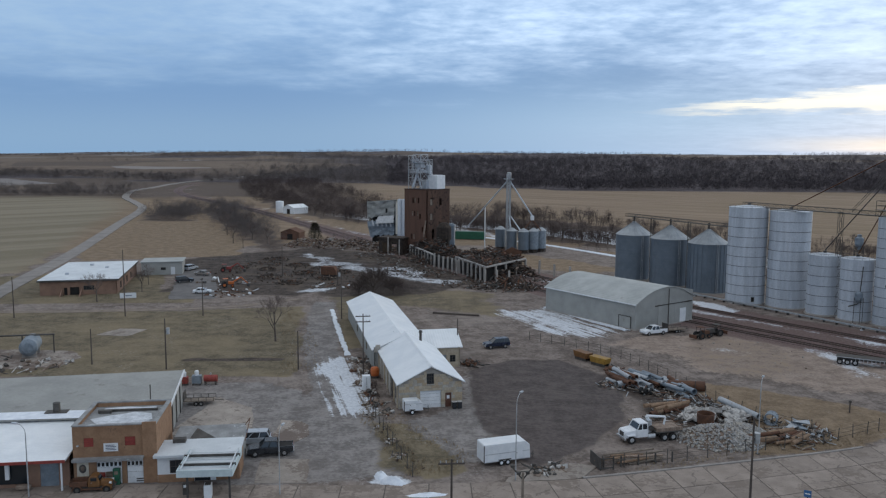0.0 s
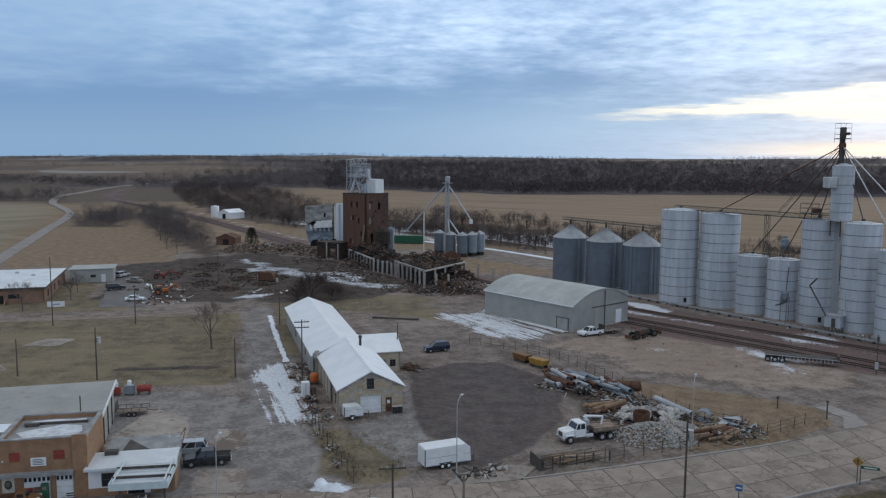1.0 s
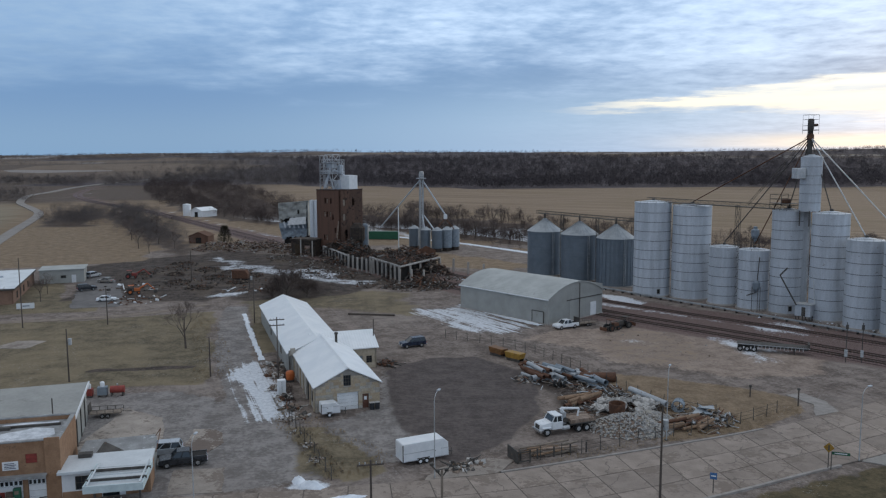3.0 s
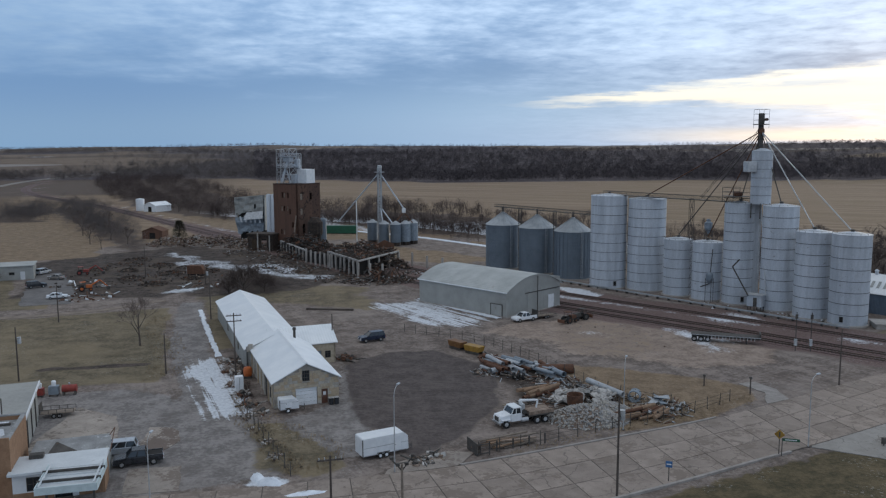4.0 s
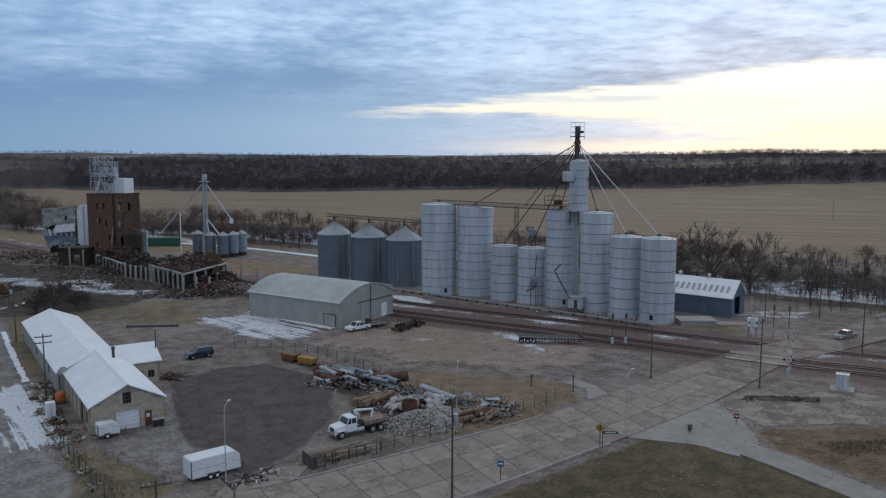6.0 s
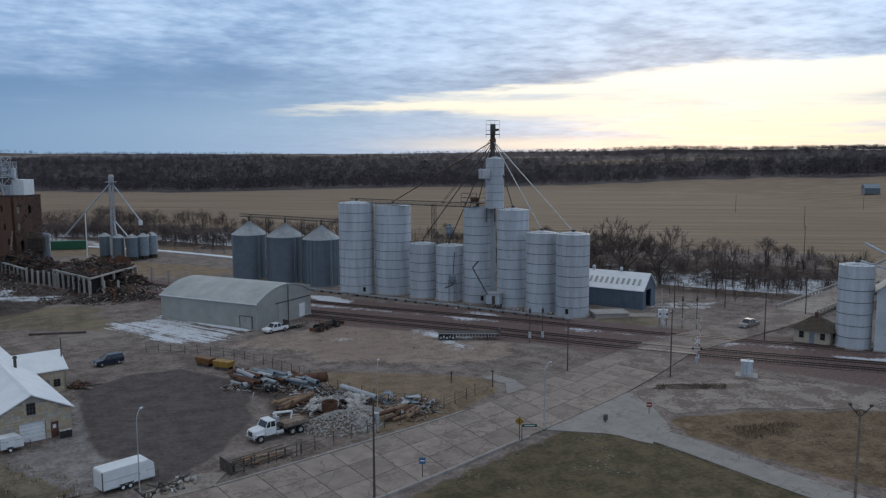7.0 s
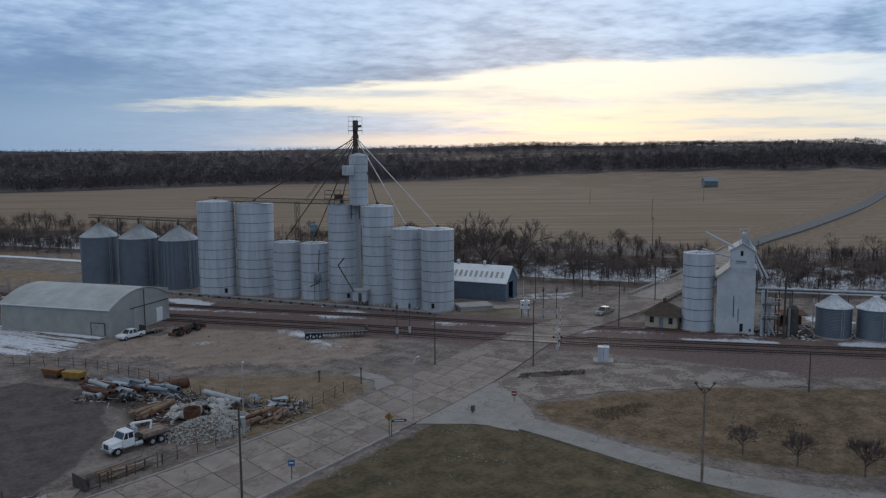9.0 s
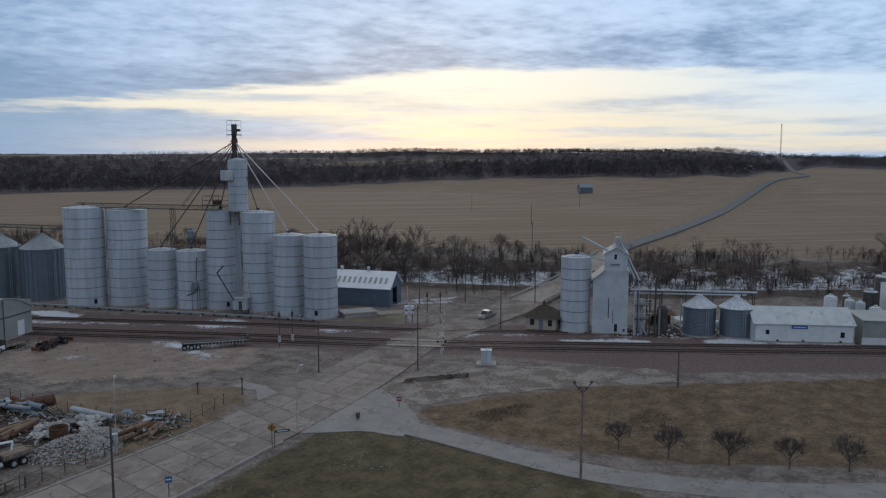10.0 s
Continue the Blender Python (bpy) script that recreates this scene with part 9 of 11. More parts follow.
# ---- poles, lamps, signs ----
def make_power_pole(x, y, h, rz=0, arms=1, can=False, label="tall grey-brown wooden power pole with crossarm"):
    t = thing("power_pole", label, "power pole", x, y, 0, rz)
    part("pole", tube((0, 0, -0.3), (0, 0, h), 0.135, 0.085, seg=8), WOOD_POLE, t)
    for k in range(arms):
        z = h - 0.5 - 0.9 * k
        part("crossarm", box(-1.2, -0.07, z, 1.2, 0.07, z + 0.14), WOOD_POLE, t)
        for q in (-1.0, -0.5, 0.5, 1.0):
            part("insulator", tube((q, 0, z + 0.14), (q, 0, z + 0.34), 0.05, seg=6), STEEL_PALE, t)
    if can:
        part("transformer", tube((0.45, 0, h - 2.6), (0.45, 0, h - 1.6), 0.3, seg=12), STEEL_PALE, t, "pale grey transformer can")
        part("bracket", box(0.0, -0.1, h - 2.3, 0.3, 0.1, h - 2.1), STEEL_DARK, t)
    return t


def make_street_lamp(x, y, h, rz, label="slim grey street lamp with curved arm"):
    t = thing("street_lamp", label, "street lamp", x, y, 0, rz)
    part("pole", tube((0, 0, 0), (0, 0, h - 1.0), 0.075, 0.05, seg=8), STEEL_PALE, t)
    bm = bmesh.new()
    pts = [(0.0, h - 1.0), (0.1, h - 0.6), (0.45, h - 0.2), (1.0, h)]
    for a, b in zip(pts, pts[1:]):
        tube((a[0], 0, a[1]), (b[0], 0, b[1]), 0.032, seg=6, bm=bm)
    part("arm", bm, STEEL_PALE, t)
    part("lamp_head", box(0.9, -0.14, h - 0.08, 1.5, 0.14, h + 0.08, bevel=0.05), GALV, t)
    part("base_plate", box(-0.25, -0.25, 0, 0.25, 0.25, 0.08), STEEL_DARK, t)
    return t


def make_flood_pole(x, y, h, rz=0):
    t = thing("floodlight_pole", "tall wooden pole with V bracket of floodlights", "floodlight", x, y, 0, rz)
    part("pole", tube((0, 0, -0.3), (0, 0, h), 0.16, 0.11, seg=8), WOOD_OLD, t)
    for s in (-1, 1):
        part("bracket", tube((0, 0, h - 0.6), (s * 0.95, 0, h + 0.55), 0.06, seg=5), STEEL_DARK, t)
        for q in (0.4, 0.95):
            z = h - 0.6 + 1.15 * q / 0.95
            part("floodlight", box(s * q - 0.16, -0.2, z, s * q + 0.16, 0.1, z + 0.26, bevel=0.05), STEEL_DARK, t)
    part("crossbar", tube((-0.6, 0, h + 0.1), (0.6, 0, h + 0.1), 0.05, seg=5), STEEL_DARK, t)
    return t


make_flood_pole(7.0, 66.0, 8.8, 10)
make_flood_pole(71.9, 49.5, 10.6, -45)
make_power_pole(0.9, 68.8, 8.9, 5, 1)
make_power_pole(30.2, 74.8, 10.9, 20, 0, True, "dark wooden pole with pale transformer can")
make_power_pole(90.8, 96.0, 11.1, 30, 1)
make_power_pole(124.6, 106.6, 9.3, 30, 0, False, "plain dark wooden pole by the depot")
make_power_pole(-12.9, 127.4, 10.2, 10, 2)
make_power_pole(-22.1, 172.0, 9.5, 10, 0, False, "plain wooden pole behind the workshop")
make_power_pole(-24.1, 130.5, 6.6, 10, 0, False, "short leaning wooden pole by the lane")
make_power_pole(2.6, 135.5, 7.8, 10, 0, False, "short wooden pole beside the workshop wing")
make_power_pole(-69.9, 173.0, 14.8, 10, 0, False, "very tall plain wooden pole in the grass")
make_power_pole(-59.7, 132.9, 6.2, 10, 0, False, "short wooden post with a small lamp")
make_power_pole(-93.2, 170.8, 9.0, 10, 0, False, "plain wooden pole in the grass field")
make_power_pole(-46.1, 130.2, 8.6, 10, 0, True, "wooden pole with pale meter can")
make_power_pole(-53.2, 174.5, 8.0, 10, 0, False, "plain wooden pole by the field lane")
make_power_pole(-47.1, 232.2, 8.8, 10, 0, False, "pale wooden pole among the scrap")
make_power_pole(-28.9, 217.3, 5.0, 10, 0, True, "short pole with white meter box")
make_power_pole(112.7, 59.8, 6.2, 30, 0, False, "thin dark post beside the tracks")
make_power_pole(77.6, 106.0, 8.8, 30, 0, False, "thin pale pole beside the road")
make_power_pole(150.5, 118.0, 9.0, 20, 0, False, "thin wooden pole past the depot")
make_power_pole(133.0, 140.0, 8.0, 20, 0, False, "thin wooden pole by the creek bank")
make_power_pole(143.5, 134.5, 8.0, 20, 0, False, "thin wooden pole by the bridge")
make_power_pole(181.0, 78.0, 11.0, 20, 0, False, "tall thin pole behind the plant")
make_power_pole(171.5, 73.5, 8.0, 20, 0, False, "wooden pole behind the white shed")
for x, y in ((470, 330), (330, 262), (390, 360), (240, 190)):
    make_power_pole(x, y, 11, 20, 1, False, "distant wooden power pole in the field")
make_street_lamp(-43.2, 80.0, 8.0, 170)
make_street_lamp(-17.1, 80.9, 7.4, 80, "thin grey pole lamp beside the drive")
make_street_lamp(8.2, 85.0, 9.9, 60)
make_street_lamp(38.4, 93.6, 9.4, 60)
make_street_lamp(58.1, 84.3, 8.9, 20)


def make_sign(x, y, rz, kind):
    spec = {"yellow": ("yellow diamond warning sign on a post", PAINT_YELLOW, 2.9), "blue": ("small blue road sign on a post", PAINT_BLUE, 2.4),
            "red": ("small red and white marker on a post", PAINT_RED, 1.7), "green": ("green street name sign on a post", PAINT_GREEN, 2.2)}[kind]
    t = thing("road_sign", spec[0], "road sign", x, y, 0, rz)
    h = spec[2]
    part("post", tube((0, 0, 0), (0, 0, h), 0.05, seg=6), STEEL_DARK, t)
    if kind == "yellow":
        part("plate", box(-0.42, -0.02, -0.42, 0.42, 0.02, 0.42, bevel=0.01), spec[1], t, m=pose(0, -0.08, h - 0.25, 0, 45, 0))
        part("symbol", box(-0.08, -0.11, h - 0.55, 0.08, -0.105, h + 0.05), STEEL_DARK, t)
    elif kind == "green":
        part("plate", box(0, -0.02, h - 0.35, 1.9, 0.02, h, bevel=0.01), spec[1], t)
        part("lettering_bar", box(0.3, -0.035, h - 0.22, 1.6, -0.018, h - 0.12), PAINT_WHITE, t)
    else:
        part("plate", box(-0.35, -0.08, h - 0.7, 0.35, -0.04, h, bevel=0.01), spec[1], t)
        part("band", box(-0.25, -0.1, h - 0.4, 0.25, -0.078, h - 0.28), PAINT_WHITE, t)
    return t


make_sign(53.0, 82.3, -35, "yellow")
make_sign(53.3, 82.2, -25, "green")
make_sign(37.1, 77.5, -28, "blue")
make_sign(74.8, 83.0, -45, "red")
box_post = thing("utility_box", "small dark utility box on the verge", "utility box", 67.2, 83.0, 0, 20)
part("body", box(-0.25, -0.2, 0.3, 0.25, 0.2, 1.1, bevel=0.03), STEEL_DARK, box_post)
part("post", box(-0.06, -0.06, 0, 0.06, 0.06, 0.3), STEEL_DARK, box_post)


def make_signal(x, y, rz, gate=True):
    t = thing("crossing_signal", "grey crossing signal mast with white crossbuck", "crossing signal", x, y, 0, rz)
    part("mast", tube((0, 0, 0), (0, 0, 5.0), 0.09, seg=8), GALV, t)
    for a in (45, -45):
        part("crossbuck", box(-0.6, -0.03, -0.075, 0.6, 0.03, 0.075), PAINT_WHITE, t, m=pose(0, -0.1, 4.2, 0, a, 0))
    part("lamp_bar", tube((-0.75, -0.06, 2.9), (0.75, -0.06, 2.9), 0.05, seg=6), STEEL_DARK, t)
    for s in (-0.7, 0.7):
        part("signal_lamp", tube((s, -0.25, 2.9), (s, 0.05, 2.9), 0.19, seg=12), VOID, t)
    part("control_box", box(-0.25, 0.12, 0.5, 0.25, 0.5, 1.3, bevel=0.04), GALV, t)
    if gate:
        part("gate_arm", tube((0.3, 0, 1.2), (0.5, 0.1, 8.2), 0.07, 0.03, seg=6), PAINT_WHITE, t, "raised white gate arm")
        for k in range(5):
            part("gate_stripe", tube((0.32 + 0.04 * k, 0.01 * k, 2.0 + 1.25 * k), (0.34 + 0.04 * k, 0.01 * k, 2.5 + 1.25 * k), 0.078 - 0.007 * k, seg=6), RED_LENS, t)
    return t


make_signal(99.8, 99.3, -40)
make_signal(115.5, 124.6, 140)
sb = thing("signal_board", "white signal cabinet on a steel stand", "signal cabinet", 116.6, 126.0, 0, -45)
part("cabinet", box(-1.0, -0.35, 1.8, 1.0, 0.35, 3.6, bevel=0.04), PAINT_WHITE, sb)
apart("stand", box(-0.8, -0.1, 0, -0.65, 0.1, 1.8, box(0.65, -0.1, 0, 0.8, 0.1, 1.8)), STEEL_DARK, sb)
cab = thing("relay_cabinet", "pale grey relay cabinet on concrete pad", "cabinet", 101.9, 90.4, 0, -48)
part("body", box(-0.9, -0.7, 0.3, 0.9, 0.7, 2.5, bevel=0.04), GALV, cab)
part("cap", box(-0.98, -0.78, 2.5, 0.98, 0.78, 2.62, bevel=0.03), GALV, cab)
part("pad", box(-1.7, -1.4, 0, 1.7, 1.4, 0.3, bevel=0.03), CONCRETE, cab)
part("door_seam", box(-0.02, -0.72, 0.4, 0.02, -0.695, 2.4), STEEL_DARK, cab)
part("vent_cowl", tube((0.2, 0, 2.6), (0.2, 0, 2.95), 0.1, seg=8), GALV, cab)
for x, y in ((83.4, 126.2), (85.8, 125.4), (118.2, 122.0), (120.4, 120.2)):
    t = thing("track_post", "dark slender signal post beside the tracks", "signal post", x, y)
    part("post", tube((0, 0, 0), (0, 0, 7.0), 0.08, seg=6), STEEL_DARK, t)
    part("box", box(-0.2, -0.2, 1.0, 0.2, 0.2, 2.2, bevel=0.02), STEEL_PALE, t)
    part("target", box(-0.25, -0.06, 5.8, 0.25, 0.06, 6.6, bevel=0.02), STEEL_DARK, t)
for x, y, h in ((57.6, 109.5, 1.5), (62.3, 104.6, 2.3)):
    t = thing("marker_post", "dark wooden marker post on the mound", "post", x, y)
    part("post", tube((0, 0, -0.1), (0, 0, h), 0.11, seg=6), WOOD_POLE, t)
    part("cap", box(-0.16, -0.16, h - 0.02, 0.16, 0.16, h + 0.3, bevel=0.03), STEEL_DARK, t)

brd = thing("white_board", "low white board sign on the grass", "board sign", -77.2, 193.3, 0, 12)
part("board", box(-1.9, -0.05, 0.4, 1.9, 0.05, 1.7, bevel=0.02), PAINT_WHITE, brd)
apart("leg", box(-1.5, -0.04, 0, -1.4, 0.04, 0.4, box(1.4, -0.04, 0, 1.5, 0.04, 0.4)), STEEL_DARK, brd)
part("lettering_bar", box(-0.6, -0.07, 0.9, 0.9, -0.045, 1.15), TANK_BLUE, brd)

mast = thing("radio_mast", "tall thin lattice radio mast on the hill", "radio mast", 1761, 713, ground_z(1761, 713))
part("mast", lattice(bmesh.new(), 0, 0, -2, 74, 1.6, 6.0, 0.14), GALV_BAND, mast)


# ---- yard fence ----
def make_fence(line, gap=3.0):
    t = thing("yard_fence", "rusty post and wire fence along the yard", "fence")
    spots = along(line, gap)
    me = mesh_of("post", tube((0, 0, -0.1), (0, 0, 1.75), 0.06, 0.05, seg=5), STEEL_DARK)
    for p, h in spots:
        part("post", me, None, t, m=pose(p.x + rng.uniform(-0.1, 0.1), p.y, 0, rng.uniform(-4, 4), rng.uniform(-4, 4), rng.uniform(0, 90)))
    for z in (0.5, 1.0, 1.5):
        bm = bmesh.new()
        rings = [[bm.verts.new((p.x - 0.014 * math.cos(2.1 * i) * h.y, p.y + 0.014 * math.cos(2.1 * i) * h.x, z + 0.014 * math.sin(2.1 * i) + rng.uniform(-0.03, 0.03))) for i in range(3)] for p, h in spots]
        for a, b in zip(rings, rings[1:]):
            for i in range(3):
                bm.faces.new((a[i], a[(i + 1) % 3], b[(i + 1) % 3], b[i]))
        part("wire", bm, STEEL_DARK, t)


make_fence(curve_through([(17, 153), (23, 148), (29.5, 142.2), (35, 131), (38.1, 121.3), (41, 112), (45, 104), (51, 100.5)], 3), 2.6)
make_fence([(18.4, 88.4), (27, 90.6), (36, 93.6), (47, 97)], 2.8)
make_fence([(48, 97), (55, 100.5), (60, 103.5)], 2.8)
make_fence([(-3.2, 86), (-7, 99), (-11, 113)], 2.6)


# ---- salvage piles in the yard ----
def make_pipe(name, label, x, y, z, rz, L, r, mat, hollow=True, tilt=0.0):
    t = thing(name, label, "pipe" if hollow else "log", m=pose(x, y, z, 0, tilt, rz), group="pipe pile" if hollow else "log pile")
    if hollow:
        bm = lathe([(r * 0.86, -L / 2), (r, -L / 2), (r, L / 2), (r * 0.86, L / 2), (r * 0.86, -L / 2)], 16)
    else:
        bm = lathe([(0, -L / 2), (r * 0.97, -L / 2), (r * 1.03, -L / 5), (r * 0.96, L / 6), (r * 0.86, L / 2), (0, L / 2)], 10)
    part("shell" if hollow else "trunk", bm, mat, t, smooth=False, m=pose(0, 0, 0, 0, 90, 0))
    if hollow:
        part("end_ring", lathe([(r * 1.04, L / 2 - 0.14), (r * 1.04, L / 2)], 16), mat, t, m=pose(0, 0, 0, 0, 90, 0))
    return t


r9 = random.Random(31)
for k in range(38):
    f = r9.random()
    lay = (0, 0, 1, 1, 2)[k % 5]
    x, y = 28.0 + 8.6 * f + r9.uniform(-1.2, 1.2) * (1 - 0.3 * lay), 124.0 - 4.6 * f + r9.uniform(-3.0, 3.4) * (1 - 0.3 * lay)
    kind = k % 7
    make_pipe("steel_pipe", ("long pale grey steel pipe in the salvage pile", "rust-brown steel pipe in the salvage pile")[kind in (2, 5)], x, y, 0.36 + 0.62 * lay, -68 + r9.uniform(-16, 16), r9.uniform(2.8, 6.4), r9.uniform(0.24, 0.44),
              RUST if kind in (2, 5) else TANK_BLUE if kind in (1, 4) else PIPE_GREY, tilt=r9.uniform(-5, 5) if lay else 0)
make_pipe("steel_pipe", "wide rust-brown steel pipe at the pile end", 37.6, 120.0, 0.75, -8, 5.6, 0.75, RUST)
make_pipe("steel_pipe", "short wide grey pipe with a rusty mouth", 28.2, 121.4, 0.55, 20, 2.2, 0.52, PIPE_GREY)
make_pipe("steel_pipe", "pale grey steel pipe beside the rubble", 41.4, 108.2, 1.1, -63, 7.0, 0.42, PIPE_GREY, tilt=4)
make_pipe("steel_pipe", "wide blue-grey pipe section beside the rubble", 44.4, 104.4, 0.85, 60, 1.5, 0.85, TANK_BLUE)
for k in range(11):
    rusty = k % 3 == 1
    make_pipe("steel_pipe" if rusty else "tree_log", "rust-brown pipe lying across the logs" if rusty else "brown felled log in the salvage yard", 32.4 + r9.uniform(-1.9, 1.9), 109.8 + r9.uniform(-1.3, 1.3), 0.3 + 0.45 * (k % 3 == 0), 24 + r9.uniform(-14, 14),
              r9.uniform(3.0, 5.4), r9.uniform(0.24, 0.36), RUST if rusty else WOOD_LOG, rusty)
for k in range(16):
    rusty = k % 3 == 1
    make_pipe("steel_pipe" if rusty else "tree_log", "rust-brown pipe lying behind the kerb" if rusty else "pale brown felled log behind the kerb", 43.0 + r9.uniform(-3.4, 3.6), 98.6 + r9.uniform(-2.0, 2.0), 0.3 + 0.42 * (k % 4 == 0), 30 + r9.uniform(-15, 15),
              r9.uniform(2.6, 5.6), r9.uniform(0.2, 0.34), RUST if rusty else (WOOD_LOG, WOOD_OLD)[k % 2], rusty)
for k in range(5):
    solid("metal_sheet", slab((-1.2, -0.5, 0.3), (1.1, -0.6, 0.05), (1.3, 0.5, 0.5), (-1.0, 0.6, 0.1), 0.05), TANK_BLUE if k % 2 else PIPE_GREY, "bent blue-grey sheet metal on the heap", "sheet metal",
          m=pose(46.8 + r9.uniform(-1.4, 1.6), 102.6 + r9.uniform(-0.8, 0.8), 0.15 + 0.18 * k, r9.uniform(-20, 20), r9.uniform(-15, 15), r9.uniform(0, 180)), group="bent sheets")
debris("pile_scrap", "small scrap, boards and pipe ends between the piles", [(32, 121, 5, 0.5), (37, 114, 4, 0.4), (35, 107, 4, 0.4), (43, 99, 4, 0.4), (40, 110, 3.5, 0.4), (48.5, 101, 2.5, 0.3), (27, 122, 2, 0.2), (28, 104, 3, 0.1)], 420, 0.42,
       (RUST, STEEL_DARK, RUBBLE_PALE, RUBBLE_TAN, PIPE_GREY, WOOD_OLD), 68, long=0.6)
for k in range(3):
    t = thing("truck_tyre", "worn black truck tyre in the pipe pile", "tyre", 30.2 + 0.7 * k, 118.0 - 0.3 * k, 0.0, 60, group="loose tyres")
    part("tread", lathe([(0.28, -0.15), (0.5, -0.17), (0.55, -0.08), (0.55, 0.08), (0.5, 0.17), (0.28, 0.15), (0.28, -0.15)], 18), RUBBER, t, m=pose(0, 0, 0.55, 90, 0, 0))
drum = thing("rusted_boiler", "open rust-red steel drum on the rubble", "drum", 35.3, 103.6, 0.45, 20)
part("shell", lathe([(1.0, 0), (1.1, 0), (1.15, 1.35), (1.05, 1.35), (1.0, 0.1), (0, 0.1)], 20), RUST, drum)


def make_rubble(name, label, spots, count, lo, hi, mats, seed):
    """A heap of broken blocks over a low mound."""
    r = random.Random(seed)
    t = thing(name, label, "rubble", kind="stuff")
    bms = [bmesh.new() for _ in mats]
    for _ in range(count):
        cx, cy, rx, ry, top = r.choice(spots)
        a, q = r.uniform(0, 6.283), math.sqrt(r.random())
        x, y, z = cx + rx * q * math.cos(a), cy + ry * q * math.sin(a), top * (1 - q ** 1.5)
        s = r.uniform(lo, hi)
        m = pose(x, y, z + 0.1 * s, r.uniform(-40, 40), r.uniform(-40, 40), r.uniform(0, 360))
        bm = bms[r.randrange(len(bms))]
        for v in bmesh.ops.create_cube(bm, size=1.0)["verts"]:
            v.co = m @ Vector((v.co.x * s * r.uniform(0.6, 1.2), v.co.y * s * r.uniform(0.5, 0.9), v.co.z * s * r.uniform(0.25, 0.7)))
    for bm, mat in zip(bms, mats):
        tagged(part("blocks", bm, mat, t), kind="stuff")
    base = bmesh.new()
    for cx, cy, rx, ry, top in spots:
        n, rings = 16, 4
        prev = None
        for k in range(rings + 1):
            q = 1 - k / rings
            row = [base.verts.new((cx + rx * q * math.cos(6.283 * i / n) * r.uniform(0.95, 1.05), cy + ry * q * math.sin(6.283 * i / n) * r.uniform(0.95, 1.05), max(-0.1, top * (1 - q ** 1.5) - 0.12))) for i in range(n)]
            if prev:
                for i in range(n):
                    base.faces.new((prev[i], prev[(i + 1) % n], row[(i + 1) % n], row[i]))
            prev = row
        base.faces.new(prev)
    tagged(part("mound", base, RUBBLE_TAN, t), kind="stuff")


debris("salvage_scrap", "rusty bars, boards and pipe ends round the salvage piles", [(27.5, 122.5, 3, 0.6), (31, 119, 4, 0.9), (36, 116, 4, 0.8), (34, 110.5, 4, 0.6), (39, 107, 4, 0.9), (43, 103.5, 4, 0.7), (47, 101, 4, 0.5), (44, 98.5, 4, 0.5), (30, 105, 3, 0.3)], 520, 0.42,
       (RUST, RUBBLE_DARK, RUBBLE_PALE, WOOD_OLD, STEEL_DARK, PIPE_GREY), 57, long=0.7)
make_rubble("crushed_rubble", "pale heap of crushed concrete rubble", [(35.0, 98.4, 5.2, 4.4, 1.9), (39.0, 101.0, 3.4, 3.2, 1.2), (37.0, 97.0, 3.4, 2.6, 1.3)], 3600, 0.10, 0.36, (RUBBLE_GREY, STONE[1], RUBBLE_GREY, RUBBLE_PALE, CONCRETE), 51)
for k in range(46):
    a = r9.uniform(0, 6.28)
    q = math.sqrt(r9.random())
    t = solid("concrete_chunk", box(-0.5 * r9.uniform(0.8, 2.2), -0.45, -0.18, 0.5 * r9.uniform(0.8, 2.2), 0.45, 0.18, bevel=0.04), RUBBLE_PALE, "large broken slab of pale concrete", "concrete slab",
              m=pose(38.0 + 4.8 * q * math.cos(a), 106.6 + 2.9 * q * math.sin(a), 0.40 + 0.9 * (1 - q), r9.uniform(-35, 35), r9.uniform(-30, 30), r9.uniform(0, 180)), group="broken slabs")

rack = thing("timber_rack", "rack of weathered timbers behind rusty rails", "timber rack", 22.6, 91.0, 0, 14)
for k in range(5):
    part("post", box(-4.4 + 2.2 * k, -1.3, 0, -4.25 + 2.2 * k, -1.15, 1.3), STEEL_DARK, rack)
for k in range(16):
    L = r9.uniform(3, 6.5)
    x = r9.uniform(-2.2, 1.6)
    part("timber", box(-L / 2, -0.13, -0.09, L / 2, 0.13, 0.09), (WOOD_OLD, RUBBLE_TAN, WOOD_LOG)[k % 3], rack, m=pose(x, -0.8 + 0.22 * (k % 8), 0.25 + 0.22 * (k // 5), r9.uniform(-4, 4), r9.uniform(-3, 3), r9.uniform(-6, 6)))
part("cage", box(-5.0, -1.8, 0, -4.9, 1.0, 1.5, box(-4.9, -1.85, 0.2, -3.4, -1.78, 0.35, box(-4.9, -1.85, 1.3, -3.4, -1.78, 1.45, box(-3.45, -1.86, 0, -3.3, -1.76, 1.6)))), STEEL_DARK, rack)

for k, (x, y, rz) in enumerate(((24.9, 138.2, -58), (27.2, 134.4, -50))):
    t = thing("yellow_hopper", "yellow steel hopper box by the fence", "hopper", x, y, 0, rz)
    part("body", hull([(-1.5, 0.5), (-1.8, 1.5), (1.8, 1.5), (1.5, 0.5)], 1.6, 0.08), PAINT_YELLOW if k else PAINT_OCHRE, t)
    apart("skid", box(-1.4, -0.7, 0, 1.4, -0.55, 0.5, box(-1.4, 0.55, 0, 1.4, 0.7, 0.5)), STEEL_DARK, t)
debris("fence_scrap", "small dark scrap along the yard fence", [(29, 131, 1.6, 0.8), (31, 128.5, 1.5, 0.5)], 50, 0.6, (STEEL_DARK, RUST, RUBBLE_PALE), 61)
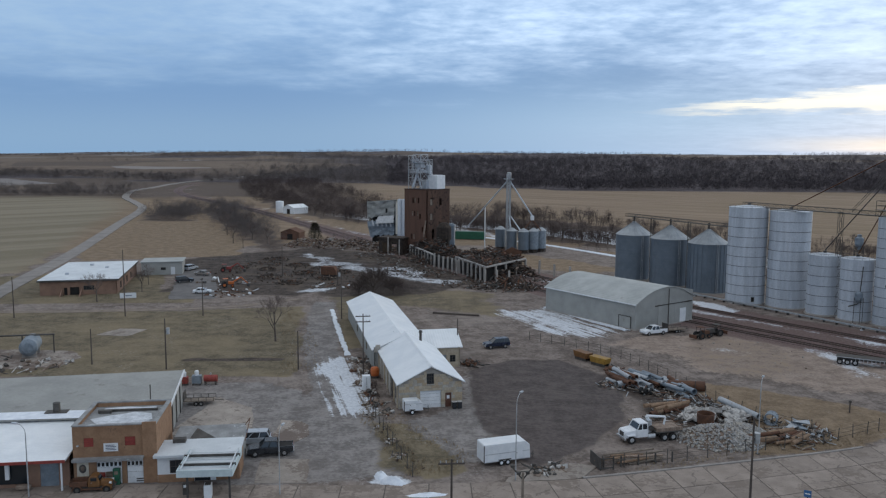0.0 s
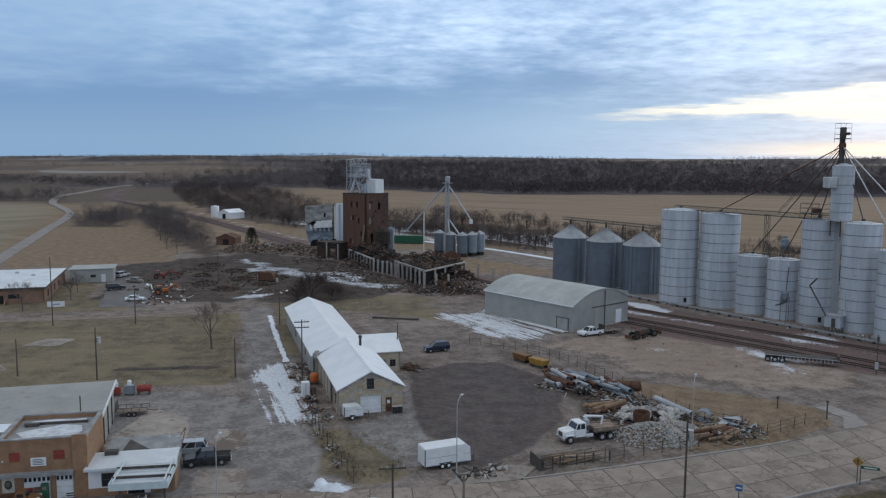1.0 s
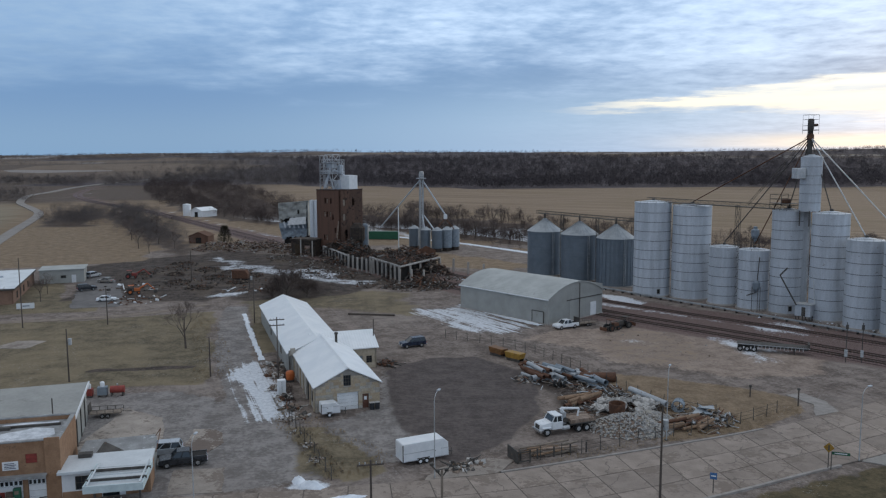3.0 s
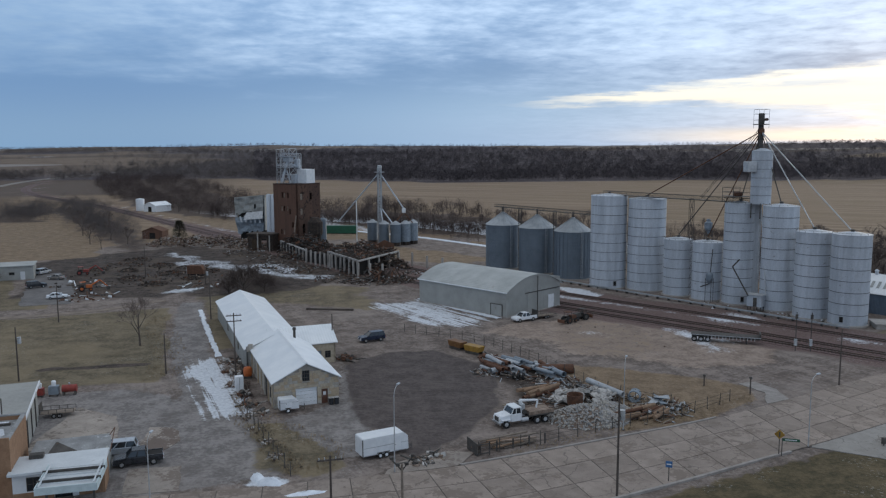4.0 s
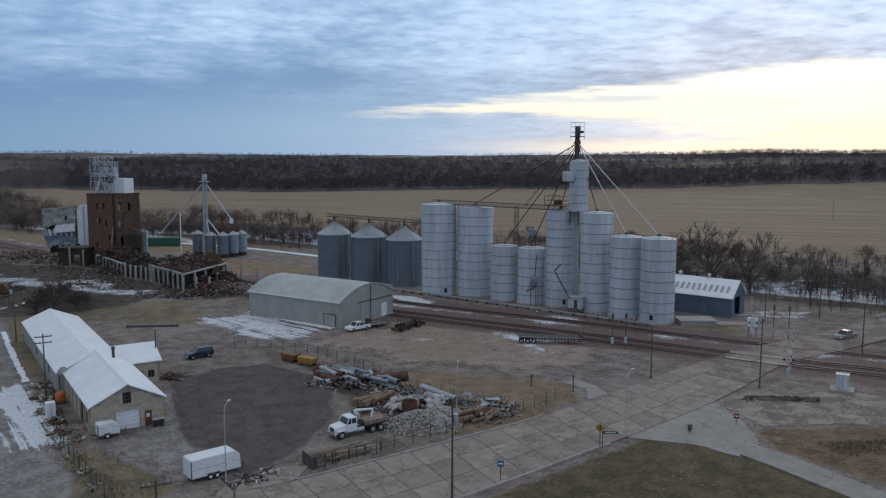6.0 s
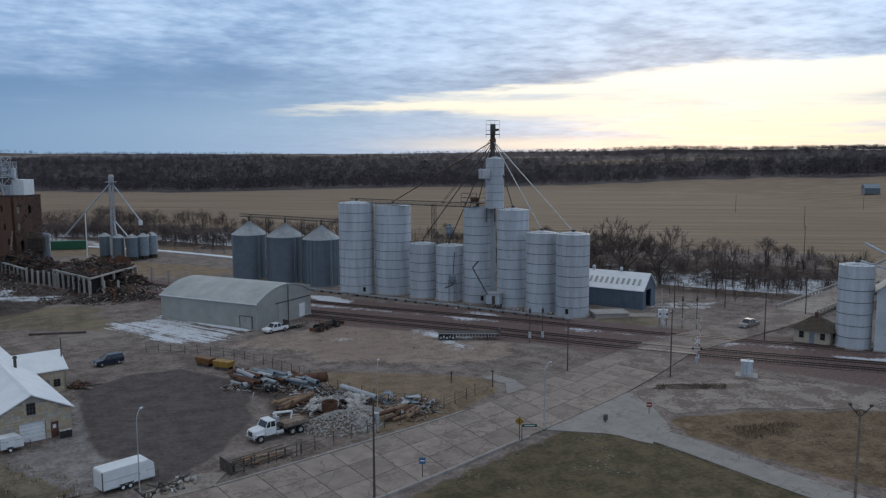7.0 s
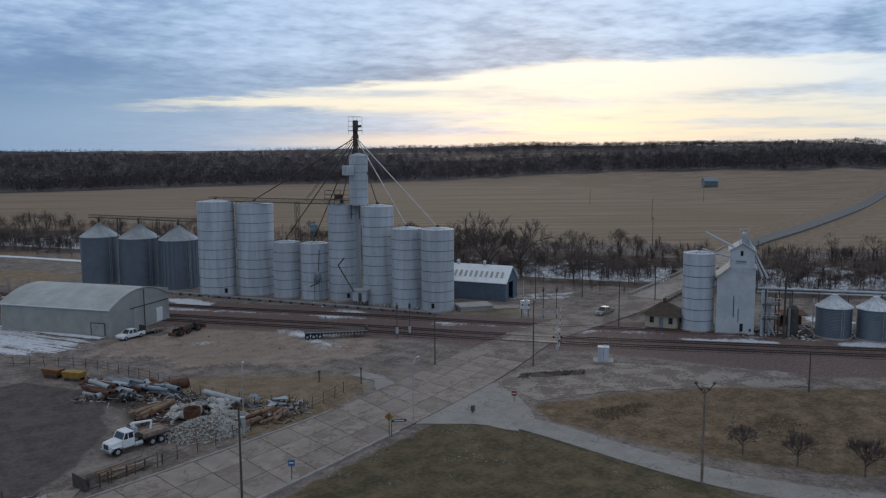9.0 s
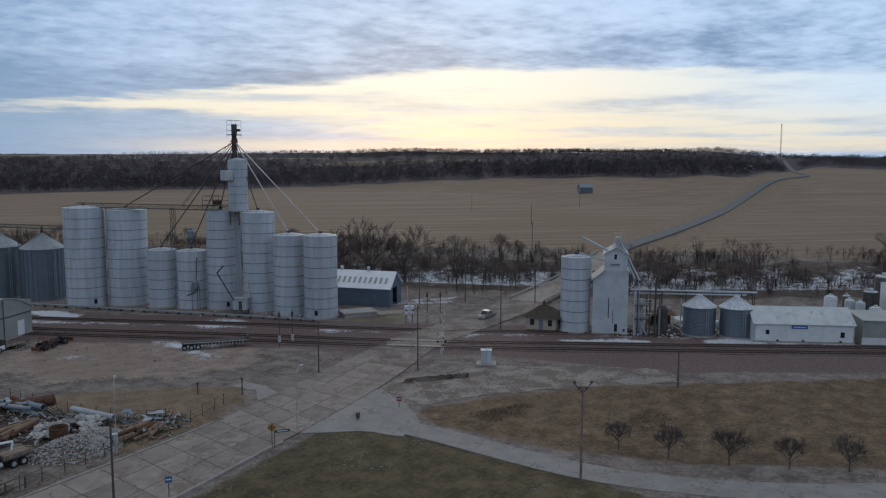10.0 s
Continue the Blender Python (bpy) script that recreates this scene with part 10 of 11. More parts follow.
debris("lamp_scrap", "scrap and stones behind the white trailer", [(11.5, 87.6, 1.6, 0.6), (13.2, 89.0, 1.2, 0.5)], 60, 0.45, (RUBBLE_PALE, STEEL_DARK, RUBBLE_TAN), 62)
debris("lane_scrap", "clutter of boards and drums along the workshop lane", [(-12.5, 122, 1.6, 0.6), (-11.2, 117, 1.5, 0.5), (-9.5, 112, 1.5, 0.4), (-13.5, 129, 2.0, 0.5), (-14.5, 136, 2.0, 0.3), (-8.0, 108, 1.2, 0.2)], 210, 0.5, (RUBBLE_PALE, STEEL_DARK, RUBBLE_TAN, RUST, WOOD_OLD), 63)
debris("fence_scrap", "pale stones and boards along the lane fence", [(-9.6, 107, 1.0, 0.1), (-8.2, 102, 1.0, 0.1), (-6.6, 97, 1.0, 0.1), (-5.2, 92, 0.9, 0.1)], 110, 0.3, (RUBBLE_PALE, STEEL_DARK, WOOD_OLD, RUBBLE_TAN), 69)
debris("wing_scrap", "rusty scrap beside the workshop wing", [(5.0, 134.5, 1.8, 0.7)], 40, 0.6, (STEEL_DARK, RUST), 64)
debris("dirt_stones", "scattered pale stones and ice on the dirt", [(58, 142, 9, 0), (66, 138, 8, 0), (50, 150, 6, 0), (62, 150, 6, 0), (92, 152, 6, 0), (84, 150, 5, 0)], 90, 0.22, (RUBBLE_PALE, RUBBLE_TAN), 65)
debris("silo_foot_scrap", "stones and snow lumps along the silo feet", [(98, 156, 4, 0), (90, 166, 4, 0), (104, 146, 3, 0.1)], 80, 0.3, (RUBBLE_PALE, SNOW, STEEL_DARK), 66)
debris("office_scrap", "pale scrap scattered around the scrap yard", [(-55, 203, 7, 0.2), (-62, 222, 8, 0.2), (-30, 214, 6, 0.2)], 120, 0.7, (PAINT_WHITE, RUBBLE_TAN, STEEL_DARK, RUST), 67)
shell = thing("burnt_van", "blackened box van body among the debris", "van", -33.4, 233.5, 0, -15)
part("body", hull([(-2.4, 0.5), (-2.4, 2.9), (1.6, 2.9), (2.4, 1.8), (2.4, 0.5)], 2.2, 0.08), RUST, shell)
part("front", box(-2.6, -1.0, 0.6, -2.42, 1.0, 2.4), RUBBLE_PALE, shell)
part("floor", box(-2.2, -1.0, 0, 2.2, 1.0, 0.5), VOID, shell)
od = thing("orange_drum", "orange round tank beside the lane wall", "tank", -10.9, 126.0)
part("shell", lathe([(0, 0.3), (0.6, 0.35), (0.7, 0.7), (0.7, 1.4), (0.55, 1.7), (0, 1.8)], 16), PAINT_ORANGE, od)
part("stand", box(-0.6, -0.6, 0, 0.6, 0.6, 0.35), STEEL_DARK, od)
wb = thing("white_locker", "tall white locker beside the lane", "locker", -11.6, 118.8, 0, 13)
part("body", box(-0.6, -0.5, 0, 0.6, 0.5, 2.4, bevel=0.05), PAINT_WHITE, wb)
part("door_seam", box(-0.02, -0.53, 0.2, 0.02, -0.49, 2.2), STEEL_DARK, wb)
for k in range(2):
    t = thing("wheelie_bin", "dark wheeled bin beside the brown door", "bin", 1.75 + 0.75 * k, 110.3 + 0.2 * k, 0, 13, group="workshop bins")
    part("body", hull([(-0.28, 0.05), (-0.32, 1.0), (0.32, 1.0), (0.28, 0.05)], 0.6, 0.04), CAR_BLACK, t)
    part("lid", box(-0.36, -0.34, 1.0, 0.36, 0.34, 1.08, bevel=0.03), RUBBLE_PALE, t)
beam = solid("fallen_beam", box(-5.4, -0.2, 0, 5.4, 0.2, 0.4, bevel=0.03), WOOD_POLE, "long dark beam lying on the dirt", "beam", m=pose(3.0, 177.0, 0, 0, 0, -16))
pump = thing("ice_chest", "white forecourt chest beside the canopy", "chest", -24.5, 80.3, 0, 10)
part("body", box(-0.4, -0.5, 0, 0.4, 0.5, 1.5, bevel=0.05), PAINT_WHITE, pump)
part("lid", box(-0.3, -0.35, 1.5, 0.3, 0.35, 1.56, bevel=0.02), STEEL_DARK, pump)
pump = thing("old_pump", "dark green old fuel pump between the garage doors", "fuel pump", -35.3, 83.3, 0, 8)
part("body", box(-0.35, -0.25, 0, 0.35, 0.25, 1.9, bevel=0.06), PAINT_GREEN, pump)
part("dial", box(-0.2, -0.27, 1.3, 0.2, -0.24, 1.65), RUBBLE_TAN, pump)
pump = thing("fuel_pump", "dark old fuel pump under the canopy", "fuel pump", -27.0, 80.8, 0, 10)
part("body", box(-0.3, -0.25, 0, 0.3, 0.25, 1.4, bevel=0.04), STEEL_DARK, pump)
part("dial", box(-0.2, -0.27, 0.95, 0.2, -0.24, 1.25), LAMP_LENS, pump)


def make_mound(name, label, x, y, rx, ry, h, mat, seed, category="snow heap"):
    r = random.Random(seed)
    bm = bmesh.new()
    n, rings = 22, 7
    prev = None
    for k in range(rings + 1):
        q = 1 - k / rings
        row = [bm.verts.new((rx * q * math.cos(6.283 * i / n) * r.uniform(0.9, 1.1), ry * q * math.sin(6.283 * i / n) * r.uniform(0.9, 1.1), -0.1 + h * (1 - q * q) * r.uniform(0.85, 1.1))) for i in range(n)]
        if prev:
            for i in range(n):
                bm.faces.new((prev[i], prev[(i + 1) % n], row[(i + 1) % n], row[i]))
        prev = row
    bm.faces.new(prev)
    return solid(name, bm, mat, label, category, smooth=True, m=pose(x, y, 0, 0, 0, seed * 37 % 180))


def snow_strip(line, half, seed, label):
    """A thin ragged strip of old snow."""
    r = random.Random(seed)
    pts = [p for p, _ in along(curve_through(line, 6), 0.9)]
    fine = [(p.x, p.y) for p in pts]
    a = [(x + r.uniform(-0.25, 0.25), y + r.uniform(-0.25, 0.25)) for x, y in shifted(fine, half)]
    b = [(x + r.uniform(-0.25, 0.25), y + r.uniform(-0.25, 0.25)) for x, y in shifted(fine, -half)]
    solid("snow_strip", ribbon(a, b, -0.2, 0.14), SNOW, label, "snow", "structure")


snow_strip([(-25.6, 182), (-22.4, 166), (-18.9, 149), (-16.8, 139)], 0.42, 1, "narrow strip of old snow along the lane")
snow_strip([(24.3, 187), (31, 174), (38.5, 161.0)], 0.7, 2, "narrow bank of old snow beside the store")
snow_strip([(-12, 388), (4.6, 363.6), (23.1, 339.3), (41.1, 317.8), (63.1, 281.6), (72, 264)], 1.5, 3, "long bank of snow beyond the tracks")
make_mound("snow_bank", "dirty white heap of ploughed snow", -6.8, 86.0, 1.2, 0.8, 0.7, SNOW, 3)
make_mound("snow_bank", "dirty white heap of ploughed snow", -5.3, 84.3, 1.9, 1.0, 0.8, SNOW, 4)
make_mound("snow_bank", "low ridge of ploughed snow by the kerb", -1.5, 80.9, 3.0, 0.7, 0.5, SNOW, 5)
make_mound("dirt_mound", "low dark mound with dry weeds", 88.8, 90.4, 6.2, 2.3, 0.26, MOUND_SOIL, 9, "mound")


# ---- trees ----
def bare_tree(seed, height, fork=0.24, limbs=6, wide=0.62, twig=0.016):
    """A leafless tree: a tapered trunk with rising limbs, and a crown of fine branches and twigs."""
    r = random.Random(seed)
    trunk, crown = bmesh.new(), bmesh.new()

    def blade(p, d, length, w):
        side = d.cross(Vector((r.uniform(-1, 1), r.uniform(-1, 1), r.uniform(-1, 1)))).normalized() * w
        q = p + d * length
        crown.faces.new([crown.verts.new(c) for c in (p - side, p + side, q + side * 0.3, q - side * 0.3)])

    def branch(p, d, length, rad, level):
        for k in range(2):
            d = (d + Vector((r.uniform(-1, 1), r.uniform(-1, 1), r.uniform(-0.1, 0.7))) * 0.17).normalized()
            q = p + d * (length / 2)
            tube(p, q, rad, rad * 0.76, 5 if level == 0 else 3, trunk if level == 0 else crown, cap=False)
            p, rad = q, rad * 0.76
            if level >= 1:
                for _ in range(2 + level):
                    blade(p - d * length * r.uniform(0, 0.45), (d + Vector((r.uniform(-1, 1), r.uniform(-1, 1), r.uniform(-0.3, 0.8))) * 0.9).normalized(), length * r.uniform(0.35, 0.7), twig)
        if level >= 3:
            return
        for k in range(3 if level else 4):
            out = Matrix.Rotation(6.283 * (k + r.random()) / 3, 3, d) @ d.orthogonal().normalized()
            branch(p - d * length * r.uniform(0, 0.35), (d * 0.85 + out * r.uniform(0.4, 0.85) + Vector((0, 0, 0.15))).normalized(), length * r.uniform(0.55, 0.75), max(twig * 1.3, rad * 0.62), level + 1)

    base = height * 0.017 + 0.03
    lean = Vector((r.uniform(-0.06, 0.06), r.uniform(-0.06, 0.06), 1)).normalized()
    top = lean * height * fork
    tube((0, 0, -0.2), top, base, base * 0.8, 7, trunk, cap=False)
    tube(top, top + lean * height * 0.25, base * 0.75, base * 0.4, 6, trunk, cap=False)
    for k in range(limbs):
        a = 6.283 * (k + r.uniform(-0.3, 0.3)) / limbs
        up = r.uniform(0.75, 1.15)
        d = Vector((math.cos(a) * wide, math.sin(a) * wide, up)).normalized()
        branch(top + lean * height * r.uniform(-0.02, 0.2), d, height * r.uniform(0.24, 0.32), base * 0.5, 0)
    high = max(v.co.z for v in crown.verts)
    f = height / high
    for bm in (trunk, crown):
        for v in bm.verts:
            v.co *= f
    return mesh_of("trunk", trunk, BARK), mesh_of("crown", crown, TWIG)


def plant(name, label, meshes, x, y, s=1.0, rz=0, z=0, group=""):
    t = thing(name, label, "tree", group=group, m=pose(x, y, z, 0, 0, rz) @ Matrix.Diagonal((s, s, s, 1)))
    part("trunk", meshes[0], None, t)
    part("crown", meshes[1], None, t)
    return t


big = [bare_tree(100 + k, 10.0, 0.16 + 0.03 * k, 5 + k % 2, (0.55, 0.68, 0.9, 0.5, 0.62)[k], 0.0095) for k in range(5)]
small = [bare_tree(200 + k, 4.2, 0.22, 13, 0.95, 0.009) for k in range(3)]
plant("bare_tree", "lone leafless tree in the brown grass", big[0], -32.1, 150.6, 0.95, 20)
broad = [bare_tree(300 + k, 8.6, 0.07, 13, 1.0, 0.022) for k in range(2)]
plant("bare_tree", "spreading leafless tree behind the workshop", broad[0], -17.6, 198.5, 1.0, 60)
for x, y, q in ((-21.5, 202, 0.62), (-12.8, 203, 0.66)):
    plant("bare_bush", "low leafless bush in the dirt behind the workshop", broad[1], x, y, q, 40 * x)
plant("bare_tree", "leafless tree before the office", big[2], -83.5, 190.2, 0.76, 10)
plant("bare_tree", "small leafless tree beside the office", big[3], -77.8, 204.0, 0.6, 130)
plant("bare_tree", "small leafless tree beside the office wall", big[4], -80.5, 216.0, 0.6, 230)
for k, (x, y) in enumerate(((83.0, 51.7), (84.8, 45.9), (87.8, 39.7), (91.7, 34.2), (95.8, 29.0), (100.6, 24.0))):
    plant("orchard_tree", "small round-headed leafless tree on the grass", small[k % 3], x, y, 1.0 + 0.06 * (k % 3), 67 * k, group="row of small trees")
for x, y, s in ((-76, 302, 0.75), (-84, 318, 0.9), (-80, 333, 0.8), (-95, 350, 1.0), (-90, 372, 0.9), (-106, 392, 0.95), (-118, 420, 0.8), (-70, 316, 0.7)):
    plant("thicket_tree", "grey leafless tree in the trackside thicket", big[int(x) % 5], x, y, s, x * 7 % 360, 0, "trees in the thicket")
rt = random.Random(77)
belt = along(CREEK, 1.0)
made = 0
for _ in range(2600):
    p, h = rt.choice(belt)
    side = rt.choice((-1, 1)) * rt.uniform(5, 40)
    x, y = p.x - h.y * side, p.y + h.x * side
    d = math.hypot(x, y)
    az = math.degrees(math.atan2(x, y))
    if not (95 < d < 520) or not (-32 < az < 80) or made > 290:
        continue
    if dist_line(np.array([x]), np.array([y]), MAIN_FAR)[0] < 8 or dist_line(np.array([x]), np.array([y]), TRACK)[0] < 22:
        continue
    if d < 330 and side < 0 and rt.random() < 0.4 or noise.noise((x * 0.03, y * 0.03, 7.0)) < rt.uniform(-0.6, 0.15):
        continue
    plant("creek_tree", "leafless winter tree along the creek", big[rt.randrange(5)], x, y, 0.32 + 0.85 * rt.random() ** 1.8, rt.uniform(0, 360), ground_z(x, y) - 0.1, group="trees along the creek")
    made += 1
tall = [bare_tree(320 + k, 15.0, 0.10, 8, 0.72, 0.026) for k in range(2)]
for k, (x, y, s) in enumerate(((151, 180, 1.3), (158, 172.5, 1.2), (144, 187, 1.05), (167, 160, 0.75), (186, 132, 0.8))):
    plant("creek_tree", "tall leafless tree behind the blue-grey shed", tall[k % 2], x, y, s, rt.uniform(0, 360), ground_z(x, y) - 0.1, group="trees along the creek")

# dark cedar by the debris
rc = random.Random(8)
bm = bmesh.new()
for _ in range(2600):
    z = 7.4 * rc.random() ** 0.8
    rad = 3.5 * (1 - z / 8.2) ** 0.6 * math.sqrt(rc.random())
    a = rc.uniform(0, 6.283)
    p = Vector((rad * math.cos(a), rad * math.sin(a), z + 0.3))
    d = Vector((math.cos(a), math.sin(a), 0.5)).normalized() * rc.uniform(0.3, 0.6)
    w = Vector((-d.y, d.x, rc.uniform(-0.3, 0.3))) * 0.3
    bm.faces.new([bm.verts.new(q) for q in (p - w, p + w, p + d)])
cedar = thing("cedar_tree", "dark evergreen cedar beside the red shed", "tree", -52.5, 326.0)
part("crown", bm, CEDAR, cedar)
part("trunk", tube((0, 0, -0.1), (0, 0, 6.5), 0.2, 0.05, seg=6), BARK, cedar)


# ---- far woods, scrub and grass ----
def sprays(name, label, spots, material, blades, seed, wide=0.12, category="woods", lean=0.55):
    """Leafless growth far off: each plant is a fan of tapering blades."""
    r = np.random.RandomState(seed)
    spots = np.array(spots, float)
    n = len(spots)
    base = np.repeat(spots[:, :3], blades, 0)
    h = np.repeat(spots[:, 3], blades)
    a = r.uniform(0, 2 * np.pi, n * blades)
    out = r.uniform(0.05, lean, n * blades)
    start = r.uniform(0.05, 0.5, n * blades)
    d = np.stack([np.cos(a) * out, np.sin(a) * out, np.ones(n * blades)], -1)
    length = (h * (1 - start) * r.uniform(0.7, 1.05, n * blades) / (1 + 0.9 * out * out))[:, None]
    p0 = base + np.stack([0 * a, 0 * a, start * h], -1)
    side = np.stack([-np.sin(a + r.uniform(-1.2, 1.2, n * blades)), np.cos(a), 0 * a], -1) * (h * wide * r.uniform(0.5, 1.2, n * blades))[:, None]
    mid = p0 + d * length * 0.55
    tri = np.stack([p0, mid + side, p0 + d * length, mid - side], 1)
    me = bpy.data.meshes.new(name)
    m = n * blades
    me.vertices.add(4 * m)
    me.vertices.foreach_set("co", tri.reshape(-1))
    me.loops.add(4 * m)
    me.loops.foreach_set("vertex_index", np.arange(4 * m, dtype=np.int32))
    me.polygons.add(m)
    me.polygons.foreach_set("loop_start", np.arange(0, 4 * m, 4, dtype=np.int32))
    me.update(calc_edges=True)
    me.materials.append(material)
    return tagged(new(name, me), label, category, kind="stuff")


def crowns(name, label, spots, material, blades, seed, category="woods", wide=1.0):
    """Leafless woods far off: each tree is a rounded cloud of short branches over a stem."""
    r = np.random.RandomState(seed)
    spots = np.array(spots, float)
    n = len(spots)
    m = n * blades
    h = np.repeat(spots[:, 3], blades)
    spread = np.repeat(r.uniform(0.30, 0.52, n), blades)
    d = r.normal(size=(m, 3))
    d /= np.linalg.norm(d, axis=1)[:, None]
    rad = r.uniform(0.3, 1.0, m) ** 0.6
    p = np.repeat(spots[:, :3], blades, 0) + np.stack([d[:, 0] * rad * spread * h, d[:, 1] * rad * spread * h, h * (0.56 + 0.40 * d[:, 2] * rad)], -1)
    way = d + np.array([0, 0, 0.5]) + r.normal(size=(m, 3)) * 0.5
    way *= (h * r.uniform(0.14, 0.26, m) / np.linalg.norm(way, axis=1))[:, None]
    side = np.cross(way, r.normal(size=(m, 3)))
    side *= (h * wide * r.uniform(0.018, 0.04, m) / (np.linalg.norm(side, axis=1) + 1e-9))[:, None]
    quad = np.stack([p - way * 0.5, p + side, p + way * 0.5, p - side], 1)
    me = bpy.data.meshes.new(name)
    me.vertices.add(4 * m)
    me.vertices.foreach_set("co", quad.reshape(-1))
    me.loops.add(4 * m)
    me.loops.foreach_set("vertex_index", np.arange(4 * m, dtype=np.int32))
    me.polygons.add(m)
    me.polygons.foreach_set("loop_start", np.arange(0, 4 * m, 4, dtype=np.int32))
    me.update(calc_edges=True)
    me.materials.append(material)
    return tagged(new(name, me), label, category, kind="stuff")


def island_tint(name, dark, light):
    m = bpy.data.materials.new(name)
    m.use_nodes = True
    t = m.node_tree
    p = t.nodes["Principled BSDF"]
    g = t.nodes.new("ShaderNodeNewGeometry")
    v = t.nodes.new("ShaderNodeTexCoord").outputs["Object"]
    f = calc(t, "ADD", calc(t, "MULTIPLY", g.outputs["Random Per Island"], 0.24), calc(t, "MULTIPLY", grain(t, v, 0.012, 4.0, 0.6), 0.76))
    link(t, blend(t, ramp(t, f, 0.25, 0.75), dark, light), p.inputs["Base Color"])
    p.inputs["Roughness"].default_value = 0.95
    p.inputs["Specular IOR Level"].default_value = 0.1
    # fine twigs scatter light much alike, whichever way a blade is turned
    soft = t.nodes.new("ShaderNodeVectorMath")
    soft.operation = "MULTIPLY_ADD"
    link(t, g.outputs["Normal"], soft.inputs[0])
    soft.inputs[1].default_value = (0.16, 0.16, 0.16)
    soft.inputs[2].default_value = (0.0, 0.0, 0.9)
    unit = t.nodes.new("ShaderNodeVectorMath")
    unit.operation = "NORMALIZE"
    link(t, soft.outputs[0], unit.inputs[0])
    link(t, unit.outputs[0], p.inputs["Normal"])
    return m


# far woods: distant haze is put into the colour, paler and bluer than scrub
FAR_WOOD = island_tint("hazed_winter_woods", (0.058, 0.051, 0.057), (0.112, 0.096, 0.103))
NEAR_SCRUB = island_tint("bare_scrub", (0.072, 0.055, 0.053), (0.118, 0.090, 0.084))
THICKET = island_tint("grey_thicket", (0.116, 0.100, 0.098), (0.192, 0.166, 0.158))
DRY_GRASS = island_tint("dry_grass_tufts", (0.20, 0.145, 0.085), (0.36, 0.275, 0.17))


def clear_of(x, y, line, gap):
    return dist_line(np.array([x]), np.array([y]), line)[0] > gap


rw = random.Random(15)
far = []
while len(far) < 24000:
    az = rw.uniform(-38, 84)
    e = float(np.interp(az, *WOOD_EDGE))
    rr = e + 15 + (rw.random() ** 1.5) * 1500 if rw.random() < 0.72 else rw.uniform(e, 3300)
    x, y = rr * math.sin(radians(az)), rr * math.cos(radians(az))
    w = noise.fractal((x * 0.0016, y * 0.0016, 5.0), 0.9, 2.0, 4)
    keep = float(wood_share(np.array([x]), np.array([y]), np.array([w]))[0])
    if rw.random() > keep or (az > 55 and not clear_of(x, y, MAIN_FAR, 16)) or (az < -8 and not clear_of(x, y, FAR_ROAD, 14)):
        continue
    far.append((x, y, ground_z(x, y) - 0.5, rw.uniform(6, 14)))
# a copse and tree rows among the far fields
for _ in range(700):
    f = rw.random()
    x, y = -1250 + 480 * f + rw.uniform(-40, 40), 1270 + 90 * f + rw.uniform(-50, 50)
    far.append((x, y, ground_z(x, y) - 0.5, rw.uniform(6, 12)))
for x0, y0, x1, y1, n in ((-1500, 2300, -500, 2500, 200), (-420, 1020, -330, 1010, 60), (-900, 1700, -450, 1650, 90), (-300, 1350, -60, 1300, 120), (-640, 1080, -470, 1120, 60), (-1750, 2560, -520, 2960, 620), (-520, 2960, 900, 3050, 260)):
    for _ in range(n):
        f = rw.random()
        x, y = x0 + (x1 - x0) * f + rw.uniform(-14, 14), y0 + (y1 - y0) * f + rw.uniform(-12, 12)
        far.append((x, y, ground_z(x, y) - 0.5, rw.uniform(5, 11)))
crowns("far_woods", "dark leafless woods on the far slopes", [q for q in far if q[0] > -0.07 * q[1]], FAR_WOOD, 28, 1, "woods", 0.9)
crowns("far_copses", "grey leafless copses among the far fields", [q for q in far if q[0] <= -0.07 * q[1]], THICKET, 44, 11, "woods", 0.6)
tops = []
while len(tops) < 330:
    az, rr = rw.uniform(-38, 84), rw.uniform(2000, 3400)
    x, y = rr * math.sin(radians(az)), rr * math.cos(radians(az))
    if noise.noise((x * 0.004, y * 0.004, 9.0)) < 0.12:
        continue
    tops.append((x, y, ground_z(x, y) - 1.5, rw.uniform(3, 7) if az < 30 else rw.uniform(4, 9)))
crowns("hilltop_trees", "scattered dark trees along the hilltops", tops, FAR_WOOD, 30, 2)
near = []
THICKETS = [[(-182, 505), (-152, 500), (-136, 422), (-158, 422)], [(-64, 288), (-105, 385), (-150, 490), (-156, 530), (-140, 515), (-92, 404), (-58, 300)]]
while len(near) < 420:
    x, y = rw.uniform(-260, -60), rw.uniform(290, 690)
    if max(dist_poly(np.array([x]), np.array([y]), q)[0] for q in THICKETS) < rw.uniform(-8, 4) or noise.noise((x * 0.05, y * 0.05, 6.0)) < rw.uniform(-0.5, 0.25) or not clear_of(x, y, TRACK, 8) or not clear_of(x, y, FAR_ROAD, 8):
        continue
    near.append((x, y, ground_z(x, y) - 0.2, rw.uniform(3.0, 10.0)))
mill_bush = []
while len(mill_bush) < 120:
    a, q = rw.uniform(0, 6.283), math.sqrt(rw.random())
    x, y = -15.5 + 9.5 * q * math.cos(a), 205 + 8 * q * math.sin(a)
    mill_bush.append((x, y, -0.1, rw.uniform(1.2, 3.0) + 3.6 * (1 - q)))
for _ in range(70):
    f = rw.random()
    mill_bush.append((-62 + 42 * f + rw.uniform(-3, 3), 266 - 18 * f + rw.uniform(-4, 4), -0.1, rw.uniform(1.0, 2.6)))
crowns("mill_thicket", "dark leafless bushes among the burnt scrap", mill_bush, NEAR_SCRUB, 60, 13, "scrub", 0.22)
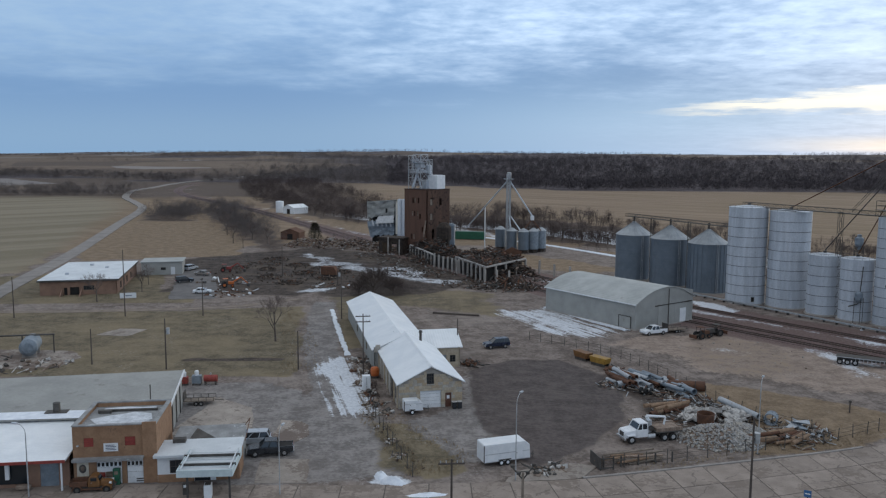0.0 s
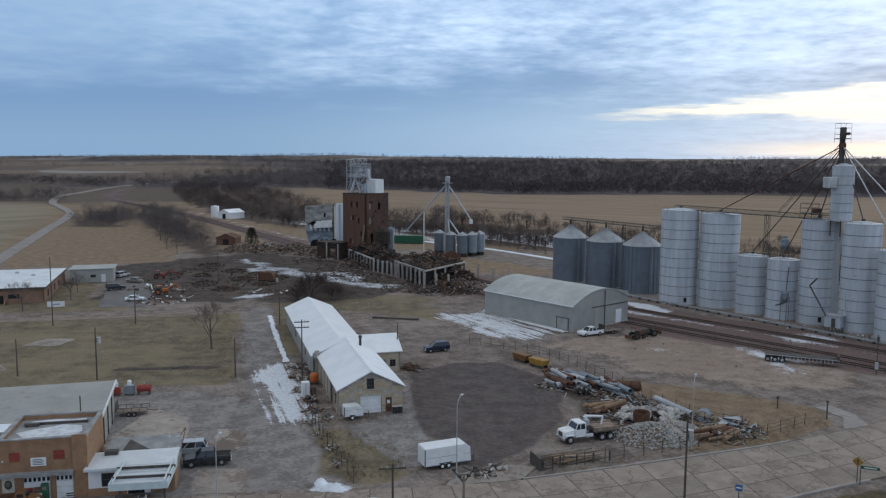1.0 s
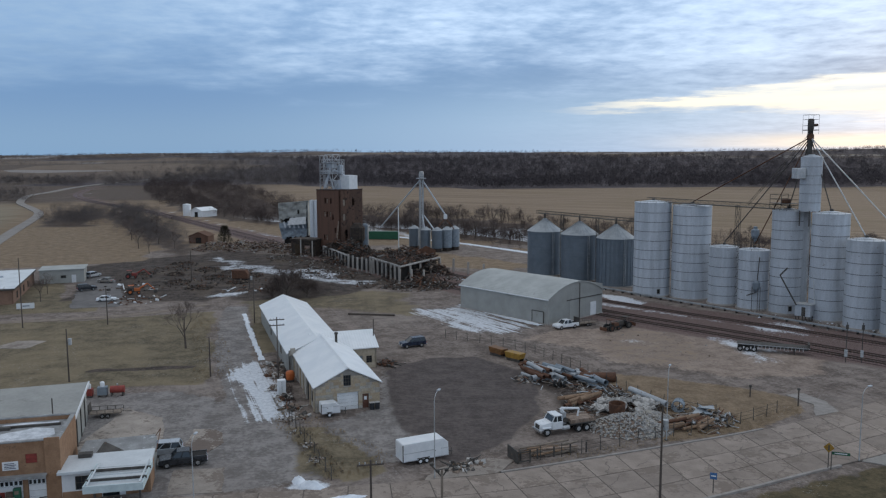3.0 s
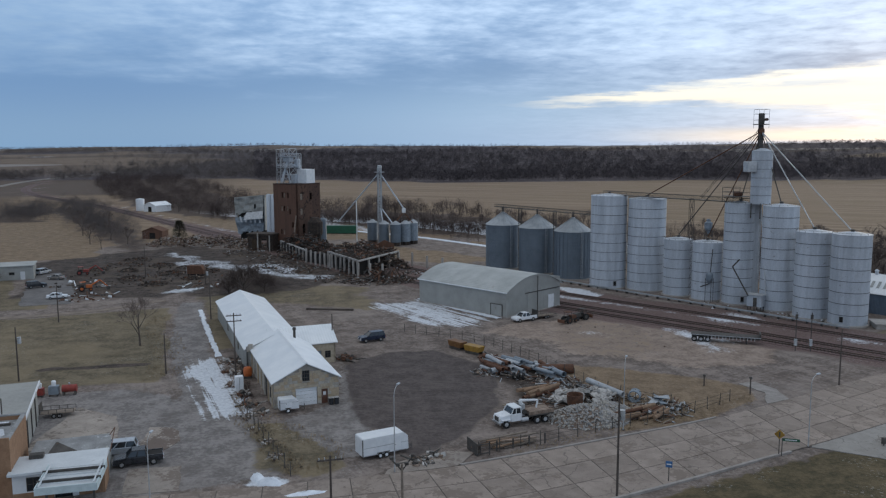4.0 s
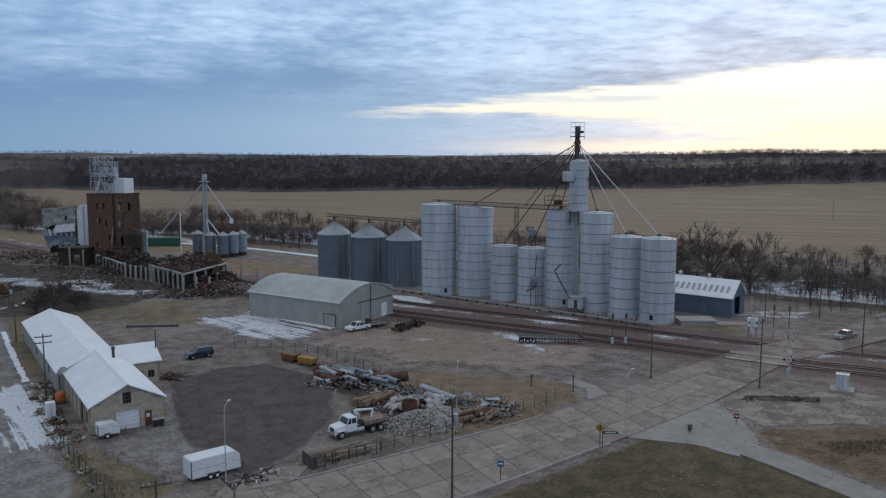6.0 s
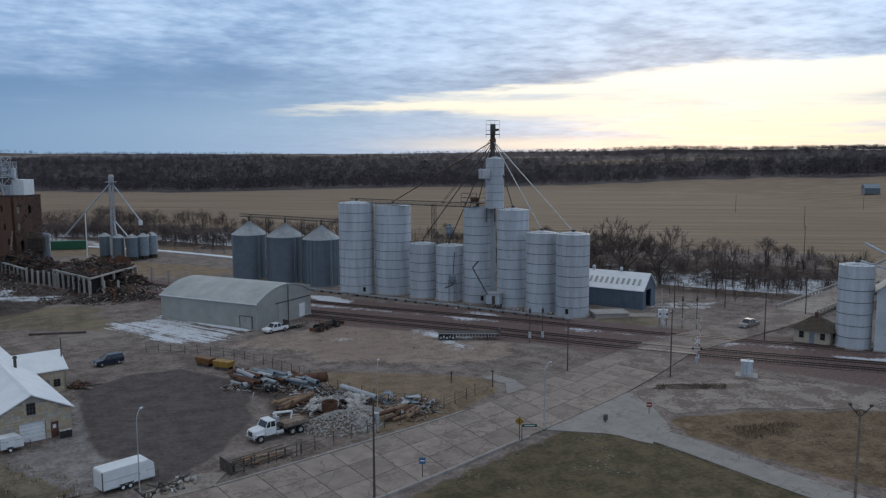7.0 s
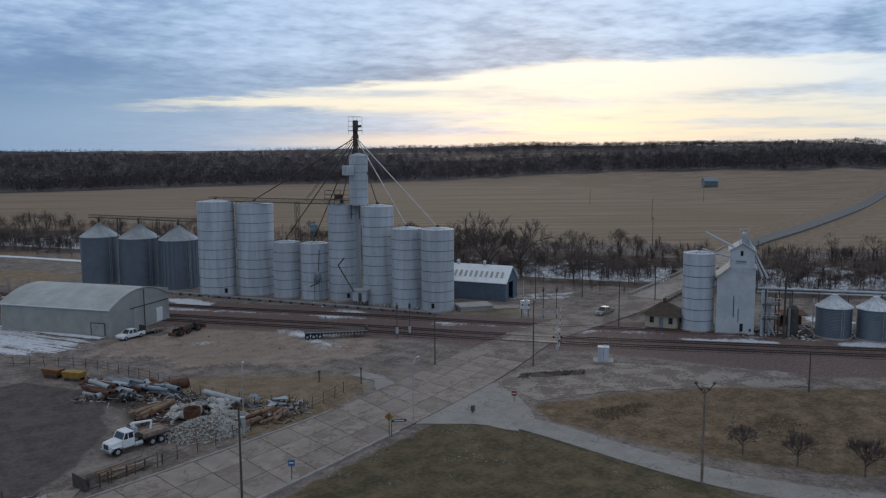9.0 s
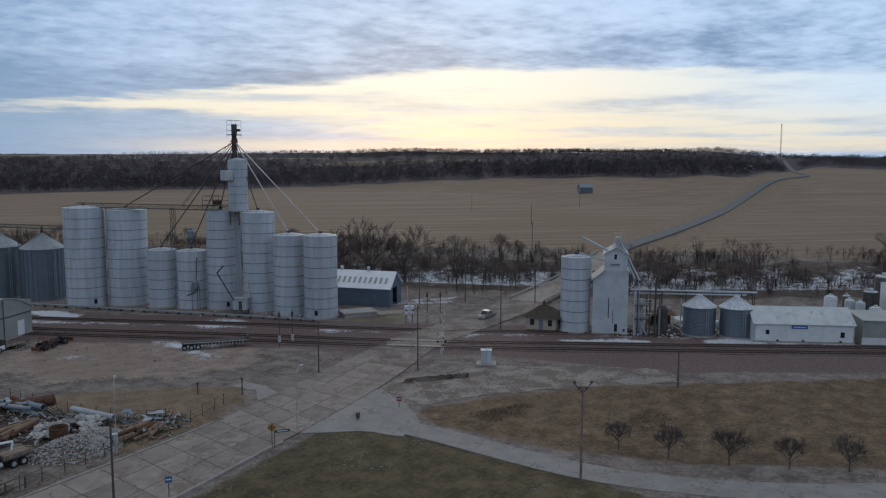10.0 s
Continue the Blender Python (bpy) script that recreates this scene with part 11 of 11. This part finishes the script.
crowns("track_thicket", "grey-brown leafless thicket beside the tracks", near, THICKET, 120, 6, "scrub", 0.20)
near = []
while len(near) < 8600:
    p, h = rw.choice(belt)
    side = rw.choice((-1, 1)) * rw.uniform(3, 46)
    x, y = p.x - h.y * side, p.y + h.x * side
    d = math.hypot(x, y)
    if d < 110 or d > 1000 or not clear_of(x, y, MAIN_FAR, 7) or not clear_of(x, y, TRACK, 20) or (y < 170 and x < 125):
        continue
    if noise.noise((x * 0.035, y * 0.035, 4.0)) < rw.uniform(-0.5, 0.12) - 0.15 * (d < 270) or (d > 450 and rw.random() < 0.6):
        continue
    near.append((x, y, ground_z(x, y) - 0.2, 1.2 + 5.6 * rw.random() ** 1.7 if d < 420 else rw.uniform(4, 10)))
sprays("creek_stems", "thin dark stems of the creek thicket", [q for q in near if q[3] > 2.6 and math.hypot(q[0], q[1]) < 430], NEAR_SCRUB, 8, 8, 0.013, "scrub", 0.45)
crowns("creek_scrub", "tangled leafless scrub along creek and tracks", near, NEAR_SCRUB, 56, 3, "scrub", 0.24)
far_row = []
for _ in range(900):
    f = rw.random() ** 0.8
    x, y = -700 + 440 * f + rw.uniform(-9, 9), 645 + 32 * f + rw.uniform(-16, 16)
    far_row.append((x, y, ground_z(x, y) - 0.2, rw.uniform(5, 13) if rw.random() < 0.35 else rw.uniform(3, 5)))
crowns("field_hedge", "bare hedgerow between the far fields", far_row, THICKET, 70, 4, "hedge", 0.4)

tufts = []


def sow(poly, n, lo, hi):
    xs, ys = [p[0] for p in poly], [p[1] for p in poly]
    k = 0
    while k < n:
        x, y = rw.uniform(min(xs), max(xs)), rw.uniform(min(ys), max(ys))
        if dist_poly(np.array([x]), np.array([y]), poly)[0] < 0 or noise.noise((x * 0.2, y * 0.2, 2.0)) < -0.25:
            continue
        tufts.append((x, y, -0.05, rw.uniform(lo, hi)))
        k += 1


sow([(20, 87.2), (36, 91.8), (49, 95.4), (60, 99.5), (62, 104), (52, 101), (40, 96), (24, 90)], 900, 0.15, 0.5)
sow([(-4, 86), (1, 86), (4, 92), (-3, 103), (-9, 112), (-13, 120), (-11, 104)], 700, 0.15, 0.7)
sow([(38, 93), (60, 100.5), (64, 108), (59, 112.5), (48, 122), (36, 127), (42, 108)], 1400, 0.1, 0.35)
sow([(-110, 124), (-24, 126), (-33, 186), (-110, 172)], 1600, 0.08, 0.25)
sow([(-27, 126), (-20, 130), (-24, 150), (-34, 185), (-38, 180), (-28, 140)], 700, 0.2, 0.6)
sow([(79, 68), (90, 66), (88, 72), (80, 74)], 260, 0.2, 0.6)
lawn_tufts, tufts = tufts, []
sow([(79, 68), (90, 65), (89, 72), (80, 74)], 500, 0.12, 0.4)
sow([(91, 56.5), (99, 57), (99, 52), (92, 51)], 300, 0.12, 0.4)
sow([(83, 91.8), (86, 93.2), (95.5, 88.6), (93.5, 86.6)], 420, 0.22, 0.46)
sow([(-10.6, 108), (-8.4, 108.4), (-1.6, 87), (-4.2, 86.4)], 230, 0.1, 0.5)
sow([(-13.5, 134), (-11.8, 134), (-8.8, 111), (-10.4, 110.6)], 240, 0.2, 0.8)
sprays("dark_weeds", "dark brown patches of dead weeds", tufts, NEAR_SCRUB, 12, 9, 0.05, "weeds", 1.6)
tufts = lawn_tufts
sow([(73, 74), (101, 71), (150, 32), (104, 15), (78, 55)], 2400, 0.08, 0.3)
sow([(83, 91.8), (86, 93.2), (95.5, 88.6), (93.5, 86.6)], 160, 0.25, 0.5)
sow([(-150, 270), (-72, 282), (-90, 345), (-140, 420)], 1200, 0.2, 0.5)
sprays("dry_grass", "tufts of dry winter grass and weeds", tufts, DRY_GRASS, 7, 5, 0.055, "grass", 1.8)


# ---- bridge over the creek ----
br = thing("road_bridge", "long pale concrete road bridge with low parapets", "bridge", kind="structure")
for s in (4.5, -4.5):
    line = shifted(MAIN_FAR[:29], s)
    for p, h in along(line, 2.4):
        part("rail_post", box(-0.16, -0.16, 0.6, 0.16, 0.16, 1.5), CONCRETE, br, m=pose(p.x, p.y, 0, 0, 0, math.degrees(math.atan2(h.y, h.x))))
    part("rail", ribbon(shifted(line, 0.13), shifted(line, -0.13), 1.3, 1.65), CONCRETE, br)
part("deck", ribbon(shifted(MAIN_FAR[:29], 4.4), shifted(MAIN_FAR[:29], -4.4), 0.3, 0.79), PAD, br)
for k in (5, 9, 13, 17, 21, 25):
    p = MAIN_FAR[k]
    part("pier", box(-0.4, -3.8, -4, 0.4, 3.8, 0.4), CONCRETE, br, m=pose(p[0], p[1], 0, 0, 0, 18))
